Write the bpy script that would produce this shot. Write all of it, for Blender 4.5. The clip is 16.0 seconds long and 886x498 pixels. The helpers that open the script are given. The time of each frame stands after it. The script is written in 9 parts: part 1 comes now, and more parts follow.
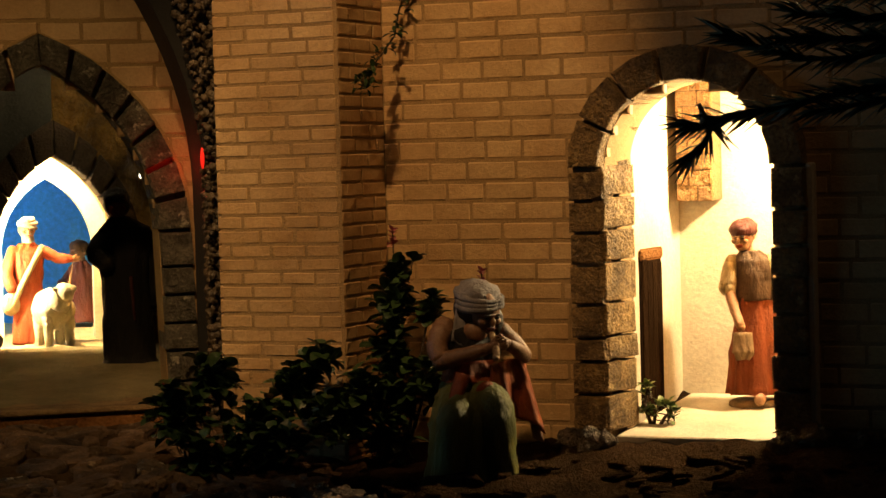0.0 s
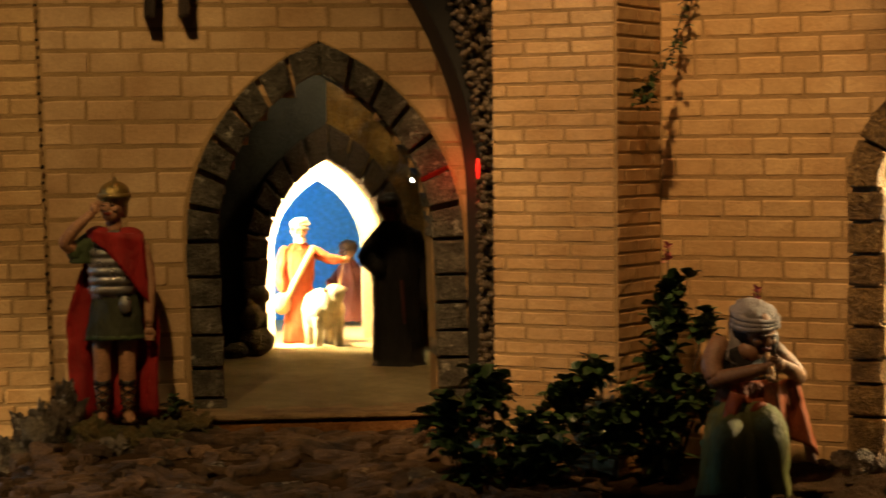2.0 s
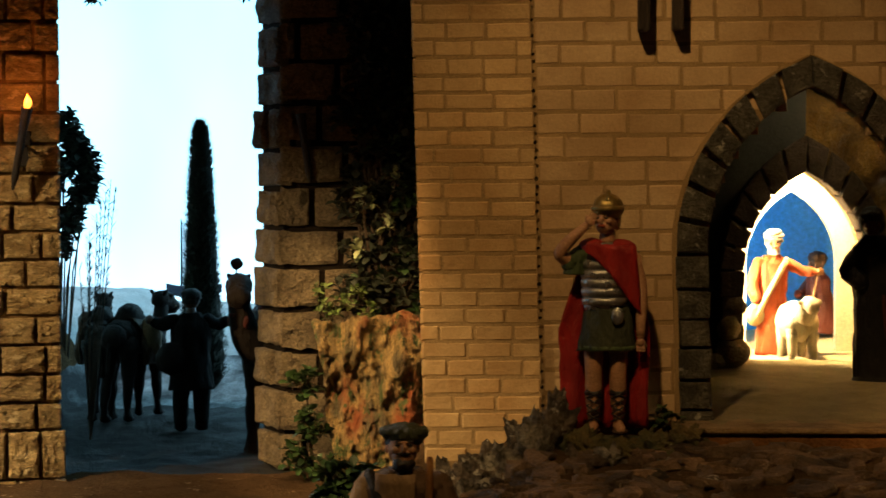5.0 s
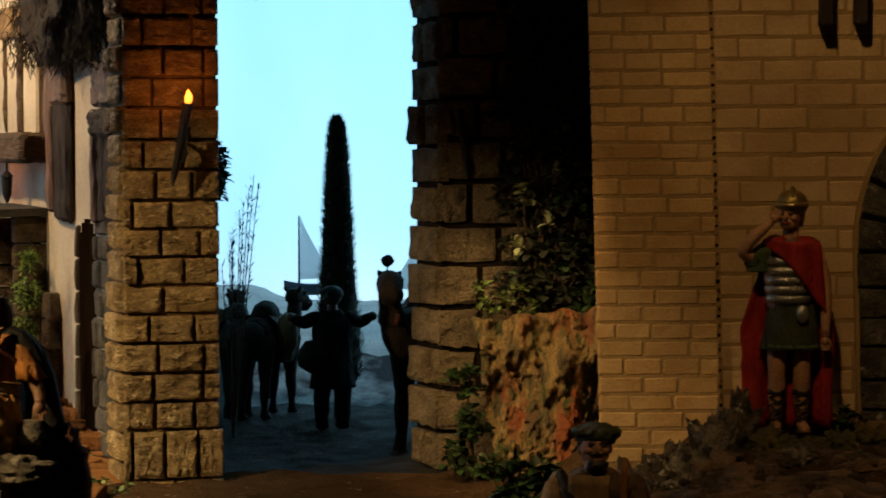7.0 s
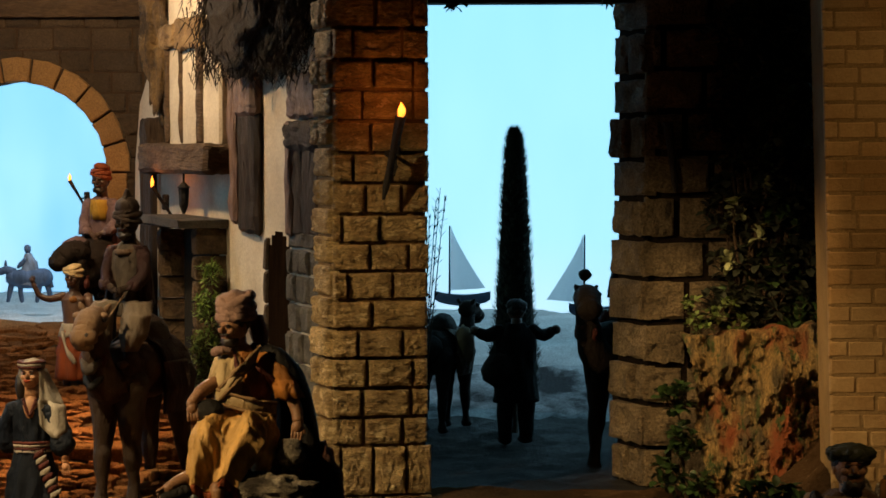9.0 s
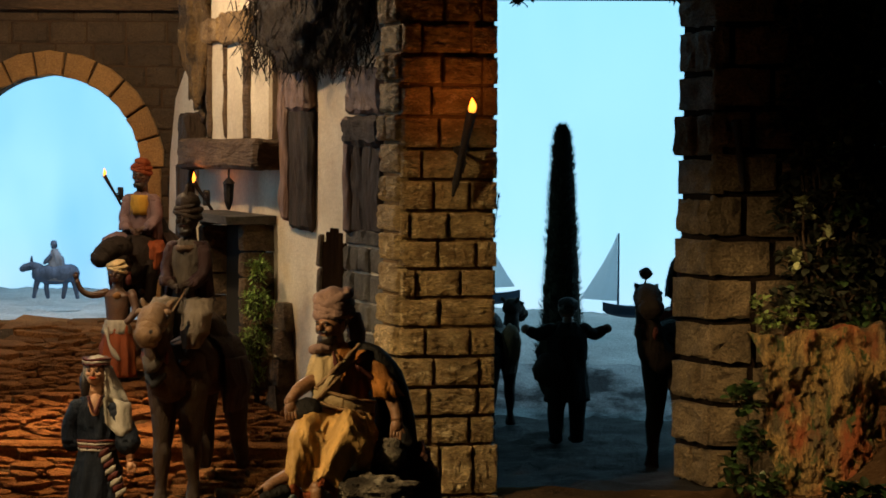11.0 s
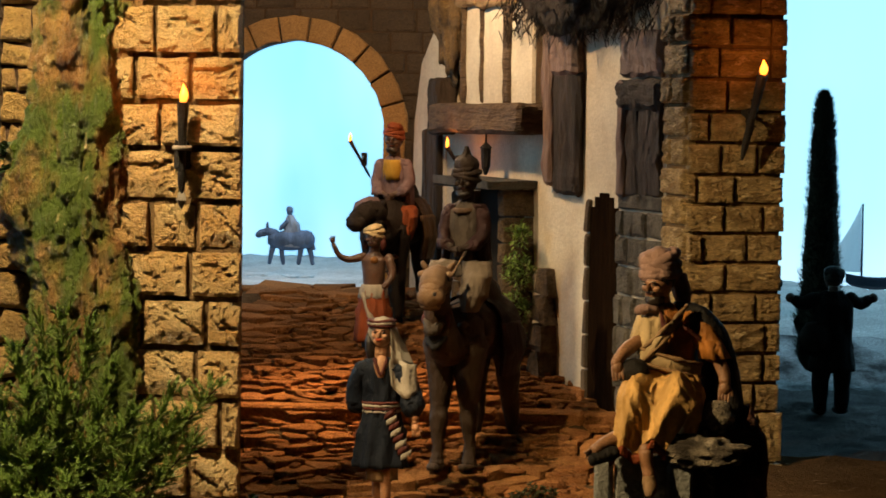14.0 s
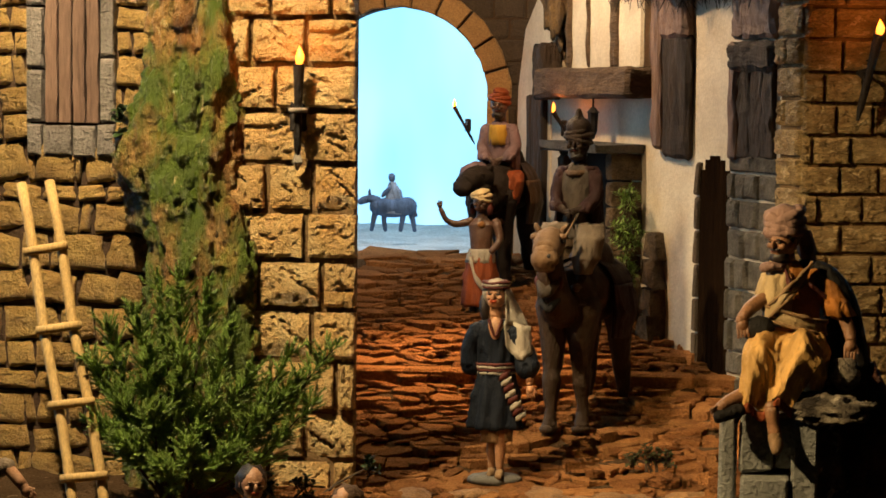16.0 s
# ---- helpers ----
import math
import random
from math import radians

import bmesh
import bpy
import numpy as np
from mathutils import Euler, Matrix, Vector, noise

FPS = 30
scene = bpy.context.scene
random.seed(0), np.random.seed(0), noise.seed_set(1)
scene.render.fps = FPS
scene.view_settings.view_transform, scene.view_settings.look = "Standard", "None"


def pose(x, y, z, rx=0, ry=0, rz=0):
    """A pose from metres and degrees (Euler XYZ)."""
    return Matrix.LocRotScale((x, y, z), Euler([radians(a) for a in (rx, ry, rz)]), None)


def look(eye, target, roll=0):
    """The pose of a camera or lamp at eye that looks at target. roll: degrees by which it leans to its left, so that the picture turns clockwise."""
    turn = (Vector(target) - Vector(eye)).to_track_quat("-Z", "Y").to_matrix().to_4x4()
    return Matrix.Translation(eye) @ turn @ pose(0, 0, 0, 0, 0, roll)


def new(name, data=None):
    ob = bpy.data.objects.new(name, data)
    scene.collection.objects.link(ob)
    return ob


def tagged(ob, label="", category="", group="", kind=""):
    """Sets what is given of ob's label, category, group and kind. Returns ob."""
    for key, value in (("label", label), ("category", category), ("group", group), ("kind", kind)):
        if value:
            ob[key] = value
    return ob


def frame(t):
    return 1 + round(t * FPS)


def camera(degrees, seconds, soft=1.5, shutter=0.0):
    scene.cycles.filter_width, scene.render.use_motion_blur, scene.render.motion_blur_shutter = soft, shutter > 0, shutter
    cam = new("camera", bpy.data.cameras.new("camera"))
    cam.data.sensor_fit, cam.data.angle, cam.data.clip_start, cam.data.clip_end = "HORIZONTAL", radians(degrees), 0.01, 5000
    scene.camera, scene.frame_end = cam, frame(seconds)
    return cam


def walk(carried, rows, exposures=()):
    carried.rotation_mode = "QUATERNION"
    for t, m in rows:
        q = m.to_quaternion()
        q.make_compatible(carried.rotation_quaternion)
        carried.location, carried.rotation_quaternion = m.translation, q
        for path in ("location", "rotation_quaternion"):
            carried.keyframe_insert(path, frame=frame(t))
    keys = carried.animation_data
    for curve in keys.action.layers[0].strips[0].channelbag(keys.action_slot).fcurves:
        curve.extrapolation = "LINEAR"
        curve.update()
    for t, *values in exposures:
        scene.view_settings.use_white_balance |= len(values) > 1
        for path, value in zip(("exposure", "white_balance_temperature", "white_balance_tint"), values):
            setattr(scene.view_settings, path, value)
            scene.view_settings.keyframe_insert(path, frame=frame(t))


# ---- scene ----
cam = camera(22.00, 16.0, shutter=0.5)
PATH = [
    (0, (0.3114, -0.0342, 0.3034), (0.8034, 1.9027, 0.2237), -1.48),
    (0.5, (0.3045, -0.0294, 0.3088), (0.7885, 1.9092, 0.2217), -1.59),
    (1, (0.2911, -0.0259, 0.3126), (0.7239, 1.9248, 0.2253), -1.39),
    (1.5, (0.2907, -0.0284, 0.3203), (0.6561, 1.9359, 0.2313), -1.35),
    (2, (0.2923, -0.0337, 0.3236), (0.5707, 1.9449, 0.2357), -0.44),
    (2.5, (0.2880, -0.0370, 0.3302), (0.4922, 1.9502, 0.2348), -0.41),
    (3, (0.2782, -0.0426, 0.3311), (0.3996, 1.9516, 0.2379), -0.28),
    (3.5, (0.2689, -0.0419, 0.3313), (0.3204, 1.9554, 0.2407), -0.20),
    (4, (0.2540, -0.0403, 0.3298), (0.2499, 1.9578, 0.2411), -0.07),
    (4.5, (0.2406, -0.0356, 0.3291), (0.1984, 1.9621, 0.2441), -0.11),
    (4.7, (0.2343, -0.0402, 0.3339), (0.1738, 1.9570, 0.2479), -0.13),
    (6.8, (0.1223, -0.0257, 0.3368), (0.0228, 1.9698, 0.2478), 0.10),
    (7, (0.1085, -0.0190, 0.3347), (0.0045, 1.9763, 0.2443), -0.05),
    (7.5, (0.0735, -0.0153, 0.3378), (-0.0425, 1.9791, 0.2428), 0.04),
    (8, (0.0227, -0.0126, 0.3415), (-0.1014, 1.9812, 0.2462), 0.15),
    (8.5, (-0.0164, -0.0113, 0.3442), (-0.1551, 1.9819, 0.2563), 0.04),
    (11, (-0.1463, 0.0065, 0.3419), (-0.2412, 2.0023, 0.2528), 0.43),
    (11.5, (-0.1724, 0.0092, 0.3383), (-0.2702, 2.0048, 0.2486), 0.56),
    (12, (-0.1938, 0.0148, 0.3342), (-0.2969, 2.0100, 0.2422), 0.60),
    (12.5, (-0.2280, 0.0146, 0.3312), (-0.3615, 2.0076, 0.2316), 0.67),
    (13, (-0.2536, 0.0135, 0.3298), (-0.4194, 2.0039, 0.2258), 0.80),
    (13.5, (-0.2643, 0.0148, 0.3279), (-0.4563, 2.0028, 0.2224), 0.78),
    (14, (-0.2718, 0.0172, 0.3266), (-0.4882, 2.0025, 0.2174), 0.78),
    (14.5, (-0.2770, 0.0184, 0.3219), (-0.5148, 2.0011, 0.2110), 0.62),
    (15, (-0.2865, 0.0199, 0.3193), (-0.5429, 1.9999, 0.2014), 0.62),
    (15.5, (-0.2953, 0.0129, 0.3177), (-0.5671, 1.9903, 0.1923), 0.59),
    (16, (-0.3008, 0.0107, 0.3146), (-0.5855, 1.9860, 0.1834), 0.56),
]
walk(cam, [(t, look(eye, target, roll)) for t, eye, target, roll in PATH],
     exposures=[(0, -0.98), (0.8, -0.98), (1.6, -0.7), (2.4, -0.1), (4.0, 0.0), (4.7, -0.4), (6.8, -1.5), (8.7, -1.65), (11, -1.72), (12.5, -1.68), (14.5, -1.24), (16, -1.12)])

# ---- light: a dark room, warm bulbs over the model, a glowing painted sky ----
CM = 0.01
world = bpy.data.worlds.new("dark_room")
scene.world = world
world.use_nodes = True
wbg = world.node_tree.nodes["Background"]
wbg.inputs[0].default_value = (0.9, 0.62, 0.42, 1)
wbg.inputs[1].default_value = 0.0015


def bulb(name, at, watts, colour, radius=2.0, target=None, cone=70, blend=0.6):
    """A small bulb, or a reflector bulb where a target is given; centimetres."""
    lamp = bpy.data.lights.new(name, "SPOT" if target else "POINT")
    lamp.energy, lamp.color, lamp.shadow_soft_size = watts, colour, radius * CM
    ob = new(name, lamp)
    if target:
        lamp.spot_size, lamp.spot_blend = radians(cone), blend
        ob.matrix_world = look(Vector(at) * CM, Vector(target) * CM)
    else:
        ob.location = Vector(at) * CM
    return ob


WARM = (1.0, 0.57, 0.23)
bulb("reflector_bulb_tower", (42, 110, 92), 31, WARM, 1.6, (66, 158, 36), 34, 0.6)
bulb("reflector_bulb_wall", (74, 100, 92), 2.7, WARM, 1.6, (84, 152, 43), 36, 0.9)
bulb("reflector_bulb_side", (112, 112, 70), 0.5, WARM, 1.6, (90, 148, 30), 44, 0.7)
bulb("reflector_bulb_arch", (16, 115, 86), 18.5, (1.0, 0.62, 0.24), 1.6, (35.5, 178, 16.5), 51, 0.75)
# narrow spot added to brighten the rock beside the gate
bulb("gate_rock_fill", (-14, 128, 84), 88, (1.0, 0.62, 0.25), 1.6, (7.2, 199, 11), 18, 0.6)
bulb("reflector_bulb_pillar", (-89, 147, 92), 160, (1.0, 0.76, 0.43), 1.2, (-77, 186, 16), 62, 0.6)
bulb("reflector_bulb_street", (-92, 112, 65), 112, (1.0, 0.69, 0.32), 1.2, (-30, 172, 13), 36.5, 0.45)
bulb("street_bulb", (-66, 226, 58), 18.0, (1.0, 0.66, 0.34), 1.2)
bulb("reflector_bulb_paving", (-62, 228, 60), 95, (1.0, 0.55, 0.22), 1.2, (-60, 219, 4), 36, 0.9)
bulb("door_bulb", (99.0, 153.2, 33.0), 11, (1.0, 0.72, 0.36), 0.8)
bulb("horizon_bulb", (-74, 284, 52), 12.0, (0.82, 0.92, 1.0), 2.0)
bulb("niche_bulb", (45.5, 220.0, 35.0), 20, (1.0, 0.68, 0.28), 0.6)
bulb("niche_bulb_low", (40.6, 219.6, 21.0), 7, (1.0, 0.74, 0.36), 0.5)
# fill light added to brighten the golden rock in the passage
bulb("passage_fill", (51.5, 206.5, 38.5), 0.16, (1.0, 0.76, 0.40), 0.4)
bulb("red_bulb_light", (55.7, 178.4, 30.3), 0.03, (1.0, 0.02, 0.01), 0.9)

# ---- materials ----


def material(name, base, rough=0.85, metal=0.0, second=None, grain=60.0, stain=9.0, mix=0.5, bump=0.25, dist=0.1, grit=0.3,
             per_piece=0.0, spots=None, spot_at=0.62, coat=0.0, spec=0.5, stretch=(1, 1, 1), island=False, patch=None):
    """A surface with grain, stains, wear and fine relief; scales are counts per metre."""
    m = bpy.data.materials.new(name)
    m.use_nodes = True
    nt = m.node_tree
    nodes, link = nt.nodes, nt.links.new
    bsdf = nodes["Principled BSDF"]
    geo = nodes.new("ShaderNodeNewGeometry")
    mapn = nodes.new("ShaderNodeMapping")
    mapn.inputs["Scale"].default_value = stretch
    link(geo.outputs["Position"], mapn.inputs["Vector"])

    def noise_tex(scale, detail=6.0, roughness=0.6):
        n = nodes.new("ShaderNodeTexNoise")
        n.inputs["Scale"].default_value, n.inputs["Detail"].default_value = scale, detail
        n.inputs["Roughness"].default_value = roughness
        link(mapn.outputs["Vector"], n.inputs["Vector"])
        return n

    def ramp(src, lo, hi):
        r = nodes.new("ShaderNodeMapRange")
        r.inputs["From Min"].default_value, r.inputs["From Max"].default_value = lo, hi
        link(src, r.inputs["Value"])
        return r.outputs["Result"]

    def mixed(fac, a, b, kind="MIX"):
        x = nodes.new("ShaderNodeMix")
        x.data_type, x.blend_type = "RGBA", kind
        if isinstance(fac, float):
            x.inputs["Factor"].default_value = fac
        else:
            link(fac, x.inputs["Factor"])
        for sock, v in ((x.inputs["A"], a), (x.inputs["B"], b)):
            if isinstance(v, tuple):
                sock.default_value = (*v, 1)
            else:
                link(v, sock)
        return x.outputs["Result"]

    big, fine = noise_tex(stain), noise_tex(grain * 10, 8.0, 0.7)
    second = second or tuple(c * 0.6 for c in base)
    col = mixed(ramp(big.outputs["Fac"], 0.5 - mix * 0.45, 0.5 + mix * 0.45), base, second)
    dark = nodes.new("ShaderNodeMapRange")
    dark.inputs["From Min"].default_value, dark.inputs["From Max"].default_value = 0.3, 0.7
    dark.inputs["To Min"].default_value, dark.inputs["To Max"].default_value = 1 - grit * 1.35, 1 + grit * 0.8
    link(fine.outputs["Fac"], dark.inputs["Value"])
    comb = nodes.new("ShaderNodeCombineColor")
    for k in range(3):
        link(dark.outputs["Result"], comb.inputs[k])
    col = mixed(1.0, col, comb.outputs["Color"], "MULTIPLY")
    if patch:
        pa = noise_tex(patch[1], 4.0, 0.55)
        col = mixed(ramp(pa.outputs["Fac"], patch[2] - 0.03, patch[2] + 0.12), col, patch[0])
    if spots:
        sp = noise_tex(grain * 2.2, 5.0, 0.65)
        col = mixed(ramp(sp.outputs["Fac"], spot_at, spot_at + 0.07), col, spots)
    if per_piece:
        info = nodes.new("ShaderNodeNewGeometry" if island else "ShaderNodeObjectInfo")
        v = nodes.new("ShaderNodeMapRange")
        v.inputs["To Min"].default_value, v.inputs["To Max"].default_value = 1 - per_piece, 1 + per_piece
        link(info.outputs["Random Per Island" if island else "Random"], v.inputs["Value"])
        hsv = nodes.new("ShaderNodeHueSaturation")
        link(v.outputs["Result"], hsv.inputs["Value"])
        link(col, hsv.inputs["Color"])
        col = hsv.outputs["Color"]
    link(col, bsdf.inputs["Base Color"])
    rr = nodes.new("ShaderNodeMapRange")
    rr.inputs["From Min"].default_value, rr.inputs["From Max"].default_value = 0.25, 0.75
    rr.inputs["To Min"].default_value, rr.inputs["To Max"].default_value = max(0.04, rough - 0.12), min(1.0, rough + 0.12)
    link(big.outputs["Fac"], rr.inputs["Value"])
    link(rr.outputs["Result"], bsdf.inputs["Roughness"])
    bsdf.inputs["Metallic"].default_value = metal
    bsdf.inputs["Specular IOR Level"].default_value = spec
    bsdf.inputs["Coat Weight"].default_value = coat
    bsdf.inputs["Coat Roughness"].default_value = 0.25
    if bump:
        b = nodes.new("ShaderNodeBump")
        b.inputs["Strength"].default_value, b.inputs["Distance"].default_value = min(1.0, bump * 2), dist * CM * 4
        mid = noise_tex(grain * 2.5, 6.0, 0.62)
        add = nodes.new("ShaderNodeMath")
        add.operation = "MULTIPLY_ADD"
        add.inputs[1].default_value = 0.4
        link(fine.outputs["Fac"], add.inputs[0])
        link(mid.outputs["Fac"], add.inputs[2])
        link(add.outputs["Value"], b.inputs["Height"])
        link(b.outputs["Normal"], bsdf.inputs["Normal"])
    return m


def glow(name, colour, strength, second=None, scale=3.0):
    m = bpy.data.materials.new(name)
    m.use_nodes = True
    nt = m.node_tree
    b = nt.nodes["Principled BSDF"]
    b.inputs["Base Color"].default_value = (*colour, 1)
    b.inputs["Emission Color"].default_value = (*colour, 1)
    b.inputs["Emission Strength"].default_value = strength
    return m


M = {
    "plaster_brick": material("ochre_plaster_brick", (0.57, 0.385, 0.18), 0.72, second=(0.39, 0.225, 0.087), grain=40, stain=13, mix=0.38, bump=0.2, dist=0.09, grit=0.13, per_piece=0.10, spots=(0.34, 0.21, 0.09), spot_at=0.67),
    "pink_brick": material("pinkish_plaster_brick", (0.55, 0.375, 0.195), 0.72, second=(0.37, 0.22, 0.098), grain=40, stain=11, mix=0.38, bump=0.2, dist=0.08, grit=0.12, per_piece=0.09, spots=(0.30, 0.17, 0.085), spot_at=0.67),
    "mortar": material("dark_plaster_joint", (0.41, 0.26, 0.11), 0.9, grain=80, stain=20, bump=0.2),
    "grey_stone": material("grey_chiselled_stone", (0.21, 0.185, 0.135), 0.85, second=(0.075, 0.066, 0.048), grain=40, stain=45, mix=0.3, bump=0.9, dist=0.4, grit=0.5, per_piece=0.18, spots=(0.46, 0.42, 0.33), spot_at=0.59),
    "arch_stone": material("dark_brown_arch_stone", (0.44, 0.27, 0.09), 0.65, second=(0.17, 0.10, 0.035), grain=40, stain=45, mix=0.3, bump=0.9, dist=0.4, grit=0.5, per_piece=0.15, spots=(0.52, 0.36, 0.15), spot_at=0.60),
    "brown_stone": material("brown_chiselled_stone", (0.72, 0.51, 0.23), 0.7, second=(0.40, 0.26, 0.10), grain=40, stain=50, mix=0.25, bump=1.0, dist=0.5, grit=0.45, stretch=(0.8, 0.8, 1.5), per_piece=0.15, spots=(0.80, 0.62, 0.33), spot_at=0.56),
    "ochre_block": material("orange_brown_brick", (0.42, 0.22, 0.06), 0.7, second=(0.30, 0.14, 0.035), grain=45, stain=24, mix=0.4, bump=0.55, dist=0.3, grit=0.34, per_piece=0.10, spots=(0.14, 0.07, 0.025), spot_at=0.655),
    "pillar_block": material("pale_gold_varnished_block", (0.90, 0.68, 0.34), 0.24, second=(0.68, 0.38, 0.11), grain=45, stain=24, mix=0.45, bump=0.6, dist=0.3, grit=0.22, per_piece=0.10, spots=(0.14, 0.06, 0.02), spot_at=0.665),
    "rubble_ochre": material("golden_rubble_stone", (0.68, 0.46, 0.16), 0.42, second=(0.44, 0.26, 0.08), grain=40, stain=30, mix=0.4, bump=0.7, dist=0.4, grit=0.25, per_piece=0.15, spots=(0.16, 0.08, 0.03), spot_at=0.68),
    "jamb_stone": material("grey_brown_jamb_stone", (0.31, 0.23, 0.13), 0.8, second=(0.16, 0.115, 0.065), grain=42, stain=30, mix=0.3, bump=0.9, dist=0.35, grit=0.5, per_piece=0.15, spots=(0.42, 0.34, 0.22), spot_at=0.66),
    "pier_joint": material("brown_pier_joint", (0.30, 0.18, 0.07), 0.9, grain=60, bump=0.5),
    "dark_joint": material("dark_recessed_joint", (0.09, 0.05, 0.025), 0.9, grain=60, bump=0.4),
    "white_plaster": material("white_lime_plaster", (0.70, 0.63, 0.50), 0.85, second=(0.52, 0.44, 0.33), grain=30, stain=14, mix=0.35, bump=0.14, dist=0.12, grit=0.14, spots=(0.34, 0.25, 0.15), spot_at=0.71),
    "dark_wood": material("dark_weathered_wood", (0.075, 0.047, 0.03), 0.8, second=(0.025, 0.016, 0.01), grain=40, stain=40, mix=0.3, bump=0.9, dist=0.3, stretch=(1, 1, 0.12)),
    "brown_wood": material("brown_weathered_wood", (0.20, 0.125, 0.065), 0.8, second=(0.075, 0.045, 0.025), grain=40, stain=35, mix=0.3, bump=0.9, dist=0.3, stretch=(0.3, 0.3, 1)),
    "soil": material("brown_earth", (0.18, 0.11, 0.058), 0.9, spec=0.0, second=(0.08, 0.048, 0.026), grain=40, stain=16, bump=0.8, dist=0.35, spots=(0.33, 0.23, 0.14), spot_at=0.63),
    # darker variant of the earth, used right of x = 62
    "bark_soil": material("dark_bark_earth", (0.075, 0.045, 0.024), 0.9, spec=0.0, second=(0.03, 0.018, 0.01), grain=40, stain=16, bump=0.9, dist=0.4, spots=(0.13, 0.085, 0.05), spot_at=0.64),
    "flag": material("terracotta_bark_flagstone", (0.48, 0.235, 0.09), 0.75, spec=0.0, second=(0.27, 0.11, 0.04), grain=40, stain=20, bump=0.7, dist=0.3, per_piece=0.25, spots=(0.48, 0.30, 0.17), spot_at=0.68),
    "rock": material("painted_cork_rock", (0.62, 0.42, 0.17), 0.6, second=(0.22, 0.17, 0.09), grain=30, stain=26, mix=0.12, bump=1.0, dist=0.8, grit=0.55, spots=(0.11, 0.16, 0.05), spot_at=0.55, stretch=(1.4, 1.0, 0.55), patch=((0.46, 0.13, 0.045), 22, 0.51)),
    "moss_rock": material("moss_painted_bark", (0.26, 0.17, 0.05), 0.6, second=(0.07, 0.09, 0.03), grain=30, stain=18, mix=0.25, bump=0.9, dist=0.5, spots=(0.45, 0.40, 0.18), spot_at=0.62),
    # darkened sand for the unlit ground just beyond the gate
    "dark_sand": material("dark_unlit_sand", (0.042, 0.039, 0.036), 0.8, second=(0.014, 0.013, 0.012), grain=50, stain=14, bump=0.5, dist=0.25, spec=0.2),
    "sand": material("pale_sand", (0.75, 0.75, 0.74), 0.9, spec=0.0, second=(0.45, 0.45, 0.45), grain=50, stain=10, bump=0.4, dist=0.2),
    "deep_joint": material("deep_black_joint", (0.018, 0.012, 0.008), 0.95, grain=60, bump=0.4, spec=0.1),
    # pale patches stand for the sky's sheen on the ground
    "patchy_sand": material("sky_patched_sand", (0.07, 0.07, 0.072), 0.85, second=(0.46, 0.47, 0.48), grain=50, stain=12, mix=0.22, bump=0.4, dist=0.2, spec=0.0, stretch=(1.0, 0.5, 1.0)),
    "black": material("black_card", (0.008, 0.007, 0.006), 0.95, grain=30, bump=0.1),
}

# ---- helpers for shapes; all lengths in centimetres ----


def thing(name, base, label, category, group="", kind=""):
    ob = new(name)
    ob.empty_display_size = 0.01
    ob.location = Vector(base) * CM
    return tagged(ob, label, category, group, kind)


def mesh_of(name, bm, mats, offset=(0, 0, 0), smooth=False):
    bmesh.ops.scale(bm, vec=(CM,) * 3, verts=bm.verts)
    bmesh.ops.translate(bm, vec=-Vector(offset), verts=bm.verts)
    bmesh.ops.recalc_face_normals(bm, faces=bm.faces)
    me = bpy.data.meshes.new(name)
    bm.to_mesh(me)
    bm.free()
    for m in mats if isinstance(mats, (list, tuple)) else [mats]:
        me.materials.append(m)
    if smooth:
        me.shade_smooth()
    return me


def part(name, bm, mats, parent, label="", smooth=False):
    """One mesh under a thing or a part; the bmesh is in world centimetres."""
    root = parent
    while root.parent:
        root = root.parent
    ob = new(name, mesh_of(name, bm, mats, root.location, smooth))
    ob.parent = parent
    if label:
        ob["label"] = label
    return ob


def solo(name, bm, mats, label, category, kind="", smooth=False, base=(0, 0, 0), group=""):
    """A thing that is one mesh."""
    off = Vector(base) * CM
    ob = new(name, mesh_of(name, bm, mats, off, smooth))
    ob.location = off
    return tagged(ob, label, category, group, kind)


def prism(bm, quad, y0, y1, chamfer=0.0, frame_m=None, mat=0, rough=0.0):
    """A block whose outline quad lies in (u, z) and which reaches from depth y0 (back) to y1 (front), with a chamfered front."""
    n = len(quad)
    c = (sum(q[0] for q in quad) / n, sum(q[1] for q in quad) / n)

    def shrunk(q, d):
        v = Vector((c[0] - q[0], c[1] - q[1]))
        return (q[0] + v.x / max(v.length, 1e-6) * d * 1.3, q[1] + v.y / max(v.length, 1e-6) * d * 1.3)

    rings = [(quad, y0), (quad, y1 - (chamfer if y1 > y0 else -chamfer)), ([shrunk(q, chamfer) for q in quad], y1)] if chamfer else [(quad, y0), (quad, y1)]
    out = []
    for ring, y in rings:
        vs = []
        for q in ring:
            p = Vector((q[0], y, q[1]))
            if rough:
                p += Vector((random.uniform(-1, 1), random.uniform(-1, 1), random.uniform(-1, 1))) * rough
            vs.append(bm.verts.new(frame_m @ p if frame_m else p))
        out.append(vs)
    faces = [bm.faces.new(out[0]), bm.faces.new(out[-1][::-1])]
    for a, b in zip(out, out[1:]):
        for k in range(n):
            faces.append(bm.faces.new((a[k], a[(k + 1) % n], b[(k + 1) % n], b[k])))
    for f in faces:
        f.material_index = mat
    return faces


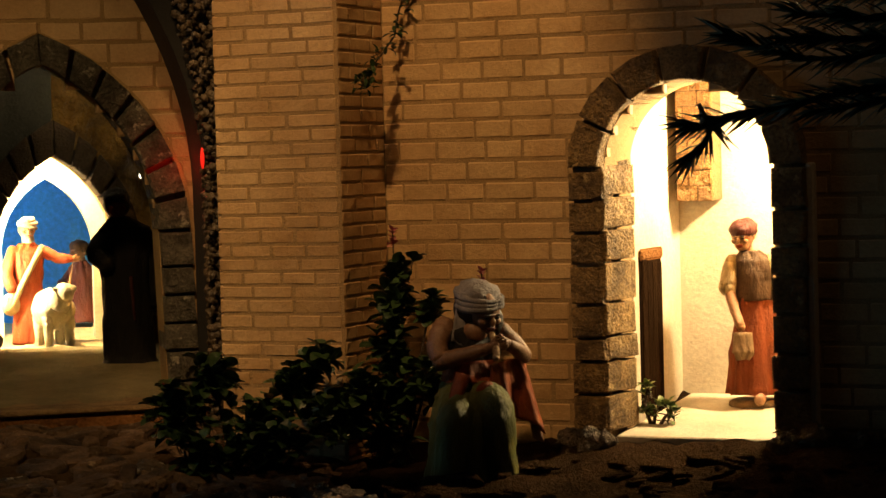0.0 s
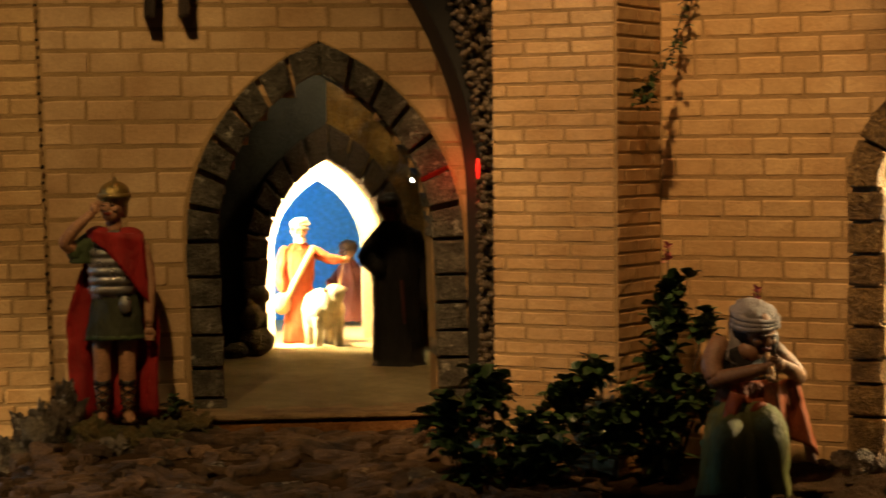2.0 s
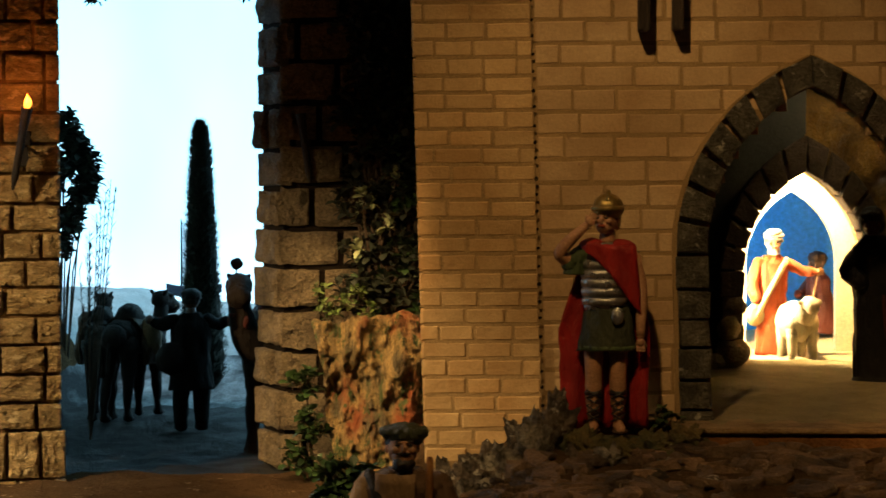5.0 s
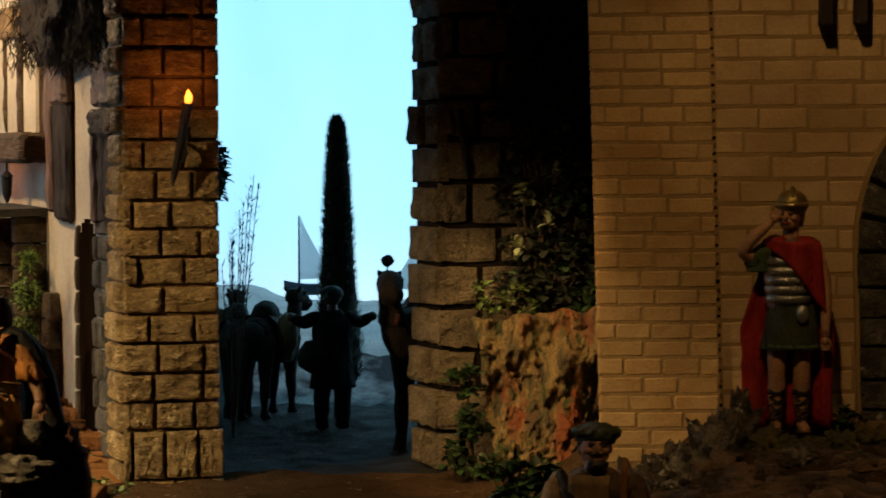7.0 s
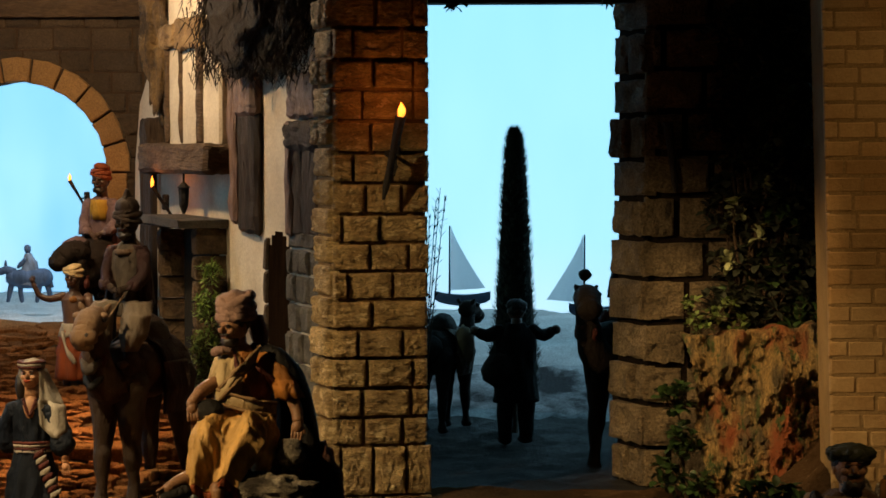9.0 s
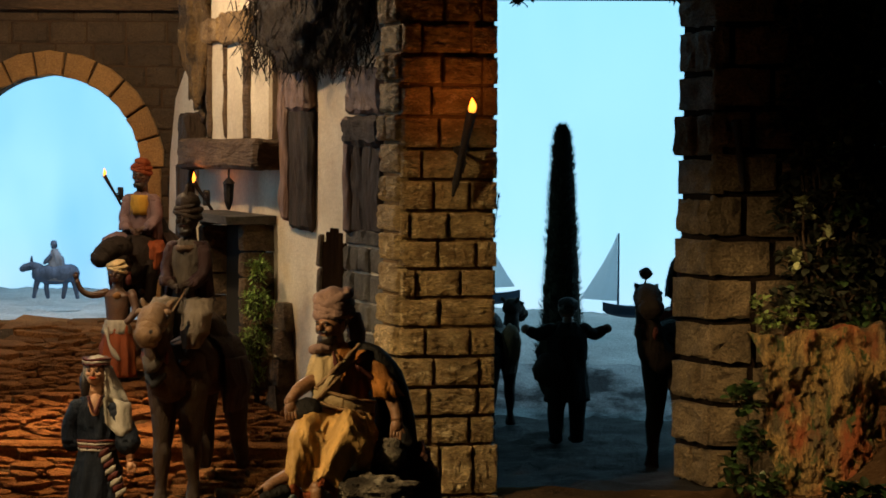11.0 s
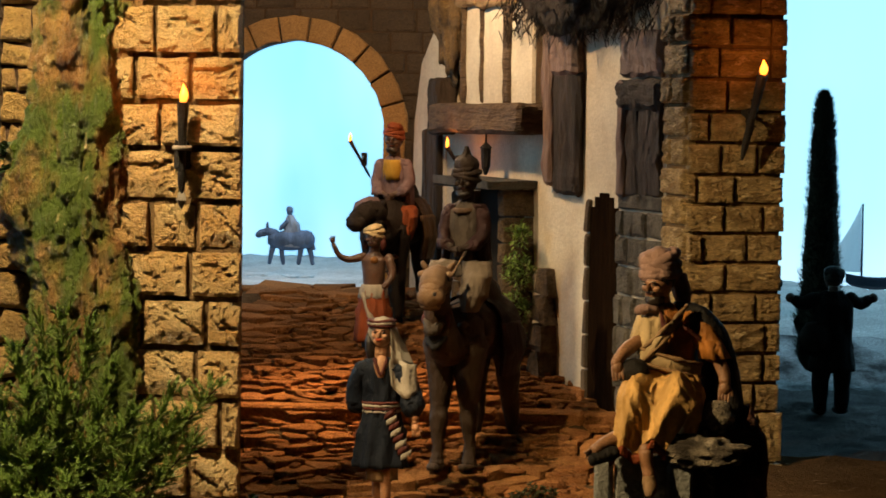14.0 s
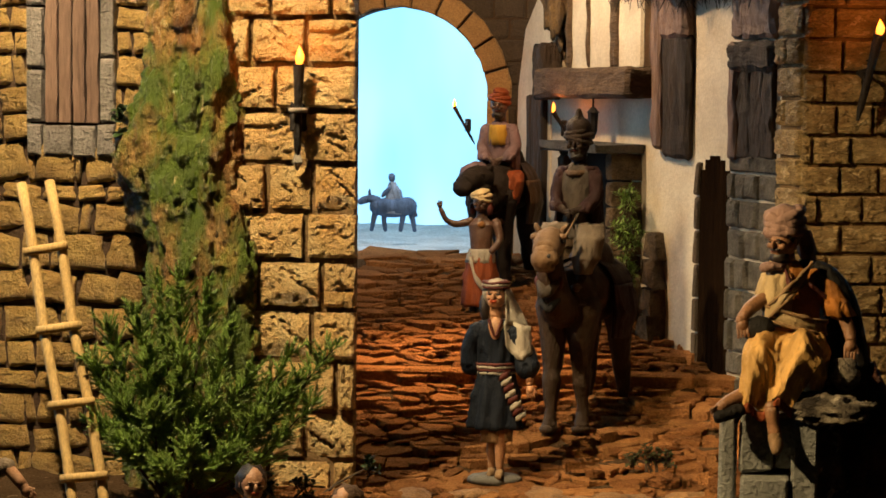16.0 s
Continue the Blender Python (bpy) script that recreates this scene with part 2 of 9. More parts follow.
def box(bm, x0, x1, y0, y1, z0, z1, m=None, bevel=0.0, mat=0):
    """A block between two corners, with bevelled edges."""
    before = set(bm.verts)
    g = bmesh.ops.create_cube(bm, size=1.0)
    vs = g["verts"]
    for v in vs:
        v.co = Vector((x0 + (v.co.x + 0.5) * (x1 - x0), y0 + (v.co.y + 0.5) * (y1 - y0), z0 + (v.co.z + 0.5) * (z1 - z0)))
    fs = {f for v in vs for f in v.link_faces}
    for f in fs:
        f.material_index = mat
    if bevel:
        es = list({e for v in vs for e in v.link_edges})
        bmesh.ops.bevel(bm, geom=es, offset=bevel, segments=1, affect="EDGES")
    vs = [v for v in bm.verts if v not in before]
    if m:
        bmesh.ops.transform(bm, matrix=m, verts=vs)
    return vs


def wall_frame(x, y, degrees, shear=0.0):
    """u runs along the wall, the wall faces -y of this frame; a wall may lean sideways."""
    m = Matrix.Translation((x, y, 0)) @ Matrix.Rotation(radians(degrees), 4, "Z")
    s = Matrix.Identity(4)
    s[0][2] = shear
    s[0][3] = -shear * 10
    return m @ s


# Block meshes that all plain bricks share: a unit block with a worn, uneven face towards -y.
def brick_mesh(name, mat, cx, cz, wob, seed, gouge=0.0, nx=4, nz=3):
    rng = random.Random(seed)
    bm = bmesh.new()
    back = [bm.verts.new((sx * 0.5, 0.5, sz * 0.5)) for sx, sz in ((-1, -1), (1, -1), (1, 1), (-1, 1))]
    cut = (rng.uniform(-0.3, 0.3), rng.uniform(-0.25, 0.25), rng.uniform(0.3, 0.9))
    grid = []
    for j in range(nz + 1):
        row = []
        for i in range(nx + 1):
            x, z = i / nx - 0.5, j / nz - 0.5
            edge = i in (0, nx) or j in (0, nz)
            ix = 0 if i not in (0, nx) else 0
            y = -0.34 + rng.uniform(-wob, wob) * 0.4 if edge else -0.5 + rng.uniform(-wob, wob) * 1.2
            if gouge and not edge:
                d = abs((z - cut[1]) - cut[2] * (x - cut[0]))
                y += gouge * max(0.0, 1 - d / 0.16)
            px = x if i in (0, nx) else (x + rng.uniform(-0.05, 0.05) if 1 < i < nx - 1 else math.copysign(0.5 - cx * 1.6, x))
            pz = z if j in (0, nz) else (z + rng.uniform(-0.05, 0.05) if 1 < j < nz - 1 else math.copysign(0.5 - cz * 1.6, z))
            if edge:
                px += rng.uniform(-wob, wob) * 0.25 * (0.3 if i in (0, nx) else 1)
                pz += rng.uniform(-wob, wob) * 0.4
            row.append(bm.verts.new((px, y, pz)))
        grid.append(row)
    for j in range(nz):
        for i in range(nx):
            bm.faces.new((grid[j][i], grid[j][i + 1], grid[j + 1][i + 1], grid[j + 1][i]))
    bm.faces.new([back[0], back[1]] + grid[0][::-1])
    bm.faces.new([back[3], back[2]][::-1] + grid[nz])
    bm.faces.new([back[3], back[0]] + [r[0] for r in grid])
    bm.faces.new([back[1], back[2]] + [r[nx] for r in grid][::-1])
    bm.faces.new(back)
    bmesh.ops.recalc_face_normals(bm, faces=bm.faces)
    me = bpy.data.meshes.new(name)
    bm.to_mesh(me)
    bm.free()
    me.materials.append(mat)
    return me


def carved_mesh(name, mat, seed, nx=18, nz=13, strokes=True):
    """A unit block with a rounded, pitted face cut by one or two diagonal chisel strokes."""
    rng = random.Random(seed)
    bm = bmesh.new()
    cuts = [(rng.uniform(-0.3, 0.3), rng.uniform(-0.3, 0.3), rng.uniform(-1.0, 1.0), rng.uniform(0.18, 0.42), rng.uniform(0.3, 0.55)) for _ in range(rng.choice((1, 2, 2)) if strokes else 0)]
    facets = [(rng.uniform(-1.1, 1.1), rng.uniform(-1.3, 1.3), rng.uniform(0.05, 0.3)) for _ in range(3)]
    grid = []
    for j in range(nz + 1):
        row = []
        for i in range(nx + 1):
            x, z = i / nx - 0.5, j / nz - 0.5
            e = min(0.5 - abs(x), (0.5 - abs(z)) * 0.9)
            y = -0.5 + 0.16 * max(0.0, 1 - e / 0.08) ** 2
            y += 0.05 * noise.noise(Vector((x * 4, z * 4, seed))) + (0 if strokes else 0.16 * noise.fractal(Vector((x * 3.5, z * 5.5, seed + 9)), 0.7, 2.2, 4)) + 0.05 * noise.noise(Vector((x * 11, z * 9, seed + 3)))
            if strokes:
                y = max([y] + [-0.5 + p * x + q * z - c for p, q, c in facets])
                y += 0.16 * smoothstep(0.22, 0.4, noise.noise(Vector((x * 9, z * 7, seed + 17))))
            for cx, cz, slope, ln, deep in cuts:
                a = math.atan(slope)
                du, dv = (x - cx) * math.cos(a) + (z - cz) * math.sin(a), -(x - cx) * math.sin(a) + (z - cz) * math.cos(a)
                if abs(du) < ln:
                    y += deep * max(0.0, 1 - abs(dv) / (0.06 * (1 - (du / ln) ** 2) + 0.02))
            edge = i in (0, nx) or j in (0, nz)
            row.append(bm.verts.new((x + (0.015 * noise.noise(Vector((z * 6, x, seed))) if edge else 0), y, z + (0.03 * noise.noise(Vector((x * 6, z, seed + 5))) if edge else 0))))
        grid.append(row)
    for j in range(nz):
        for i in range(nx):
            bm.faces.new((grid[j][i], grid[j][i + 1], grid[j + 1][i + 1], grid[j + 1][i]))
    rim = grid[0][:] + [r[nx] for r in grid[1:]] + grid[nz][-2::-1] + [r[0] for r in grid[-2:0:-1]]
    back = [bm.verts.new((v.co.x, 0.5, v.co.z)) for v in rim]
    for k in range(len(rim)):
        q = (k + 1) % len(rim)
        bm.faces.new((rim[k], back[k], back[q], rim[q]))
    bm.faces.new(back)
    bmesh.ops.recalc_face_normals(bm, faces=bm.faces)
    me = bpy.data.meshes.new(name)
    bm.to_mesh(me)
    bm.free()
    me.materials.append(mat)
    return me


def rubble_mesh(name, mat, seed, n=9):
    """A unit block with a lumpy pillow face and a crooked outline."""
    rng = random.Random(seed)
    bm = bmesh.new()
    skew = [rng.uniform(-0.16, 0.1) for _ in range(4)]
    grid = []
    for j in range(n + 1):
        row = []
        for i in range(n + 1):
            x, z = i / n - 0.5, j / n - 0.5
            e = min(0.5 - abs(x), 0.5 - abs(z))
            y = -0.5 + 0.42 * max(0.0, 1 - e / 0.2) ** 2 + 0.16 * noise.noise(Vector((x * 2.6, z * 2.6, seed * 1.7))) + 0.10 * noise.noise(Vector((x * 7, z * 7, seed * 2.3)))
            px = x * (1 + (skew[0] + skew[1]) * (0.5 + z) + 0.1 * noise.noise(Vector((z * 3, 0, seed))))
            pz = z * (1 + (skew[2] + skew[3]) * (0.5 + x) + 0.1 * noise.noise(Vector((x * 3, 4, seed))))
            row.append(bm.verts.new((px, y, pz)))
        grid.append(row)
    for j in range(n):
        for i in range(n):
            bm.faces.new((grid[j][i], grid[j][i + 1], grid[j + 1][i + 1], grid[j + 1][i]))
    rim = grid[0][:] + [r[n] for r in grid[1:]] + grid[n][-2::-1] + [r[0] for r in grid[-2:0:-1]]
    back = [bm.verts.new((v.co.x, 0.5, v.co.z)) for v in rim]
    for k in range(len(rim)):
        q = (k + 1) % len(rim)
        bm.faces.new((rim[k], back[k], back[q], rim[q]))
    bm.faces.new(back)
    bmesh.ops.recalc_face_normals(bm, faces=bm.faces)
    me = bpy.data.meshes.new(name)
    bm.to_mesh(me)
    bm.free()
    me.shade_smooth()
    me.materials.append(mat)
    return me


def lay_bricks(parent, fm, u0, u1, z0, z1, course, width, proud, meshes, gap=0.14, hole=None, depth=1.2, vary=0.12, name="brick", seed=1, tilt=0.0):
    """Courses of blocks on a wall face, each its own object; hole(z) gives the stretch of u left free."""
    rng = random.Random(seed)
    z, row = z0, 0
    rot = fm.to_3x3().normalized()
    while z < z1 - 0.3 * course:
        h = min(course * (1 + rng.uniform(-vary, vary) * 0.6), z1 - z)
        u = u0 - (width * rng.uniform(0.35, 0.6) if row % 2 else rng.uniform(0, 0.12) * width)
        while u < u1 - 0.01:
            w = width * (1 + rng.uniform(-vary, vary) * 1.6)
            a, b = max(u, u0), min(u + w, u1)
            if u1 - b < 0.3 * width:
                b = u1
            spans = [(a, b)]
            cut = hole(z + h / 2) if hole else None
            if cut:
                spans = [(a, min(b, cut[0])), (max(a, cut[1]), b)]
            for s, e in spans:
                if e - s < 0.5:
                    continue
                ob = new(name, meshes[rng.randrange(len(meshes))])
                pr = proud * (1 + rng.uniform(-0.35, 0.35))
                local = Matrix.Translation(((s + e) / 2, depth / 2 - pr, z + h / 2)) @ Matrix.Rotation(rng.uniform(-tilt, tilt), 4, "Y")
                m = fm @ local
                loc = m.translation * CM
                ob.matrix_basis = Matrix.LocRotScale(loc - parent.location, rot.to_quaternion() @ Euler((0, rng.uniform(-tilt, tilt), 0)).to_quaternion(),
                                                     Vector((max(0.2, e - s - gap), depth, max(0.2, h - gap))) * CM)
                ob.parent = parent
            u = b if b == u1 else u + w
        z += h
        row += 1


def slab(fm, u0, u1, z0, z1, thick, hole=None, step=0.5):
    """A wall body with an opening through it: courses left and right of the hole, its face at depth 0."""
    bm = bmesh.new()
    if not hole:
        box(bm, u0, u1, 0, thick, z0, z1, fm)
        return bm
    n = max(1, round((z1 - z0) / step))
    zs = [z0 + (z1 - z0) * k / n for k in range(n + 1)]
    cuts = [hole((p + q) / 2) for p, q in zip(zs, zs[1:])]
    known = {}

    def at(u, y, z):
        key = (round(u, 3), y, round(z, 3))
        if key not in known:
            known[key] = bm.verts.new(fm @ Vector((u, y, z)))
        return known[key]

    def quad(p, q, r, t):
        vs = list(dict.fromkeys((at(*p), at(*q), at(*r), at(*t))))
        if len(vs) > 2 and not bm.faces.get(vs):
            bm.faces.new(vs)

    def edge_cut(i, k):
        """The hole's sides at the upper or lower end of a row."""
        other = cuts[i + k] if 0 <= i + k < n else None
        return tuple((p + q) / 2 for p, q in zip(cuts[i], other)) if other else cuts[i]
    for i in range(n):
        lo, hi = zs[i], zs[i + 1]
        if cuts[i]:
            (a0, b0), (a1, b1) = edge_cut(i, -1), edge_cut(i, 1)
            spans = [(u0, a0, u0, a1), (b0, u1, b1, u1)]
            quad((a0, 0, lo), (a0, thick, lo), (a1, thick, hi), (a1, 0, hi))
            quad((b0, 0, lo), (b0, thick, lo), (b1, thick, hi), (b1, 0, hi))
            for k, z, (a, b) in ((-1, lo, (a0, b0)), (1, hi, (a1, b1))):
                if not (0 <= i + k < n and cuts[i + k]):
                    quad((a, 0, z), (b, 0, z), (b, thick, z), (a, thick, z))
        else:
            spans = [(u0, u1, u0, u1)]
        for p, q, r, t in spans:
            for y in (0, thick):
                quad((p, y, lo), (q, y, lo), (t, y, hi), (r, y, hi))
        for u in (u0, u1):
            quad((u, 0, lo), (u, thick, lo), (u, thick, hi), (u, 0, hi))
    for z in (z0, z1):
        quad((u0, 0, z), (u1, 0, z), (u1, thick, z), (u0, thick, z))
    return bm


def base_empty(name, label, category, kind="structure"):
    return thing(name, (0, 0, 0), label, category, kind=kind)


# ---- ground ----
def smoothstep(a, b, v):
    t = min(1.0, max(0.0, (v - a) / (b - a)))
    return t * t * (3 - 2 * t)


def ground_height(x, y):
    street = -1.3 + 0.24 * max(0.0, min(y, 213) - 190) + (0.5 if y > 213 else 0) + 0.16 * max(0.0, y - 213)
    street = min(street, 12.6)
    gate = 2.0 + 1.8 * smoothstep(200, 230, y)
    back = max(gate, 3.8 + 6.5 * smoothstep(250, 330, y))
    left = street * (1 - smoothstep(-36, -30, x)) + back * smoothstep(-36, -30, x)
    terrace = 8.2 + 2.0 * smoothstep(150, 178, y) + 0.045 * max(0, x - 60)
    if 76 < x < 104:
        terrace += 0.6 * (1 - smoothstep(1.5, 10, 162.15 - 0.781 * (x - 68.9) - y)) * smoothstep(76, 80, x)
    inner = 11.4 + 1.3 * smoothstep(182, 215, y)
    right = terrace if y < 178 else inner
    left -= 4.2 * (1 - smoothstep(166, 183, y)) * (1 - smoothstep(-58, -50, x))
    k = smoothstep(12, 24, x)
    if y > 184 and x < 22:
        k = smoothstep(6, 20, x) * 0.9
    return left * (1 - k) + right * k


def build_ground():
    bm = bmesh.new()
    nx, ny = 190, 170
    vs = []
    for j in range(ny + 1):
        y = 90 + 250 * j / ny
        row = []
        for i in range(nx + 1):
            x = -150 + 290 * i / nx
            z = ground_height(x, y) + 0.5 * noise.noise(Vector((x, y, 0)) * 0.35) + 0.35 * noise.noise(Vector((x, y, 5)) * 0.9)
            row.append(bm.verts.new((x, y, z)))
        vs.append(row)
    for j in range(ny):
        for i in range(nx):
            f = bm.faces.new((vs[j][i], vs[j][i + 1], vs[j + 1][i + 1], vs[j + 1][i]))
            cx, cy = f.calc_center_median()[:2]
            # Zones beyond the gate put unlit and sky-lit sand into the colour.
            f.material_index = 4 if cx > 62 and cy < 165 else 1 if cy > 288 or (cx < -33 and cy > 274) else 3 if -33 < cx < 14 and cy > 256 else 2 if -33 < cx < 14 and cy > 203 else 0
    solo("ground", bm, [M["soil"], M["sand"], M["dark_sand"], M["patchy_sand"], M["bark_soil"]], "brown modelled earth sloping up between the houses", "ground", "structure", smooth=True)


build_ground()

# ---- sky backdrop ----
sky_mat = bpy.data.materials.new("glowing_painted_sky")
sky_mat.use_nodes = True
_nt = sky_mat.node_tree
_b = _nt.nodes["Principled BSDF"]
_geo = _nt.nodes.new("ShaderNodeNewGeometry")
_sep = _nt.nodes.new("ShaderNodeSeparateXYZ")
_nt.links.new(_geo.outputs["Position"], _sep.inputs[0])
_rmp = _nt.nodes.new("ShaderNodeValToRGB")
_mr = _nt.nodes.new("ShaderNodeMapRange")
_mr.inputs["From Min"].default_value, _mr.inputs["From Max"].default_value = 0.08, 0.62
_nt.links.new(_sep.outputs["Z"], _mr.inputs["Value"])
_nt.links.new(_mr.outputs["Result"], _rmp.inputs["Fac"])
els = _rmp.color_ramp.elements
els[0].position, els[0].color = 0.0, (0.55, 0.80, 0.95, 1)
els[1].position, els[1].color = 1.0, (0.30, 0.72, 0.95, 1)
els.new(0.25).color = (0.42, 0.80, 0.98, 1)
_mp = _nt.nodes.new("ShaderNodeMapping")
_mp.inputs["Scale"].default_value = (1.0, 1.0, 0.45)
_nt.links.new(_geo.outputs["Position"], _mp.inputs["Vector"])
_cl = _nt.nodes.new("ShaderNodeTexNoise")
_cl.inputs["Scale"].default_value, _cl.inputs["Detail"].default_value, _cl.inputs["Roughness"].default_value = 3.2, 4.0, 0.5
_nt.links.new(_mp.outputs["Vector"], _cl.inputs["Vector"])
_cm = _nt.nodes.new("ShaderNodeMapRange")
_cm.inputs["From Min"].default_value, _cm.inputs["From Max"].default_value = 0.36, 0.66
_nt.links.new(_cl.outputs["Fac"], _cm.inputs["Value"])
_xm = _nt.nodes.new("ShaderNodeMapRange")
_xm.inputs["From Min"].default_value, _xm.inputs["From Max"].default_value = -0.25, -0.9
_xm.inputs["To Min"].default_value, _xm.inputs["To Max"].default_value = 0.22, 0.85
_nt.links.new(_sep.outputs["X"], _xm.inputs["Value"])
_fm = _nt.nodes.new("ShaderNodeMath")
_fm.operation = "MULTIPLY"
_nt.links.new(_cm.outputs["Result"], _fm.inputs[0])
_nt.links.new(_xm.outputs["Result"], _fm.inputs[1])
_sx = _nt.nodes.new("ShaderNodeMix")
_sx.data_type = "RGBA"
_sx.inputs["B"].default_value = (0.10, 0.44, 0.86, 1)
_nt.links.new(_fm.outputs["Value"], _sx.inputs["Factor"])
_nt.links.new(_rmp.outputs["Color"], _sx.inputs["A"])
_nt.links.new(_sx.outputs["Result"], _b.inputs["Emission Color"])
_b.inputs["Base Color"].default_value = (0.08, 0.16, 0.22, 1)
_b.inputs["Emission Strength"].default_value = 3.7


def build_backdrop():
    bm = bmesh.new()
    pts = [(-260, 190), (-200, 300), (-120, 348), (-20, 345), (30, 300), (40, 232)]
    ring = []
    for z in (-30, 120):
        ring.append([bm.verts.new((x, y, z)) for x, y in pts])
    for k in range(len(pts) - 1):
        bm.faces.new((ring[0][k], ring[0][k + 1], ring[1][k + 1], ring[1][k]))
    solo("backdrop", bm, sky_mat, "glowing pale cyan painted sky behind the model", "backdrop", "structure", smooth=True)


build_backdrop()

# ---- right-hand tower and the wall with the round doorway ----
ANG = -38.0
F_T1 = wall_frame(56.3, 162.6, ANG)
L_T1 = 10.2
ca, sa = math.cos(radians(ANG)), math.sin(radians(ANG))
t1c = (56.3 + L_T1 * ca, 162.6 + L_T1 * sa)
F_T1R = wall_frame(t1c[0], t1c[1], ANG + 90)
L_T1R = 7.4
w2o = (t1c[0] - sa * L_T1R, t1c[1] + ca * L_T1R)
F_W2 = wall_frame(w2o[0], w2o[1], ANG)
PB = [brick_mesh("plaster_brick", M["plaster_brick"], 0.03, 0.08, 0.035, s) for s in range(8)]
PK = [brick_mesh("plaster_brick", M["pink_brick"], 0.025, 0.07, 0.035, s) for s in range(8)]


def build_tower():
    e = base_empty("wall_tower", "ochre plaster tower scored into small bricks", "wall")
    part("wall_core", slab(F_T1, 0.3, L_T1 - 0.03, 4, 52, 14), M["mortar"], e)
    lay_bricks(e, F_T1, 0, L_T1 - 0.2, 8, 50, 1.05, 3.3, 0.045, PB, gap=0.07, seed=3, depth=0.8)
    lay_bricks(e, F_T1R, 0.0, L_T1R, 8, 50, 1.05, 3.1, 0.04, PB, gap=0.07, seed=3, depth=0.8)


ARCH2_U, ARCH2_R, ARCH2_SPRING = 23.5, 6.2, 29.2


def hole2(z):
    if z < 9 or z > ARCH2_SPRING + ARCH2_R:
        return None
    r = ARCH2_R if z < ARCH2_SPRING else math.sqrt(max(0, ARCH2_R ** 2 - (z - ARCH2_SPRING) ** 2))
    return (ARCH2_U - r, ARCH2_U + r)


def build_wall_round():
    e = base_empty("wall_round_doorway", "ochre plaster brick wall with a round-arched doorway", "wall")
    part("wall_core", slab(F_W2, 0, 60, 4, 52, 5.5, hole2, 0.25), M["mortar"], e)
    lay_bricks(e, F_W2, 0, 44, 8, 50, 1.46, 3.5, 0.055, PB, gap=0.062, hole=hole2, seed=5, depth=0.8)


# ---- wall with the pointed arch, and the corner strip beside it ----
LEAN = -0.03
F_W1 = wall_frame(23.8, 181, 0, LEAN)
F_T2 = wall_frame(13.9, 180.3, 0, LEAN)
A1_C = 22.2          # middle of the opening, along the wall
A1_HALF, A1_SPRING, A1_TOP = 8.7, 25.0, 38.6


def pointed(half, spring, top, c):
    """Half width of a pointed opening at a height."""
    rise = top - spring
    r = (half * half + rise * rise) / (2 * half)

    def w(z):
        if z <= spring:
            return half
        d = z - spring
        return max(0.0, math.sqrt(max(0, r * r - d * d)) - (r - half))
    return w


W_A1 = pointed(A1_HALF, A1_SPRING, A1_TOP, A1_C)


def hole1(z):
    if z < 8 or z > A1_TOP:
        return None
    w = W_A1(z)
    return (A1_C - w, A1_C + w)


def build_wall_pointed():
    e = base_empty("wall_pointed_arch", "pinkish plaster block wall around a pointed stone arch", "wall")
    part("wall_core", slab(F_W1, -0.9, 36, 4, 52, 4, hole1, 0.25), M["mortar"], e)
    lay_bricks(e, F_W1, 0, 35, 8, 50, 1.85, 4.0, 0.05, PK, gap=0.062, hole=hole1, seed=6, depth=0.8)
    e2 = base_empty("wall_corner", "ochre plaster corner strip scored into small bricks", "wall")
    part("wall_core", slab(F_T2, 0.3, 9.7, 4, 52, 12), M["mortar"], e2)
    lay_bricks(e2, F_T2, 0, 9.7, 8, 50, 1.42, 3.4, 0.065, PB, gap=0.09, seed=7, depth=0.8)


def build_seam():
    e = base_empty("wall_seam", "row of small black beads for the holes between corner strip and wall", "wall")
    rng = random.Random(12)
    # Black beads on the surface stand in for small shaded holes.
    for k in range(27):
        z = 10 + 1.42 * k + rng.uniform(-0.15, 0.15)
        bm = bmesh.new()
        c = F_T2 @ Vector((9.75, -0.12, z))
        bmesh.ops.create_icosphere(bm, subdivisions=1, radius=1, matrix=Matrix.Translation(c) @ Matrix.Diagonal((rng.uniform(0.12, 0.2), 0.1, rng.uniform(0.12, 0.22), 1)))
        part("notch", bm, M["deep_joint"], e)


# ---- gate piers ----
F_P1 = wall_frame(-27.4, 196.6, 16)
F_P1S = wall_frame(-29.5, 201.0, -67)
RB = [carved_mesh("pier_block", M["brown_stone"], 60 + s, 15, 11, False) for s in range(10)]


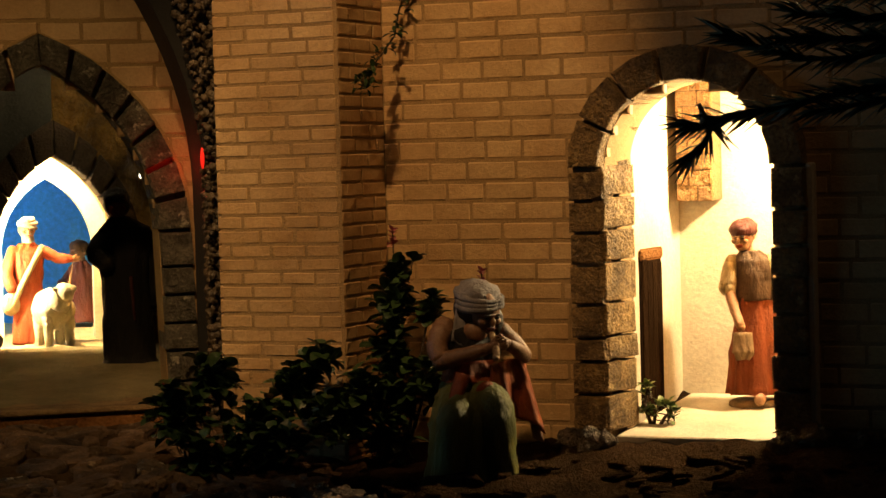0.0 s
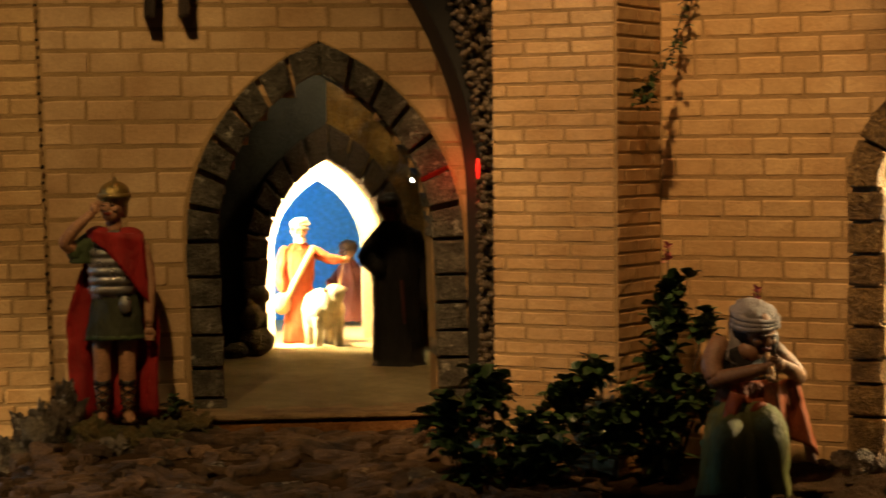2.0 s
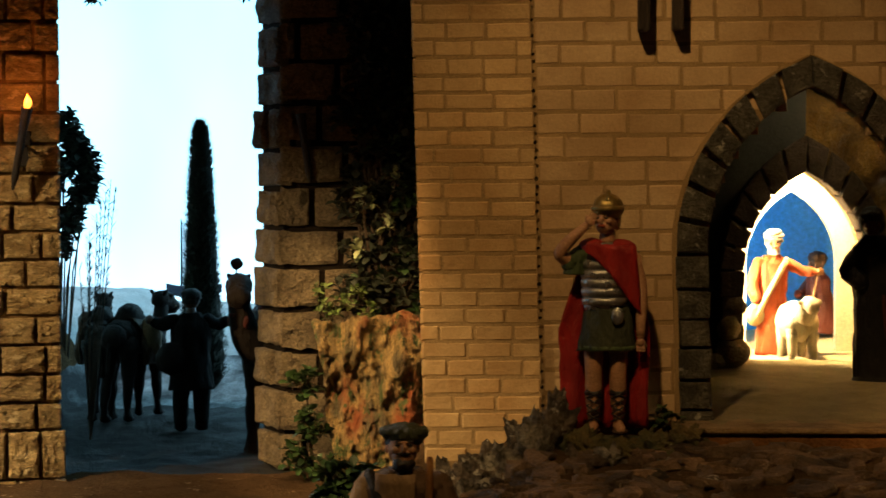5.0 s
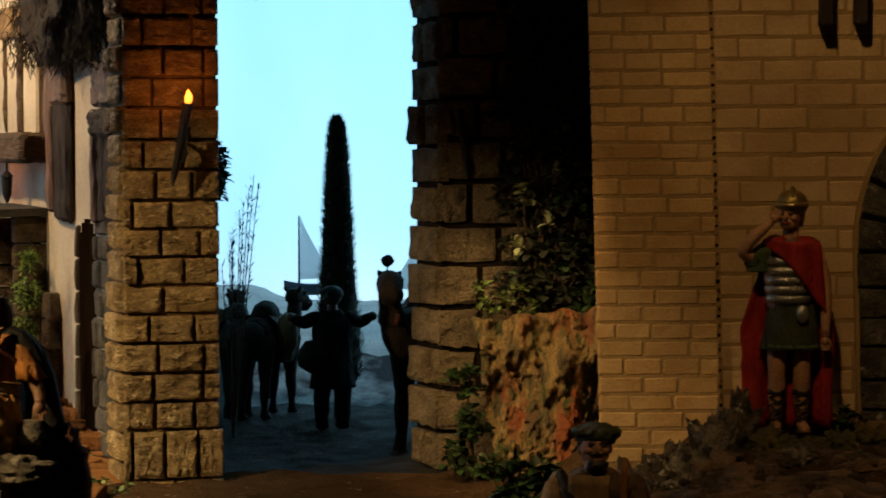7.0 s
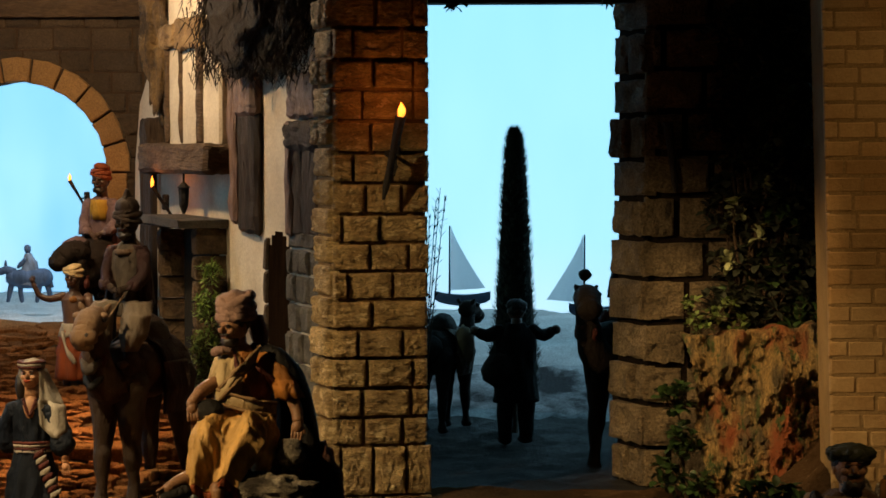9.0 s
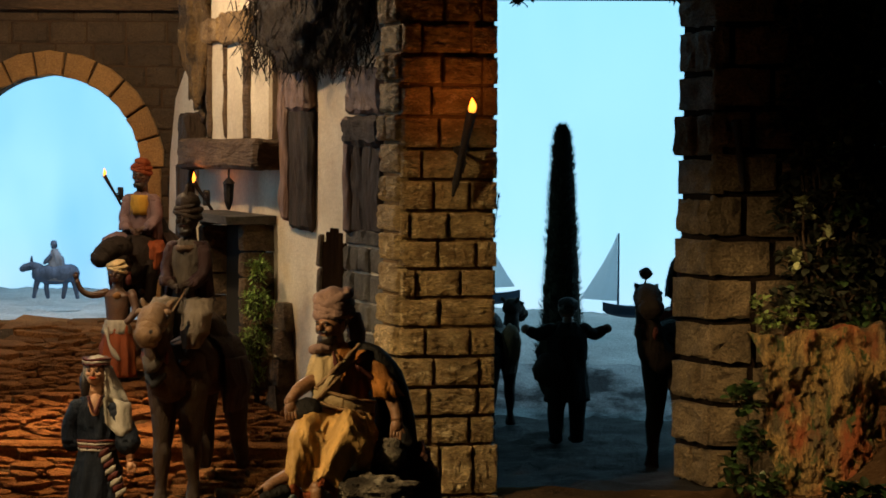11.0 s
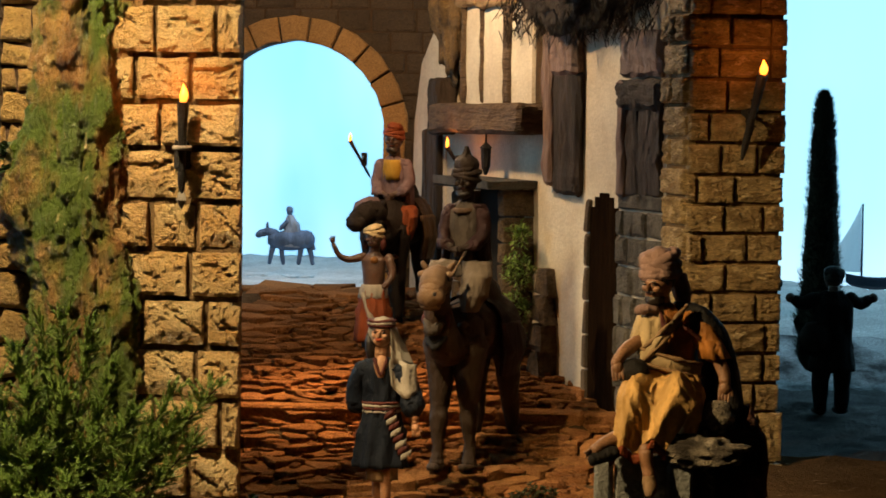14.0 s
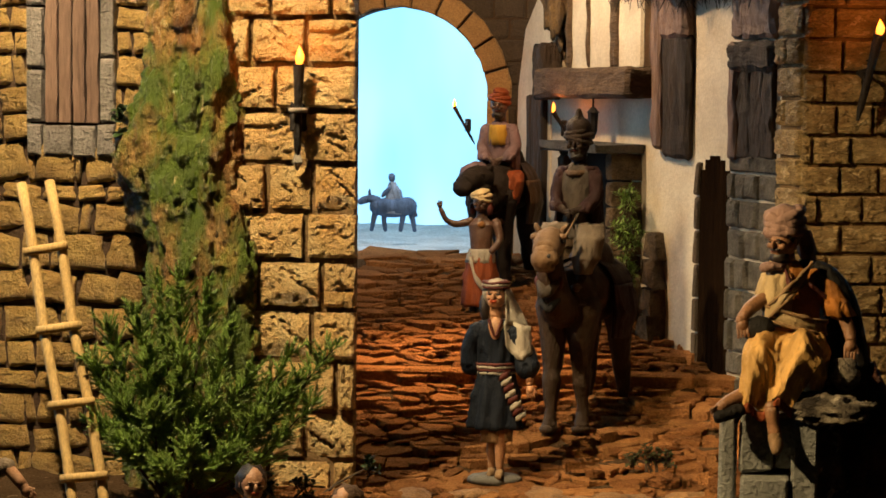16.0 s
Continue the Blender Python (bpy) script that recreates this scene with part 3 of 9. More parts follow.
def build_pier():
    e = base_empty("wall_gate_pier", "brown chiselled stone gate pier with deep joints", "wall")
    part("wall_core", slab(F_P1, 0.2, 8.0, -2, 52, 4), M["pier_joint"], e)
    lay_bricks(e, F_P1, -0.45, 8.6, 0, 8.4, 4.2, 2.6, 0.85, RB, gap=0.3, seed=18, name="base_block")
    lay_bricks(e, F_P1, -0.45, 8.3, 8.4, 50, 2.62, 3.9, 0.75, RB, gap=0.36, seed=8, tilt=0.012)
    part("wall_core", slab(F_P1S, 0.2, 4.5, -2, 52, 2), M["pier_joint"], e)
    lay_bricks(e, F_P1S, 0, 5.1, 0.5, 50, 2.62, 5.1, 0.65, RB, gap=0.36, seed=8, tilt=0.012)
    e2 = base_empty("wall_gate_jamb", "grey-brown rusticated stone gate jamb", "wall")
    f = wall_frame(-2.8, 210.8, -65)
    g = wall_frame(-0.1, 205.0, 4)
    part("wall_core", slab(g, 0.3, 16, -2, 52, 6), M["deep_joint"], e2)
    part("wall_core", slab(f, 0.35, 6.5, -2, 52, 3), M["deep_joint"], e2)
    JB = [brick_mesh("jamb_block", M["jamb_stone"], 0.03, 0.06, 0.14, s, 0.14, 6, 5) for s in range(8)]
    lay_bricks(e2, f, 0, 7.3, 0, 50, 3.8, 7, 0.85, JB, gap=0.62, seed=9)
    lay_bricks(e2, g, -0.6, 15, 0, 50, 3.8, 5.6, 0.85, JB, gap=0.6, seed=9)


# ---- left pier with the torch ----
F_P2 = wall_frame(-76, 186.0, -4)
OB = [brick_mesh("ochre_block", M["ochre_block"], 0.03, 0.04, 0.10, s, 0.28) for s in range(10)]
CB = [carved_mesh("carved_block", M["pillar_block"], s) for s in range(12)]


def build_left_pier():
    e = base_empty("wall_street_pier", "ochre carved block pier with dark joints", "wall")
    part("wall_core", slab(F_P2, 0.3, 12.0, -4, 56, 1.2), M["pier_joint"], e)
    lay_bricks(e, F_P2, 0, 12.4, -2.5, 54, 4.05, 4.9, 0.75, CB, gap=0.5, seed=10)
    g = wall_frame(-104, 192, -4)
    e2 = base_empty("wall_rubble", "ochre rubble stone wall with dark joints", "wall")
    part("wall_core", slab(g, 0, 28, -4, 56, 6), M["dark_joint"], e2)
    lay_bricks(e2, g, 0, 22, -2, 52, 2.6, 2.5, 0.65, [rubble_mesh("rubble_stone", M["rubble_ochre"], 40 + s) for s in range(12)], gap=0.16, seed=11, vary=0.75, tilt=0.2, name="stone", hole=lambda z: (10.6, 18.2) if z > 27 else None)


# ---- house along the street and the wall with the far round arch ----
F_HOUSE = wall_frame(-55, 260, -64.6)
F_W3 = wall_frame(-110, 272, 0)
A3_U, A3_R, A3_SPRING = 35.2, 10.9, 31.5


def hole3(z):
    if z < 8 or z > A3_SPRING + A3_R:
        return None
    r = A3_R if z < A3_SPRING else math.sqrt(max(0, A3_R ** 2 - (z - A3_SPRING) ** 2))
    return (A3_U - r, A3_U + r)


def build_street_walls():
    e = base_empty("wall_house", "white lime-plastered house wall", "wall")
    part("wall_core", slab(F_HOUSE, 0, 61, 2, 52, 5), M["white_plaster"], e)
    e3 = base_empty("wall_far_arch", "dark stone block wall with a round arch", "wall")
    part("wall_core", slab(F_W3, 0, 60, 6, 58, 3, hole3, 0.25), M["dark_joint"], e3)


build_tower()
build_wall_round()
build_wall_pointed()
build_seam()
build_pier()
build_left_pier()
build_street_walls()


# ---- stone rings and door surrounds ----


def block(parent, name, quad, y0, y1, fm, mat, chamfer=0.14, rough=0.05):
    bm = bmesh.new()
    fs = prism(bm, quad, y0, y1, chamfer, fm, 0, rough)
    out = fm.to_3x3() @ Vector((0, -1, 0))
    for v in bmesh.ops.poke(bm, faces=[fs[1]])["verts"]:
        v.co += out * random.uniform(-0.1, 0.22)
    return part(name, bm, mat, parent)


def stack(parent, name, fm, u0, u1, z0, z1, course, y0, y1, mat, gap=0.22, seed=1):
    rng = random.Random(seed)
    n = max(1, round((z1 - z0) / course))
    cuts = [z0 + (z1 - z0) * k / n + (rng.uniform(-0.15, 0.15) * course if 0 < k < n else 0) for k in range(n + 1)]
    for a, b in zip(cuts, cuts[1:]):
        d = rng.uniform(-0.12, 0.12)
        block(parent, name, [(u0 + d, a + gap / 2), (u1 + rng.uniform(-0.15, 0.15), a + gap / 2), (u1 + rng.uniform(-0.15, 0.15), b - gap / 2), (u0 + d, b - gap / 2)],
              y0, y1 + rng.uniform(-0.12, 0.12), fm, mat)


def round_ring(parent, name, fm, c, spring, ri, ro, n, y0, y1, mat, gap=0.02):
    for k in range(n):
        a, b = math.pi * k / n + gap, math.pi * (k + 1) / n - gap
        m = (a + b) / 2
        quad = [(c + r * math.cos(t), spring + r * math.sin(t)) for r, t in ((ri, a), (ro, a), (ro * 1.008, m), (ro, b), (ri, b), (ri * 1.01, m))]
        block(parent, name, quad, y0, y1 + random.uniform(-0.1, 0.1), fm, mat)


def pointed_ring(parent, name, fm, c, spring, hi, ti, ho, to, n, y0, y1, mat, gap=0.012):
    def arc(half, top):
        rise = top - spring
        r = (half * half + rise * rise) / (2 * half)
        end = math.atan2(rise, r - half)
        return r, half, end
    (r0, h0, e0), (r1, h1, e1) = arc(hi, ti), arc(ho, to)

    def at(r, h, e, t, side):
        a = e * t
        return (c + side * (r * math.cos(a) - (r - h)), spring + r * math.sin(a))
    for side in (-1, 1):
        for k in range(n):
            a, b = k / n + gap, (k + 1) / n - gap * (0.3 if k == n - 1 else 1)
            quad = [at(r0, h0, e0, a, side), at(r1, h1, e1, a, side), at(r1, h1, e1, (a + b) / 2, side), at(r1, h1, e1, b, side), at(r0, h0, e0, b, side), at(r0, h0, e0, (a + b) / 2, side)]
            block(parent, name, quad, y0, y1 + random.uniform(-0.1, 0.1), fm, mat)


def build_round_doorway():
    e = base_empty("door_surround_round", "brown chiselled stone surround of the round doorway", "archway")
    lo, hi = ARCH2_U - ARCH2_R, ARCH2_U + ARCH2_R
    stack(e, "stone", F_W2, lo - 2.3, lo + 0.2, 10.5, 29.2, 2.35, 1, -1.2, M["arch_stone"], seed=2)
    stack(e, "stone", F_W2, hi, hi + 2.5, 8.5, 29.2, 2.6, 1, -1.2, M["arch_stone"], seed=3)
    # stones that line the reveal
    f = F_W2 @ Matrix.Translation((lo + 0.2, -1.0, 0)) @ Matrix.Rotation(radians(78), 4, "Z")
    stack(e, "stone", f, 0.0, 4.2, 10.5, 29.6, 2.35, 0.9, -0.12, M["arch_stone"], seed=2)
    round_ring(e, "voussoir", F_W2, ARCH2_U, ARCH2_SPRING, ARCH2_R, ARCH2_R + 2.4, 7, 5.4, -1.2, M["arch_stone"], gap=0.022)
    bm = bmesh.new()
    box(bm, hi + 2.45, hi + 3.0, -0.8, 1, 8.5, 29.4, F_W2, 0.12)
    part("plaster_edge", bm, M["white_plaster"], e, "thin pale plaster edge")


def build_door_room():
    e = base_empty("wall_lit_room", "cream plaster room lit by a hidden bulb behind the doorway", "wall")
    bm = bmesh.new()
    box(bm, 16.2, 17.35, 5.6, 20, 8, 44, F_W2, 0.05)
    part("side_wall", bm, M["white_plaster"], e)
    bm = bmesh.new()
    box(bm, 16.2, 46, 17.0, 18.5, 8, 44, F_W2, 0.05)
    part("back_wall", bm, M["white_plaster"], e)
    bm = bmesh.new()
    box(bm, 44, 45, 5.6, 17, 8, 44, F_W2, 0.05)
    part("side_wall", bm, M["white_plaster"], e)
    bm = bmesh.new()
    box(bm, 16.2, 46, 5.6, 18.5, 43, 44, F_W2)
    part("room_ceiling", bm, M["brown_wood"], e)
    bm = bmesh.new()
    for v in box(bm, 18.0, 45, -0.7, 18, 8, 11.5, F_W2, 0.1):
        q = F_W2.inverted() @ v.co
        if q.z > 9 and q.y < 6:
            v.co.z -= 1.25
    solo("floor_doorway", bm, M["white_plaster"], "pale plaster floor inside the lit doorway", "floor", "structure")
    f = thing("brick_pier", F_W2 @ Vector((20, 14, 27)), "short orange brick pier under the ceiling", "pier")
    bm = bmesh.new()
    box(bm, 18.2, 20.9, 14.2, 16.9, 26.6, 43, F_W2)
    part("core", bm, M["pier_joint"], f)
    lay_bricks(f, F_W2 @ Matrix.Translation((0, 14.2, 0)), 18.1, 21.0, 26.5, 42, 1.2, 1.7, 0.15, OB, gap=0.1, seed=12, depth=0.5)
    # bulb body added out of sight behind the jamb, at the room's lamp
    lamp = thing("hanging_bulb", (99.0, 153.9, 33.2), "small lit bulb added out of sight under the ceiling of the room", "bulb")
    bm = bmesh.new()
    bmesh.ops.create_uvsphere(bm, u_segments=12, v_segments=8, radius=0.32, matrix=Matrix.Translation((99.0, 154.2, 33.2)))
    part("glass", bm, M["white_glow"], lamp, smooth=True)
    bm = bmesh.new()
    bmesh.ops.create_cone(bm, segments=10, radius1=0.26, radius2=0.2, depth=9.8, cap_ends=True, matrix=Matrix.Translation((99.0, 154.2, 38.3)))
    part("socket", bm, M["black"], lamp)
    d = thing("plank_door", F_W2 @ Vector((17.3, 9, 11.2)), "dark brown plank door set in the cream side wall", "door")
    g = F_W2 @ Matrix.Translation((17.36, 7.0, 0)) @ Matrix.Rotation(radians(90), 4, "Z")
    bm = bmesh.new()
    box(bm, -0.1, 4.8, -0.12, 0.1, 11.4, 22.6, g)
    part("door_back", bm, M["door_wood"], d)
    for k in range(4):
        bm = bmesh.new()
        box(bm, 0.1 + k * 1.15, 1.2 + k * 1.15, -0.25, 0.0, 11.3, 22.4 - 0.12 * k, g, 0.06)
        part("plank", bm, M["door_wood"], d)
    bm = bmesh.new()
    box(bm, -0.2, 4.9, -0.3, 0, 22.3, 23.2, g, 0.2)
    part("lintel", bm, M["flag"], d)


# ---- pointed arch and the passage behind it ----
F_A1 = F_W1


def build_pointed_arch():
    e = base_empty("arch_pointed", "grey chiselled stone pointed arch", "archway")
    for side in (-1, 1):
        a, b = A1_C + side * A1_HALF, A1_C + side * (A1_HALF + 2.5)
        stack(e, "stone", F_A1, min(a, b), max(a, b), 10.2, A1_SPRING, 2.5, 3.6, -1.3, M["grey_stone"], seed=5 + side)
    pointed_ring(e, "voussoir", F_A1, A1_C, A1_SPRING, A1_HALF, A1_TOP, A1_HALF + 2.5, 41.0, 7, 3.6, -1.3, M["grey_stone"])
    bm = bmesh.new()
    n = 22
    w = pointed(A1_HALF + 2.5, A1_SPRING, 41.0, A1_C)
    for side in (-1, 1):
        pts = [(A1_C + side * (w(z) + 0.18), z) for z in [10.2 + (41.1 - 10.2) * k / n for k in range(n + 1)]]
        for (a, za), (b, zb) in zip(pts, pts[1:]):
            prism(bm, [(a - 0.18, za), (a + 0.18, za), (b + 0.18, zb), (b - 0.18, zb)], 0.2, -0.75, 0, F_A1)
    part("moulding", bm, M["mortar"], e)
    s = thing("step_threshold", (45.5, 176, 8.5), "worn terracotta step below the pointed arch", "step", kind="structure")
    bm = bmesh.new()
    prism(bm, [(34.2, 8.0), (57, 8.0), (57, 10.9), (34.2, 10.3)], 182, 175.6, 0.3)
    part("tread", bm, M["flag"], s)
    bm = bmesh.new()
    box(bm, 34.0, 57, 174.6, 183, 9.3, 11.2, None, 0.3)
    part("riser", bm, M["flag"], s)
    bm = bmesh.new()
    box(bm, 33.8, 57, 174.3, 183, 11.2, 11.65, None, 0.15)
    part("edge", bm, M["pale_timber"], s, "worn pale edge of the step")
    # pebbled rib that leans against the tower
    bm = bmesh.new()
    rng = random.Random(4)
    for k in range(1500):
        t = rng.random()
        z = 10 + 42 * t
        bend = max(0.0, (z - 28) / 24) ** 2 * 9.0
        x = 58.6 - rng.random() * (1.7 + 0.62 * bend)
        y = 172.2 + rng.uniform(-1.2, 1.6)
        r = rng.uniform(0.22, 0.42)
        m = Matrix.Translation((x, y, z)) @ Euler((rng.random() * 3, rng.random() * 3, 0)).to_matrix().to_4x4() @ Matrix.Diagonal((r, r * 0.7, r * 0.9, 1))
        bmesh.ops.create_icosphere(bm, subdivisions=1, radius=1, matrix=m)
    solo("pebble_rib", bm, M["pebble"], "dark pebbled rib rising beside the tower", "rib", "stuff", base=(57, 172, 10))
    # Black core reaches past the pebbles, standing for the shadowed soffit.
    bm = bmesh.new()
    n = 20
    for k in range(n):
        z, zz = 9 + 43 * k / n, 9 + 43 * (k + 1) / n
        b0, b1 = (max(0.0, (q - 28) / 24) ** 2 * 9.0 for q in (z, zz))
        prism(bm, [(57.1 - b0 * 1.12, z), (60, z), (60, zz), (57.1 - b1 * 1.12, zz)], 180.6, 173.4)
    solo("pier_rib_core", bm, M["black"], "core of the pebbled rib, blackened for its shadowed soffit", "rib", "structure")


def build_passage():
    # side walls and vault of the passage; the black ones carry its unlit dark
    e = base_empty("wall_passage", "dark passage behind the pointed arch, grey plaster and golden rock", "wall")
    bm = bmesh.new()
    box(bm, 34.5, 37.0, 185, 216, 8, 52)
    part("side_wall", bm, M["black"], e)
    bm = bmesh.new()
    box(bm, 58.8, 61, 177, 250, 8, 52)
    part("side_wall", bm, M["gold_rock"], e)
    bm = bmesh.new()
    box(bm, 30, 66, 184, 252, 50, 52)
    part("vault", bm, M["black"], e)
    bm = bmesh.new()
    box(bm, 28, 30, 185, 252, 8, 52)
    part("side_wall", bm, M["black"], e)

    def lump(name, mat, x0, x1, z0, z1, y, amp, seed, cut):
        bm = bmesh.new()
        n = 34
        g = [[None] * (n + 1) for _ in range(n + 1)]
        for j in range(n + 1):
            for i in range(n + 1):
                x, z = x0 + (x1 - x0) * i / n, z0 + (z1 - z0) * j / n
                d = amp * noise.fractal(Vector((x * 0.18, z * 0.18, seed)), 0.9, 2.1, 5)
                g[j][i] = bm.verts.new((x, y + d - 0.28 * (z - z0) * 0.4, z))
        for j in range(n):
            for i in range(n):
                f = [g[j][i], g[j][i + 1], g[j + 1][i + 1], g[j + 1][i]]
                c = sum((v.co for v in f), Vector()) / 4
                if not cut(c.x, c.z):
                    bm.faces.new(f)
        part(name, bm, mat, e, smooth=True)
    w = pointed(6.6, 22, 33.6, 48.6)
    inside = lambda x, z: z > 8 and abs(x - 48.6) < w(z) - 0.1 and z < 33.6
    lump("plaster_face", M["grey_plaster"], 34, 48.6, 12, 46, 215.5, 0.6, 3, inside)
    lump("rock_face", M["gold_rock"], 48.5, 62, 12, 46, 215.0, 3.2, 7, inside)
    # dark inner arch
    f = wall_frame(0, 212.4, 0)
    a = base_empty("arch_inner", "dark stone inner pointed arch", "archway")
    for side in (-1, 1):
        u0, u1 = 48.6 + side * 5.8, 48.6 + side * 8.0
        stack(a, "stone", f, min(u0, u1), max(u0, u1), 11.5, 22, 2.4, 4, -0.6, M["dark_block"], seed=15 + side)
    pointed_ring(a, "voussoir", f, 48.6, 22, 5.8, 31.5, 8.0, 34.8, 6, 4, -0.6, M["dark_block"])
    dw = pointed(5.75, 22, 31.4, 48.6)
    part("wall_core", slab(wall_frame(0, 216.4, 0), 37, 59, 9, 50, 1.5, lambda z: (48.6 - dw(z), 48.6 + dw(z)) if 9 < z < 31.4 else None, 0.2), M["brown_stone"], a)
    # cream arch lit by the hidden bulb
    c = pointed(4.5, 22, 29.3, 48.8)
    fm = wall_frame(0, 226, 0)
    b = base_empty("wall_niche", "cream plaster arch of the lit niche", "wall")
    part("wall_core", slab(fm, 38, 58.7, 9, 44, 1.6, lambda z: (48.8 - c(z), 48.8 + c(z)) if 9 < z < 29.3 else None, 0.2), M["white_plaster"], b)
    bm = bmesh.new()
    box(bm, 36, 60, 247, 248, 9, 44)
    solo("backdrop_niche", bm, M["blue_card"], "bright blue painted card behind the niche", "backdrop", "structure")
    bm = bmesh.new()
    n = 40
    g = [[bm.verts.new((37 + 22 * i / n, 214 + 33 * j / n, 13.0 + 0.25 * noise.noise(Vector((i * 0.5, j * 0.5, 2))) + 0.018 * j)) for i in range(n + 1)] for j in range(n + 1)]
    for j in range(n):
        for i in range(n):
            bm.faces.new((g[j][i], g[j][i + 1], g[j + 1][i + 1], g[j + 1][i]))
    solo("floor_niche", bm, M["straw"], "straw-covered sandy floor of the lit niche", "floor", "structure", smooth=True)
    bm = bmesh.new()
    n = 34
    g = [[bm.verts.new((35 + 24 * i / n, 176.5 + 38 * j / n, 11.5 + 1.9 * j / n + 0.2 * noise.noise(Vector((i * 0.4, j * 0.4, 9))))) for i in range(n + 1)] for j in range(n + 1)]
    for j in range(n):
        for i in range(n):
            bm.faces.new((g[j][i], g[j][i + 1], g[j + 1][i + 1], g[j + 1][i]))
    solo("floor_passage", bm, M["passage_floor"], "olive-brown earth floor of the passage", "floor", "structure", smooth=True)
    s = thing("light_bulb", (56.8, 213.0, 29.4), "tiny lit white bulb in the passage rock", "bulb")
    bm = bmesh.new()
    bmesh.ops.create_uvsphere(bm, u_segments=12, v_segments=8, radius=0.22, matrix=Matrix.Translation((56.8, 213.0, 29.4)))
    part("glass", bm, M["white_glow"], s, smooth=True)
    bm = bmesh.new()
    bmesh.ops.create_cone(bm, segments=10, radius1=0.2, radius2=0.2, depth=1.6, cap_ends=True, matrix=Matrix.Translation((56.9, 213.8, 29.5)) @ Matrix.Rotation(radians(90), 4, "X"))
    part("socket", bm, M["black"], s)
    s = thing("red_bulb", (57.0, 171.0, 31.0), "small glowing red bulb beside the tower", "bulb")
    bm = bmesh.new()
    bmesh.ops.create_uvsphere(bm, u_segments=12, v_segments=10, radius=0.36, matrix=Matrix.Translation((56.7, 172.0, 30.8)) @ Matrix.Diagonal((0.45, 0.6, 2.3, 1)))
    part("glass", bm, M["red_glow"], s, smooth=True)
    bm = bmesh.new()
    bmesh.ops.create_cone(bm, segments=10, radius1=0.25, radius2=0.25, depth=1.2, cap_ends=True, matrix=Matrix.Translation((57.0, 172.1, 32.2)))
    part("socket", bm, M["black"], s)
    # straw ends of the roof over the wall
    for x, w, z in ((31.6, 0.9, 42.9), (34.3, 0.8, 43.0)):
        g = thing("roof_beam_end", (x, 180, z), "dark wooden beam end sticking out of the wall", "beam", group="beam ends")
        bm = bmesh.new()
        box(bm, x - w / 2, x + w / 2, 178.2, 182, z, z + 5, None, 0.15)
        part("timber", bm, M["dark_wood"], g)


M["cork"] = material("golden_brown_cork", (0.36, 0.22, 0.08), 0.85, second=(0.09, 0.06, 0.035), grain=30, stain=30, mix=0.25, bump=1.0, dist=0.6, spots=(0.5, 0.36, 0.17), spot_at=0.62)
M["pale_timber"] = material("pale_worn_timber", (0.42, 0.28, 0.13), 0.8, second=(0.20, 0.12, 0.05), grain=40, stain=30, mix=0.3, bump=0.7, dist=0.2)
M["door_wood"] = material("black_brown_plank", (0.030, 0.016, 0.008), 0.9, second=(0.012, 0.007, 0.004), grain=40, stain=40, bump=0.8, dist=0.2, spec=0.0, stretch=(1, 1, 0.12))
M["stub_stone"] = material("dark_rough_stone", (0.22, 0.14, 0.065), 0.85, second=(0.07, 0.045, 0.025), grain=34, stain=40, mix=0.3, bump=1.0, dist=0.5)
M["pebble"] = material("dark_pebbles", (0.10, 0.07, 0.04), 0.45, grain=60, stain=60, per_piece=0.4, island=True, bump=0.2)
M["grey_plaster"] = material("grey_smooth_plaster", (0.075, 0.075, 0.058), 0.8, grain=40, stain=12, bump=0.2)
M["gold_rock"] = material("golden_foil_rock", (0.55, 0.32, 0.08), 0.35, second=(0.22, 0.12, 0.03), grain=30, stain=30, mix=0.3, bump=0.7, dist=0.4, spots=(0.75, 0.55, 0.25), spot_at=0.7)
M["blue_card"] = material("bright_blue_card", (0.04, 0.30, 0.85), 0.7, second=(0.05, 0.34, 0.9), grain=20, stain=5, bump=0.05)
M["straw"] = material("straw_floor", (0.80, 0.70, 0.46), 0.85, second=(0.62, 0.52, 0.30), grain=60, stain=22, bump=0.6, dist=0.2)
M["passage_floor"] = material("olive_earth", (0.38, 0.31, 0.16), 0.9, second=(0.20, 0.16, 0.07), grain=50, stain=20, bump=0.5, dist=0.2)
M["white_glow"] = glow("lit_bulb_glass", (1.0, 0.9, 0.7), 12.0)
M["red_glow"] = glow("lit_red_glass", (1.0, 0.02, 0.01), 1.6)
M["flame"] = glow("flicker_bulb_flame", (1.0, 0.33, 0.035), 7.0)
M["slate"] = material("grey_slate", (0.13, 0.12, 0.10), 0.7, second=(0.07, 0.065, 0.06), grain=40, stain=40, bump=0.6, dist=0.2)
M["iron"] = material("dark_wrought_iron", (0.035, 0.03, 0.028), 0.5, metal=0.6, grain=60, stain=40, bump=0.3)
M["pale_wood"] = material("pale_peeled_wood", (0.62, 0.42, 0.16), 0.6, second=(0.48, 0.30, 0.10), grain=50, stain=25, bump=0.3, dist=0.08, stretch=(1, 1, 0.15))
M["grey_wood"] = material("grey_weathered_wood", (0.32, 0.20, 0.145), 0.6, second=(0.13, 0.075, 0.055), grain=45, stain=30, bump=0.6, dist=0.12, stretch=(1, 1, 0.1))
M["thatch"] = material("dark_thatch", (0.06, 0.037, 0.02), 0.9, second=(0.022, 0.014, 0.008), grain=60, stain=40, bump=0.9, dist=0.4)
M["blue_grey_stone"] = material("lavender_grey_slabs", (0.36, 0.32, 0.29), 0.6, second=(0.21, 0.18, 0.16), grain=40, stain=30, bump=0.6, dist=0.2, per_piece=0.15)
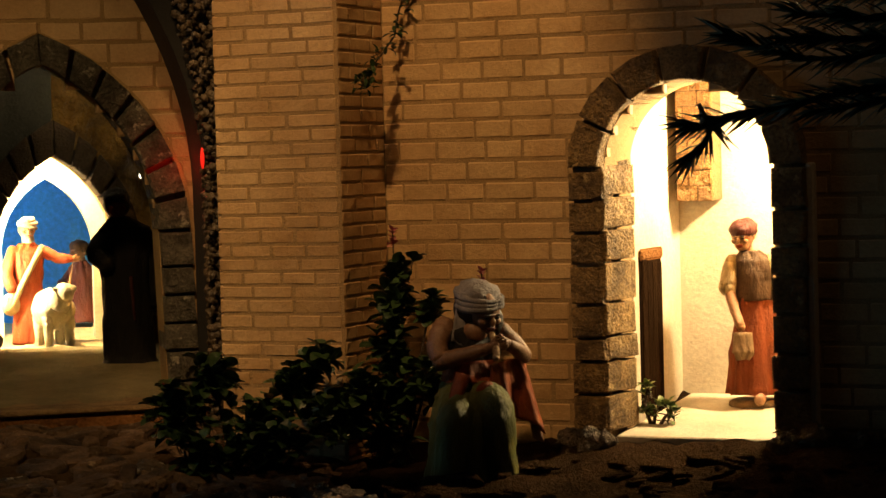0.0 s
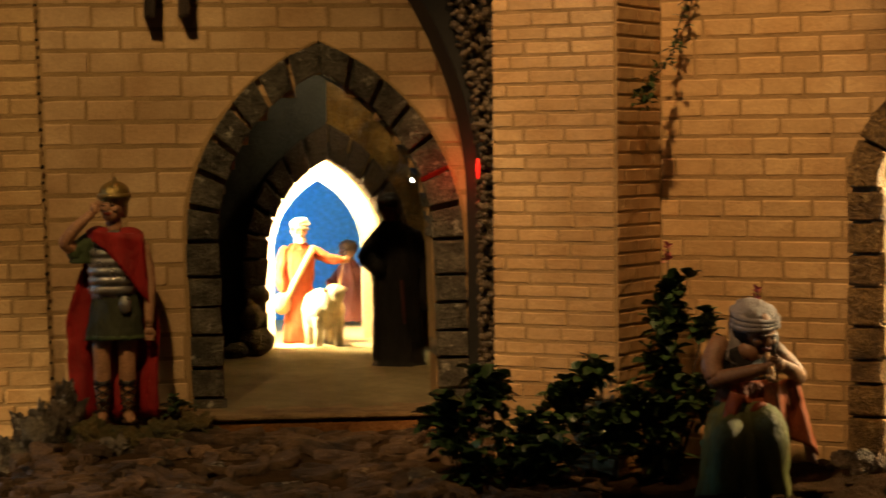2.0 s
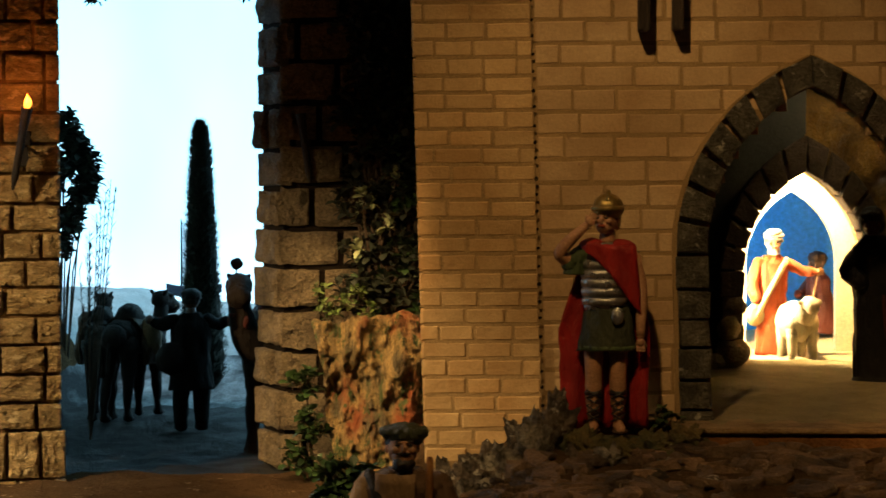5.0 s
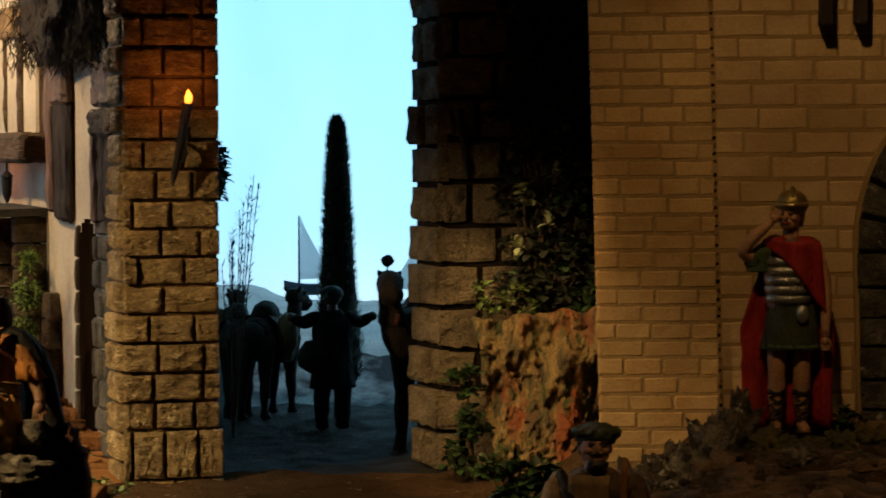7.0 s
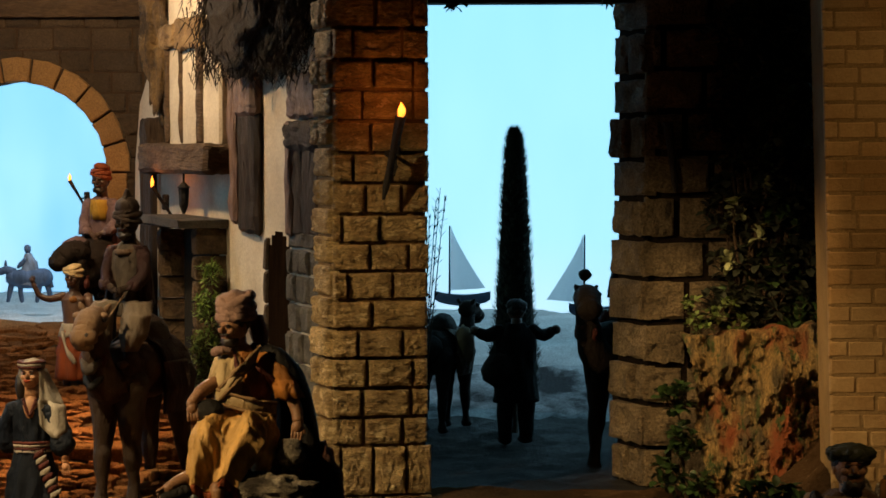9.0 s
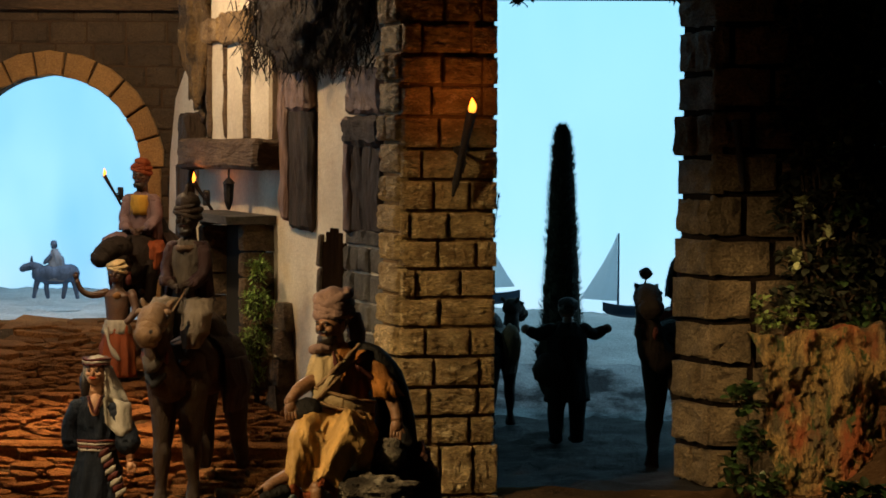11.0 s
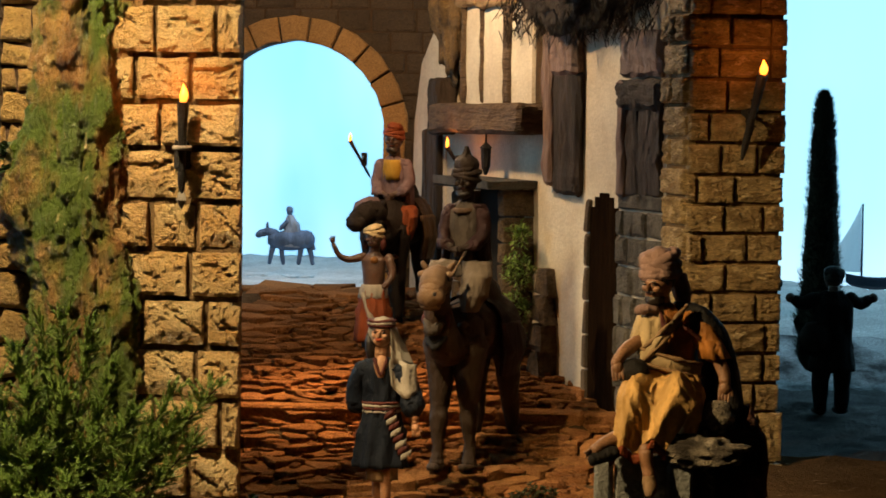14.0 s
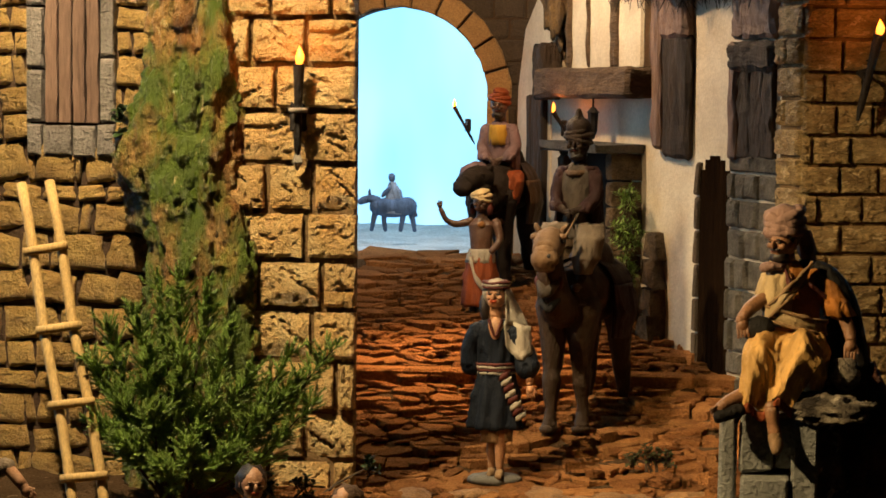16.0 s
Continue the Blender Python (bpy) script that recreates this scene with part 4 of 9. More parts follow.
M["dark_slab"] = material("dark_brown_grey_slabs", (0.17, 0.15, 0.12), 0.75, second=(0.08, 0.07, 0.055), grain=40, stain=40, mix=0.3, bump=0.8, dist=0.3, per_piece=0.15)
M["far_block"] = material("ochre_voussoir", (0.46, 0.26, 0.09), 0.8, second=(0.34, 0.19, 0.07), grain=50, stain=25, bump=0.4, dist=0.15, per_piece=0.12)
M["dark_block"] = material("dark_brown_block", (0.14, 0.095, 0.055), 0.85, second=(0.08, 0.055, 0.035), grain=45, stain=25, bump=0.5, dist=0.2, per_piece=0.2)

build_round_doorway()
build_door_room()
build_pointed_arch()
build_passage()


# ---- far arch, street house ----
def build_far_arch():
    e = base_empty("arch_far", "ochre voussoirs of the far round arch", "archway")
    round_ring(e, "voussoir", F_W3, A3_U, A3_SPRING, A3_R, A3_R + 2.9, 11, 3, -0.8, M["far_block"], gap=0.012)
    for side in (-1, 1):
        u0, u1 = A3_U + side * A3_R, A3_U + side * (A3_R + 2.6)
        stack(e, "stone", F_W3, min(u0, u1), max(u0, u1), 11, A3_SPRING, 4.0, 3, -0.7, M["far_block"], seed=25)
    rs = random.Random(4)
    u = A3_U - A3_R - 0.6
    while u < A3_U + A3_R:
        w = rs.uniform(3.5, 6.0)
        bm = bmesh.new()
        box(bm, u, u + w - 0.08, -5.6 + rs.uniform(-0.2, 0.2), 0.2, 10.6, 13.05 + rs.uniform(-0.15, 0.1), F_W3, 0.2)
        part("sill_stone", bm, M["flag"], e)
        u += w
    DB = [brick_mesh("dark_block", M["dark_block"], 0.04, 0.07, 0.03, s) for s in range(4)]
    w = base_empty("wall_far_blocks", "dark brown block facing of the far wall", "wall")
    r = A3_R + 2.0

    def h(z):
        if z > A3_SPRING + r:
            return None
        q = r if z < A3_SPRING else math.sqrt(max(0, r * r - (z - A3_SPRING) ** 2))
        return (A3_U - q, A3_U + q)
    lay_bricks(w, F_W3, 8, 60, 10, 52, 2.6, 4.6, 0.25, DB, gap=0.18, hole=h, seed=21)
    bm = bmesh.new()
    box(bm, 6, 60, -2.2, 3, 50.2, 52.2, F_W3, 0.3)
    part("ledge", bm, M["brown_wood"], w, "weathered ledge along the wall top")


def beam(parent, name, fm, u0, u1, y0, y1, z0, z1, mat, bevel=0.25, label=""):
    bm = bmesh.new()
    box(bm, u0, u1, y0, y1, z0, z1, fm, bevel)
    long_ones = [e for e in bm.edges if e.calc_length() > 0.8]
    bmesh.ops.subdivide_edges(bm, edges=long_ones, cuts=7, use_grid_fill=True)
    for v in bm.verts:
        p = v.co
        v.co += Vector((noise.noise(p * 0.7), noise.noise(p * 0.7 + Vector((9, 0, 0))), noise.noise(p * 0.7 + Vector((0, 7, 0))))) * 0.26 + Vector((noise.noise(p * 2.3), noise.noise(p * 2.3 + Vector((4, 0, 0))), noise.noise(p * 2.3 + Vector((0, 3, 0))))) * 0.16
    return part(name, bm, mat, parent, label)


def build_house():
    F = F_HOUSE
    e = thing("half_timbered_upper_floor", F @ Vector((20, -1, 36)), "white plaster upper floor with weathered vertical timbers on a beam", "upper floor")
    bm = bmesh.new()
    box(bm, 10.4, 31, -1.8, 0.1, 34.6, 52, F, 0.3)
    part("panel", bm, M["white_plaster"], e)
    for u, w in ((10.6, 0.5), (16.3, 0.28), (24.0, 0.95)):
        beam(e, "stud", F, u - w, u + w, -2.2, -1.5, 34.8, 46, M["brown_wood"])
    beam(e, "rail", F, 9, 15.5, -2.6, -1.5, 45.4, 48, M["pale_timber"])
    beam(e, "rail", F, 15.8, 26, -2.6, -1.5, 45.0, 48.4, M["pale_timber"])
    bm_ = beam(e, "bressummer", F, 3.4, 31.6, -3.6, 0.1, 31.8, 34.9, M["brown_wood"], 0.4, "heavy worn supporting beam")
    p = thing("timber_post", F @ Vector((35, -0.8, 26)), "dark weathered timber post set against the white wall", "post")
    beam(p, "shaft", F, 34.0, 40.4, -0.9, 0.2, 25.9, 38, M["dark_wood"], 0.4)
    beam(p, "shaft", F, 32.0, 34.0, -1.2, 0.0, 26.8, 42, M["grey_wood"], 0.3)
    beam(p, "head", F, 33.8, 40.2, -1.3, 0.2, 37.6, 42, M["grey_wood"], 0.5)
    q = thing("wooden_shutter", F @ Vector((52, -0.8, 27)), "dark carved wooden shutter above the door", "shutter")
    for k in range(3):
        beam(q, "board", F, 51.4 + 2.5 * k, 53.8 + 2.5 * k, -0.5, 0.2, 26.4, 34.4, M["dark_wood"], 0.15)
    beam(q, "frame", F, 50.0, 51.4, -0.9, 0.2, 26.2, 37, M["grey_wood"], 0.25)
    beam(q, "lintel", F, 50.0, 59.2, -1.1, 0.2, 34.2, 37.0, M["dark_wood"], 0.5)
    beam(q, "head", F, 50.4, 59.2, -0.9, 0.2, 37.2, 41.5, M["grey_wood"], 0.4)
    # door with a stone side
    d = thing("arched_plank_door", F @ Vector((45, 0, 6)), "dark arched plank door in a grey stone surround", "door")
    for k in range(6):
        bm = bmesh.new()
        u = 42.3 + k * 1.13
        top = 22.4 + 4.0 * math.sqrt(max(0.0, 1 - ((u + 0.55 - 45.7) / 3.7) ** 2))
        box(bm, u, u + 1.1, -0.12, 0.3, 5.5, top, F, 0.05)
        part("plank", bm, M["door_wood"], d)
    for k in range(6):
        block(d, "stone", [(41.4, 6 + 3.3 * k), (42.2, 6 + 3.3 * k), (42.2 + 0.1 * k, 9.1 + 3.3 * k), (41.4 + 0.12 * k, 9.1 + 3.3 * k)], 0.3, -0.4, F, M["dark_block"])
    g = base_empty("wall_door_side", "rough grey slab stones beside the plank door", "wall")
    lay_bricks(g, wall_frame(*(F @ Vector((49.2, 0, 0))).to_2d(), -64.6), 0, 11, 4, 26.6, 2.6, 4.0, 0.5, [brick_mesh("grey_slab", M["dark_slab"], 0.06, 0.08, 0.08, s) for s in range(5)], gap=0.25, seed=31, vary=0.35, tilt=0.06, name="stone")
    # thatch hanging over the corner
    bm = bmesh.new()
    rng = random.Random(8)
    for k in range(3600):
        c = F @ Vector((rng.uniform(26, 58), rng.gauss(-1.6, 1.2), 0))
        z = 41.5 + rng.random() ** 0.7 * 9 + 1.2 * noise.noise(c * 0.4)
        length, w = rng.uniform(0.8, 2.0), rng.uniform(0.05, 0.1)
        tip = Vector((c.x + rng.gauss(0, 0.7), c.y + rng.gauss(-0.3, 0.6), z - length))
        side = Vector((rng.uniform(-1, 1), rng.uniform(-1, 1), 0)).normalized() * w
        top = Vector((c.x, c.y, z))
        vs = [bm.verts.new(v) for v in (top - side, top + side, tip + side * 0.5, tip - side * 0.5, top + Vector((side.y, -side.x, 0)))]
        bm.faces.new(vs[:4])
        bm.faces.new((vs[0], vs[4], vs[3]))
    solo("thatch_eaves", bm, M["thatch"], "dark ragged thatch hanging over the house corner", "thatch", "stuff", base=tuple(F @ Vector((42, -2, 42))))
    bm = bmesh.new()
    bmesh.ops.create_icosphere(bm, subdivisions=4, radius=1)
    for v in bm.verts:
        v.co *= 1 + 0.35 * noise.fractal(v.co * 2.2, 0.9, 2.0, 5)
    bmesh.ops.transform(bm, matrix=Matrix.Translation(F @ Vector((42, -1.2, 47.5))) @ Matrix.Rotation(radians(-64.6), 4, "Z") @ Matrix.Diagonal((13.5, 3.0, 5.6, 1)), verts=bm.verts)
    solo("thatch_mass", bm, M["thatch"], "dark matted thatch over the house corner", "thatch", "stuff", smooth=True, base=tuple(F @ Vector((42, -1, 44))))
    # lean-to oven with a slate roof
    o = thing("stone_oven", F @ Vector((19, -3, 9)), "small stone lean-to with a slate roof against the house", "oven")
    bm = bmesh.new()
    prism(bm, [(11.0, 26.2), (28.0, 26.0), (28.2, 26.9), (10.8, 27.2)], 0, -5.5, 0.2, F, 0, 0.15)
    for v in bm.verts:
        v.co.z += 0.0
    part("slate_roof", bm, M["slate"], o)
    k = 0
    for u0, u1 in ((11.5, 13.5), (25.6, 27.4)):
        z = 8.0
        while z < 26:
            h = 2.3 + 0.5 * ((k * 7) % 3) / 2
            block(o, "stone", [(u0 + 0.2 * (k % 2), z), (u1, z), (u1 - 0.2 * (k % 3), min(z + h - 0.15, 26)), (u0, min(z + h - 0.15, 26))], 0, -3.4, F, M["stub_stone"], 0.2, 0.15)
            z += h
            k += 1
    # solid black box stands in for the shaded space under the roof
    bm = bmesh.new()
    box(bm, 14, 24.5, -1, 0.2, 8, 26, F)
    part("hollow", bm, M["black"], o)
    st = thing("stone_stub", F @ Vector((29.5, -1.5, 7)), "short rough stone buttress at the foot of the wall", "buttress")
    for j in range(4):
        block(st, "stone", [(31.2, 7.5 + 2.7 * j), (34.2, 7.5 + 2.7 * j), (34.0 - 0.15 * j, 10.1 + 2.7 * j), (31.4 + 0.1 * j, 10.1 + 2.7 * j)], 0.1, -2.2 + 0.25 * j, F, M["stub_stone"], 0.3, 0.25)
    # cork bark over the gable
    bm = bmesh.new()
    bmesh.ops.create_icosphere(bm, subdivisions=5, radius=1)
    for v in bm.verts:
        v.co *= 1 + 0.5 * noise.fractal(v.co * 2.0 + Vector((5, 2, 1)), 0.9, 2.1, 6)
    bmesh.ops.transform(bm, matrix=F @ Matrix.Translation((3.6, -0.6, 45.5)) @ Matrix.Rotation(radians(-22), 4, "Y") @ Matrix.Diagonal((4.6, 1.8, 9.5, 1)), verts=bm.verts)
    solo("cork_bark", bm, M["cork"], "rough golden-brown cork bark over the gable", "bark", smooth=True, base=tuple(F @ Vector((3.6, -0.6, 38))))
    # hanging lantern
    l = thing("wall_lantern", F @ Vector((19.8, -2.6, 27)), "small dark hanging lantern on the house wall", "lantern")
    fm = F @ Matrix.Translation((19.8, -2.6, 0))
    for nm, z0, z1, r0, r1 in (("hook", 30.8, 31.9, 0.12, 0.12), ("cap", 30.2, 30.8, 0.75, 0.2), ("body", 28.3, 30.2, 0.5, 0.6), ("foot", 27.4, 28.3, 0.15, 0.5)):
        bm = bmesh.new()
        bmesh.ops.create_cone(bm, segments=8, radius1=r0, radius2=r1, depth=z1 - z0, cap_ends=True, matrix=fm @ Matrix.Translation((0, 0, (z0 + z1) / 2)))
        part(nm, bm, M["iron"], l)
    bm = bmesh.new()
    box(bm, 19.6, 20.0, -2.7, 0.2, 31.7, 32.0, F)
    part("bracket", bm, M["iron"], l)
    # pale gable at the far end of the street and the cork edge above it
    bm = bmesh.new()
    prism(bm, [(-13, 8), (0, 8), (0, 42), (-4, 44), (-9, 40), (-11.5, 33)], 1.5, -0.2, 0.2, F)
    solo("wall_gable", bm, M["white_plaster"], "pale plaster gable at the end of the street", "wall", "structure")
    c = thing("plank_window", F @ Vector((-4, -0.8, 10)), "tall dark plank window in the gable", "window")
    for j in range(3):
        beam(c, "board", F, -6.5 + 1.9 * j, -4.7 + 1.9 * j, -0.9, -0.1, 11, 32, M["dark_wood"], 0.15)
    beam(c, "lintel", F, 0.2, 3.6, -2.6, 0, 31.6, 37.8, M["dark_wood"], 0.3)


build_far_arch()
build_house()

# ---- painted figurines: each one plain mesh ----
PAINT = {}


def paint(name, col, rough=0.5, metal=0.0, **kw):
    bare = "skin" in name or name in ("hair", "silver", "brass")
    if bare:
        PAINT[name] = material("paint_" + name, col, rough, metal, second=tuple(c * 0.72 for c in col), grain=60, stain=90, mix=0.3, bump=0.25, dist=0.04, grit=0.3, coat=kw.get("coat", 0.05))
    else:
        # cloth and hide: long soft folds and a dark uneven wash
        PAINT[name] = material("paint_" + name, col, rough, metal, second=tuple(c * 0.58 for c in col), grain=34, stain=85, mix=0.32, bump=0.32, dist=0.14, grit=0.25, coat=0.0, spec=0.22, stretch=(1.0, 1.0, 0.42))


for _n, _c, _r in (("skin", (0.46, 0.235, 0.12), 0.5), ("dark_skin", (0.10, 0.05, 0.03), 0.45), ("brown_skin", (0.30, 0.15, 0.075), 0.42), ("red", (0.36, 0.022, 0.018), 0.4),
                   ("green", (0.085, 0.115, 0.045), 0.45), ("dark_green", (0.06, 0.065, 0.035), 0.5), ("orange", (0.36, 0.065, 0.02), 0.45), ("blue", (0.006, 0.010, 0.019), 0.6),
                   ("white", (0.40, 0.35, 0.28), 0.6), ("cream", (0.62, 0.46, 0.24), 0.6), ("amber", (0.30, 0.13, 0.035), 0.5),
                   ("black", (0.012, 0.010, 0.009), 0.6), ("brown", (0.11, 0.06, 0.03), 0.55), ("tan", (0.32, 0.2, 0.1), 0.6), ("lilac", (0.34, 0.21, 0.17), 0.6),
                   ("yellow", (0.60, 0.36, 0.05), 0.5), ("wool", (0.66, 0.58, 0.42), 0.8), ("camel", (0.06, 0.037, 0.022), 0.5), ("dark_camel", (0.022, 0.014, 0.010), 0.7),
                   ("beige", (0.21, 0.155, 0.105), 0.6), ("cream_cloth", (0.78, 0.47, 0.16), 0.42), ("orange_cloth", (0.44, 0.17, 0.03), 0.5), ("sash", (0.46, 0.34, 0.18), 0.4), ("grey_camel", (0.07, 0.038, 0.02), 0.6), ("pale_camel", (0.21, 0.12, 0.06), 0.55), ("dark_red", (0.035, 0.011, 0.008), 0.6), ("umber", (0.04, 0.022, 0.012), 0.6), ("dun", (0.085, 0.062, 0.043), 0.6), ("haze_blue", (0.12, 0.18, 0.30), 0.7), ("maroon", (0.10, 0.025, 0.018), 0.5), ("grey", (0.16, 0.15, 0.13), 0.6), ("hair", (0.02, 0.012, 0.008), 0.5), ("pale_haze_blue", (0.28, 0.34, 0.44), 0.7)):
    paint(_n, _c, _r)
paint("silhouette_cloth", (0.008, 0.007, 0.006), 0.85)
paint("olive", (0.15, 0.155, 0.045), 0.5)
paint("rust", (0.30, 0.07, 0.02), 0.6)
# darkened copy of skin for the seated woman, her shade put into the paint
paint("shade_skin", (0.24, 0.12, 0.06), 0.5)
paint("grey_cloth", (0.26, 0.235, 0.235), 0.6)
paint("mauve", (0.25, 0.17, 0.19), 0.6)
paint("silver", (0.55, 0.54, 0.52), 0.32, 0.85)
paint("brass", (0.42, 0.30, 0.10), 0.35, 0.8)


class Fig:
    """Collects painted shapes into one mesh; local centimetres, facing -y, feet at z = 0."""

    def __init__(self):
        self.bm, self.keys = bmesh.new(), []

    def slot(self, key):
        if key not in self.keys:
            self.keys.append(key)
        return self.keys.index(key)

    def skin_over(self, loops, key, closed=True):
        k = self.slot(key)
        rows = [[self.bm.verts.new(p) for p in loop] for loop in loops]
        n = len(rows[0])
        for a, b in zip(rows, rows[1:]):
            for i in range(n if closed else n - 1):
                j = (i + 1) % n
                self.bm.faces.new((a[i], a[j], b[j], b[i])).material_index = k
        if closed:
            for r in (rows[0], rows[-1]):
                self.bm.faces.new(r).material_index = k

    def loft(self, rings, key, fold=0.0, n=9, seg=44, phase=0.0, sub=6):
        """A draped body through rings (x, y, z, rx, ry); folds deepen towards the last ring."""
        fine = []
        for a, b in zip(rings, rings[1:]):
            for s in range(sub):
                t = s / sub
                t2 = t * t * (3 - 2 * t) * 0.5 + t * 0.5
                fine.append([p + (q - p) * t2 for p, q in zip(a, b)])
        fine.append(list(rings[-1]))
        loops = []
        for i, (x, y, z, rx, ry) in enumerate(fine):
            w = i / (len(fine) - 1)
            loop = []
            for s in range(seg):
                a = 2 * math.pi * s / seg
                f = 1 + fold * (0.25 + 0.75 * w) * (math.sin(n * a + phase + 1.3 * w) + 0.5 * math.sin((n * 2 - 3) * a + phase * 2 - w))
                loop.append(Vector((x + rx * f * math.cos(a), y + ry * f * math.sin(a), z)))
            loops.append(loop)
        self.skin_over(loops, key)

    def tube(self, pts, key, seg=12, sub=4):
        """A limb through (x, y, z, r)."""
        fine = []
        for a, b in zip(pts, pts[1:]):
            for s in range(sub):
                fine.append([p + (q - p) * s / sub for p, q in zip(a, b)])
        fine.append(list(pts[-1]))
        if len(pts) > 2:
            for _ in range(2):
                fine = [fine[0]] + [[(a + 2 * b + c) / 4 for a, b, c in zip(*fine[i - 1:i + 2])] for i in range(1, len(fine) - 1)] + [fine[-1]]
        loops = []
        for i, (x, y, z, r) in enumerate(fine):
            p, q = fine[max(0, i - 1)], fine[min(len(fine) - 1, i + 1)]
            d = (Vector(q[:3]) - Vector(p[:3])).normalized()
            ax = d.cross(Vector((0.31, 0.9, 0.2))).normalized()
            ay = d.cross(ax)
            loops.append([Vector((x, y, z)) + (ax * math.cos(t) + ay * math.sin(t)) * r for t in [2 * math.pi * s / seg for s in range(seg)]])
        self.skin_over(loops, key)
        for c, r in ((fine[0][:3], fine[0][3]), (fine[-1][:3], fine[-1][3])):
            self.ball(c, (r, r, r), key)

    def ball(self, c, r, key, turn=(0, 0, 0), lumps=0.0, sub=2):
        k = self.slot(key)
        m = Matrix.Translation(c) @ Euler([radians(a) for a in turn]).to_matrix().to_4x4() @ Matrix.Diagonal((*r, 1))
        vs = bmesh.ops.create_icosphere(self.bm, subdivisions=sub, radius=1)["verts"]
        if lumps:
            for v in vs:
                v.co *= 1 + lumps * noise.noise(v.co * 3 + Vector(c))
        bmesh.ops.transform(self.bm, matrix=m, verts=vs)
        for f in {f for v in vs for f in v.link_faces}:
            f.material_index = k

    def sheet(self, rows, key, thick=0.12):
        """A cloth through rows of points, with a front and a back."""
        k = self.slot(key)
        grids = []
        for off in (0, thick):
            grids.append([[self.bm.verts.new(Vector(p) + Vector((0, off, 0))) for p in row] for row in rows])
        a, b = grids
        h, w = len(rows), len(rows[0])
        for g in grids:
            for j in range(h - 1):
                for i in range(w - 1):
                    self.bm.faces.new((g[j][i], g[j][i + 1], g[j + 1][i + 1], g[j + 1][i])).material_index = k
        rim = [(0, i) for i in range(w)] + [(j, w - 1) for j in range(1, h)] + [(h - 1, i) for i in range(w - 2, -1, -1)] + [(j, 0) for j in range(h - 2, 0, -1)]
        for p, q in zip(rim, rim[1:] + rim[:1]):
            self.bm.faces.new((a[p[0]][p[1]], a[q[0]][q[1]], b[q[0]][q[1]], b[p[0]][p[1]])).material_index = k

    def head(self, c, r, skin="skin", hair="hair", beard=None, turn=0.0, tilt=0.0, cap=None):
        """A head of radius r that looks towards -y, turned about z and tilted down by degrees."""
        m = Matrix.Translation(c) @ Matrix.Rotation(radians(turn), 4, "Z") @ Matrix.Rotation(radians(tilt), 4, "X")

        def at(x, y, z):
            return m @ (Vector((x, y, z)) * r)
        tr = (tilt, 0, turn)
        self.tube([(*at(0, 0.25, -0.6), r * 0.5), (*at(0, 0.35, -1.5), r * 0.55)], skin)
        self.ball(at(0, 0.05, 0.1), (r * 0.78, r * 0.92, r * 1.0), skin, tr, sub=3)
        self.ball(at(0, -0.28, -0.42), (r * 0.58, r * 0.58, r * 0.55), skin, tr, sub=3)
        self.ball(at(0, -0.92, -0.08), (r * 0.13, r * 0.22, r * 0.24), skin, tr)
        self.ball(at(0, -0.80, 0.2), (r * 0.5, r * 0.14, r * 0.1), skin, tr)
        self.tube([(*at(0, -0.88, 0.16), r * 0.07), (*at(0, -0.96, -0.08), r * 0.09), (*at(0, -1.0, -0.2), r * 0.11)], skin, 8, 2)
        for s in (-1, 1):
            self.ball(at(0.4 * s, -0.66, -0.16), (r * 0.24, r * 0.2, r * 0.2), skin, tr)
        for s in (-1, 1):
            self.ball(at(0.31 * s, -0.82, 0.07), (r * 0.14, r * 0.08, r * 0.06), hair, tr)
            self.ball(at(0.31 * s, -0.89, 0.24), (r * 0.2, r * 0.06, r * 0.035), hair, tr)
            self.ball(at(0.78 * s, 0.1, 0.0), (r * 0.1, r * 0.18, r * 0.26), skin, tr)
        self.ball(at(0, -0.86, -0.46), (r * 0.24, r * 0.09, r * 0.08), "orange" if skin == "skin" else "maroon", tr)
        if beard:
            self.ball(at(0, -0.40, -0.84), (r * 0.56, r * 0.48, r * 0.44), beard, tr, 0.35, 3)
            self.ball(at(0, -0.82, -0.36), (r * 0.38, r * 0.14, r * 0.1), beard, tr)
        self.ball(at(0, 0.22, 0.3), (r * 0.88, r * 0.92, r * 0.86), hair, tr, 0.12, 3)
        if cap:
            self.ball(at(0, 0.12, 0.52), (r * 0.98, r * 1.05, r * 0.72), cap, tr, 0.1, 3)

    def turban(self, c, r, key, rolls=4):
        for k in range(rolls):
            a = k * 0.9
            self.ball((c[0] + 0.12 * r * math.sin(a * 3), c[1], c[2] + r * (0.28 * k - 0.3)), (r * (1.05 - 0.06 * k * k * 0.5), r * (1.0 - 0.04 * k), r * 0.34), key, (8 * math.sin(a), 14 * math.cos(a * 2), 0), 0.06, 3)

    def veil(self, c, r, key, drop=2.6, wide=1.25, back=0.9):
        """A cloth over the head that falls on the shoulders."""
        loops = []
        for j in range(9):
            t = j / 8
            rr = r * (0.25 + 0.95 * math.sin(min(1.0, t * 2.2) * math.pi / 2)) * (1 + (wide - 1) * max(0, t - 0.45) * 1.8)
            z = c[2] + r * 1.15 - t * drop * r
            loop = []
            for i in range(19):
                a = math.radians(-58 + (296) * i / 18)
                f = 1 + 0.07 * math.sin(7 * a + 3 * t)
                loop.append((c[0] + rr * f * math.cos(a), c[1] + 0.12 * r + rr * f * math.sin(a) * back, z))
            loops.append(loop)
        self.sheet(loops, key, 0.08)

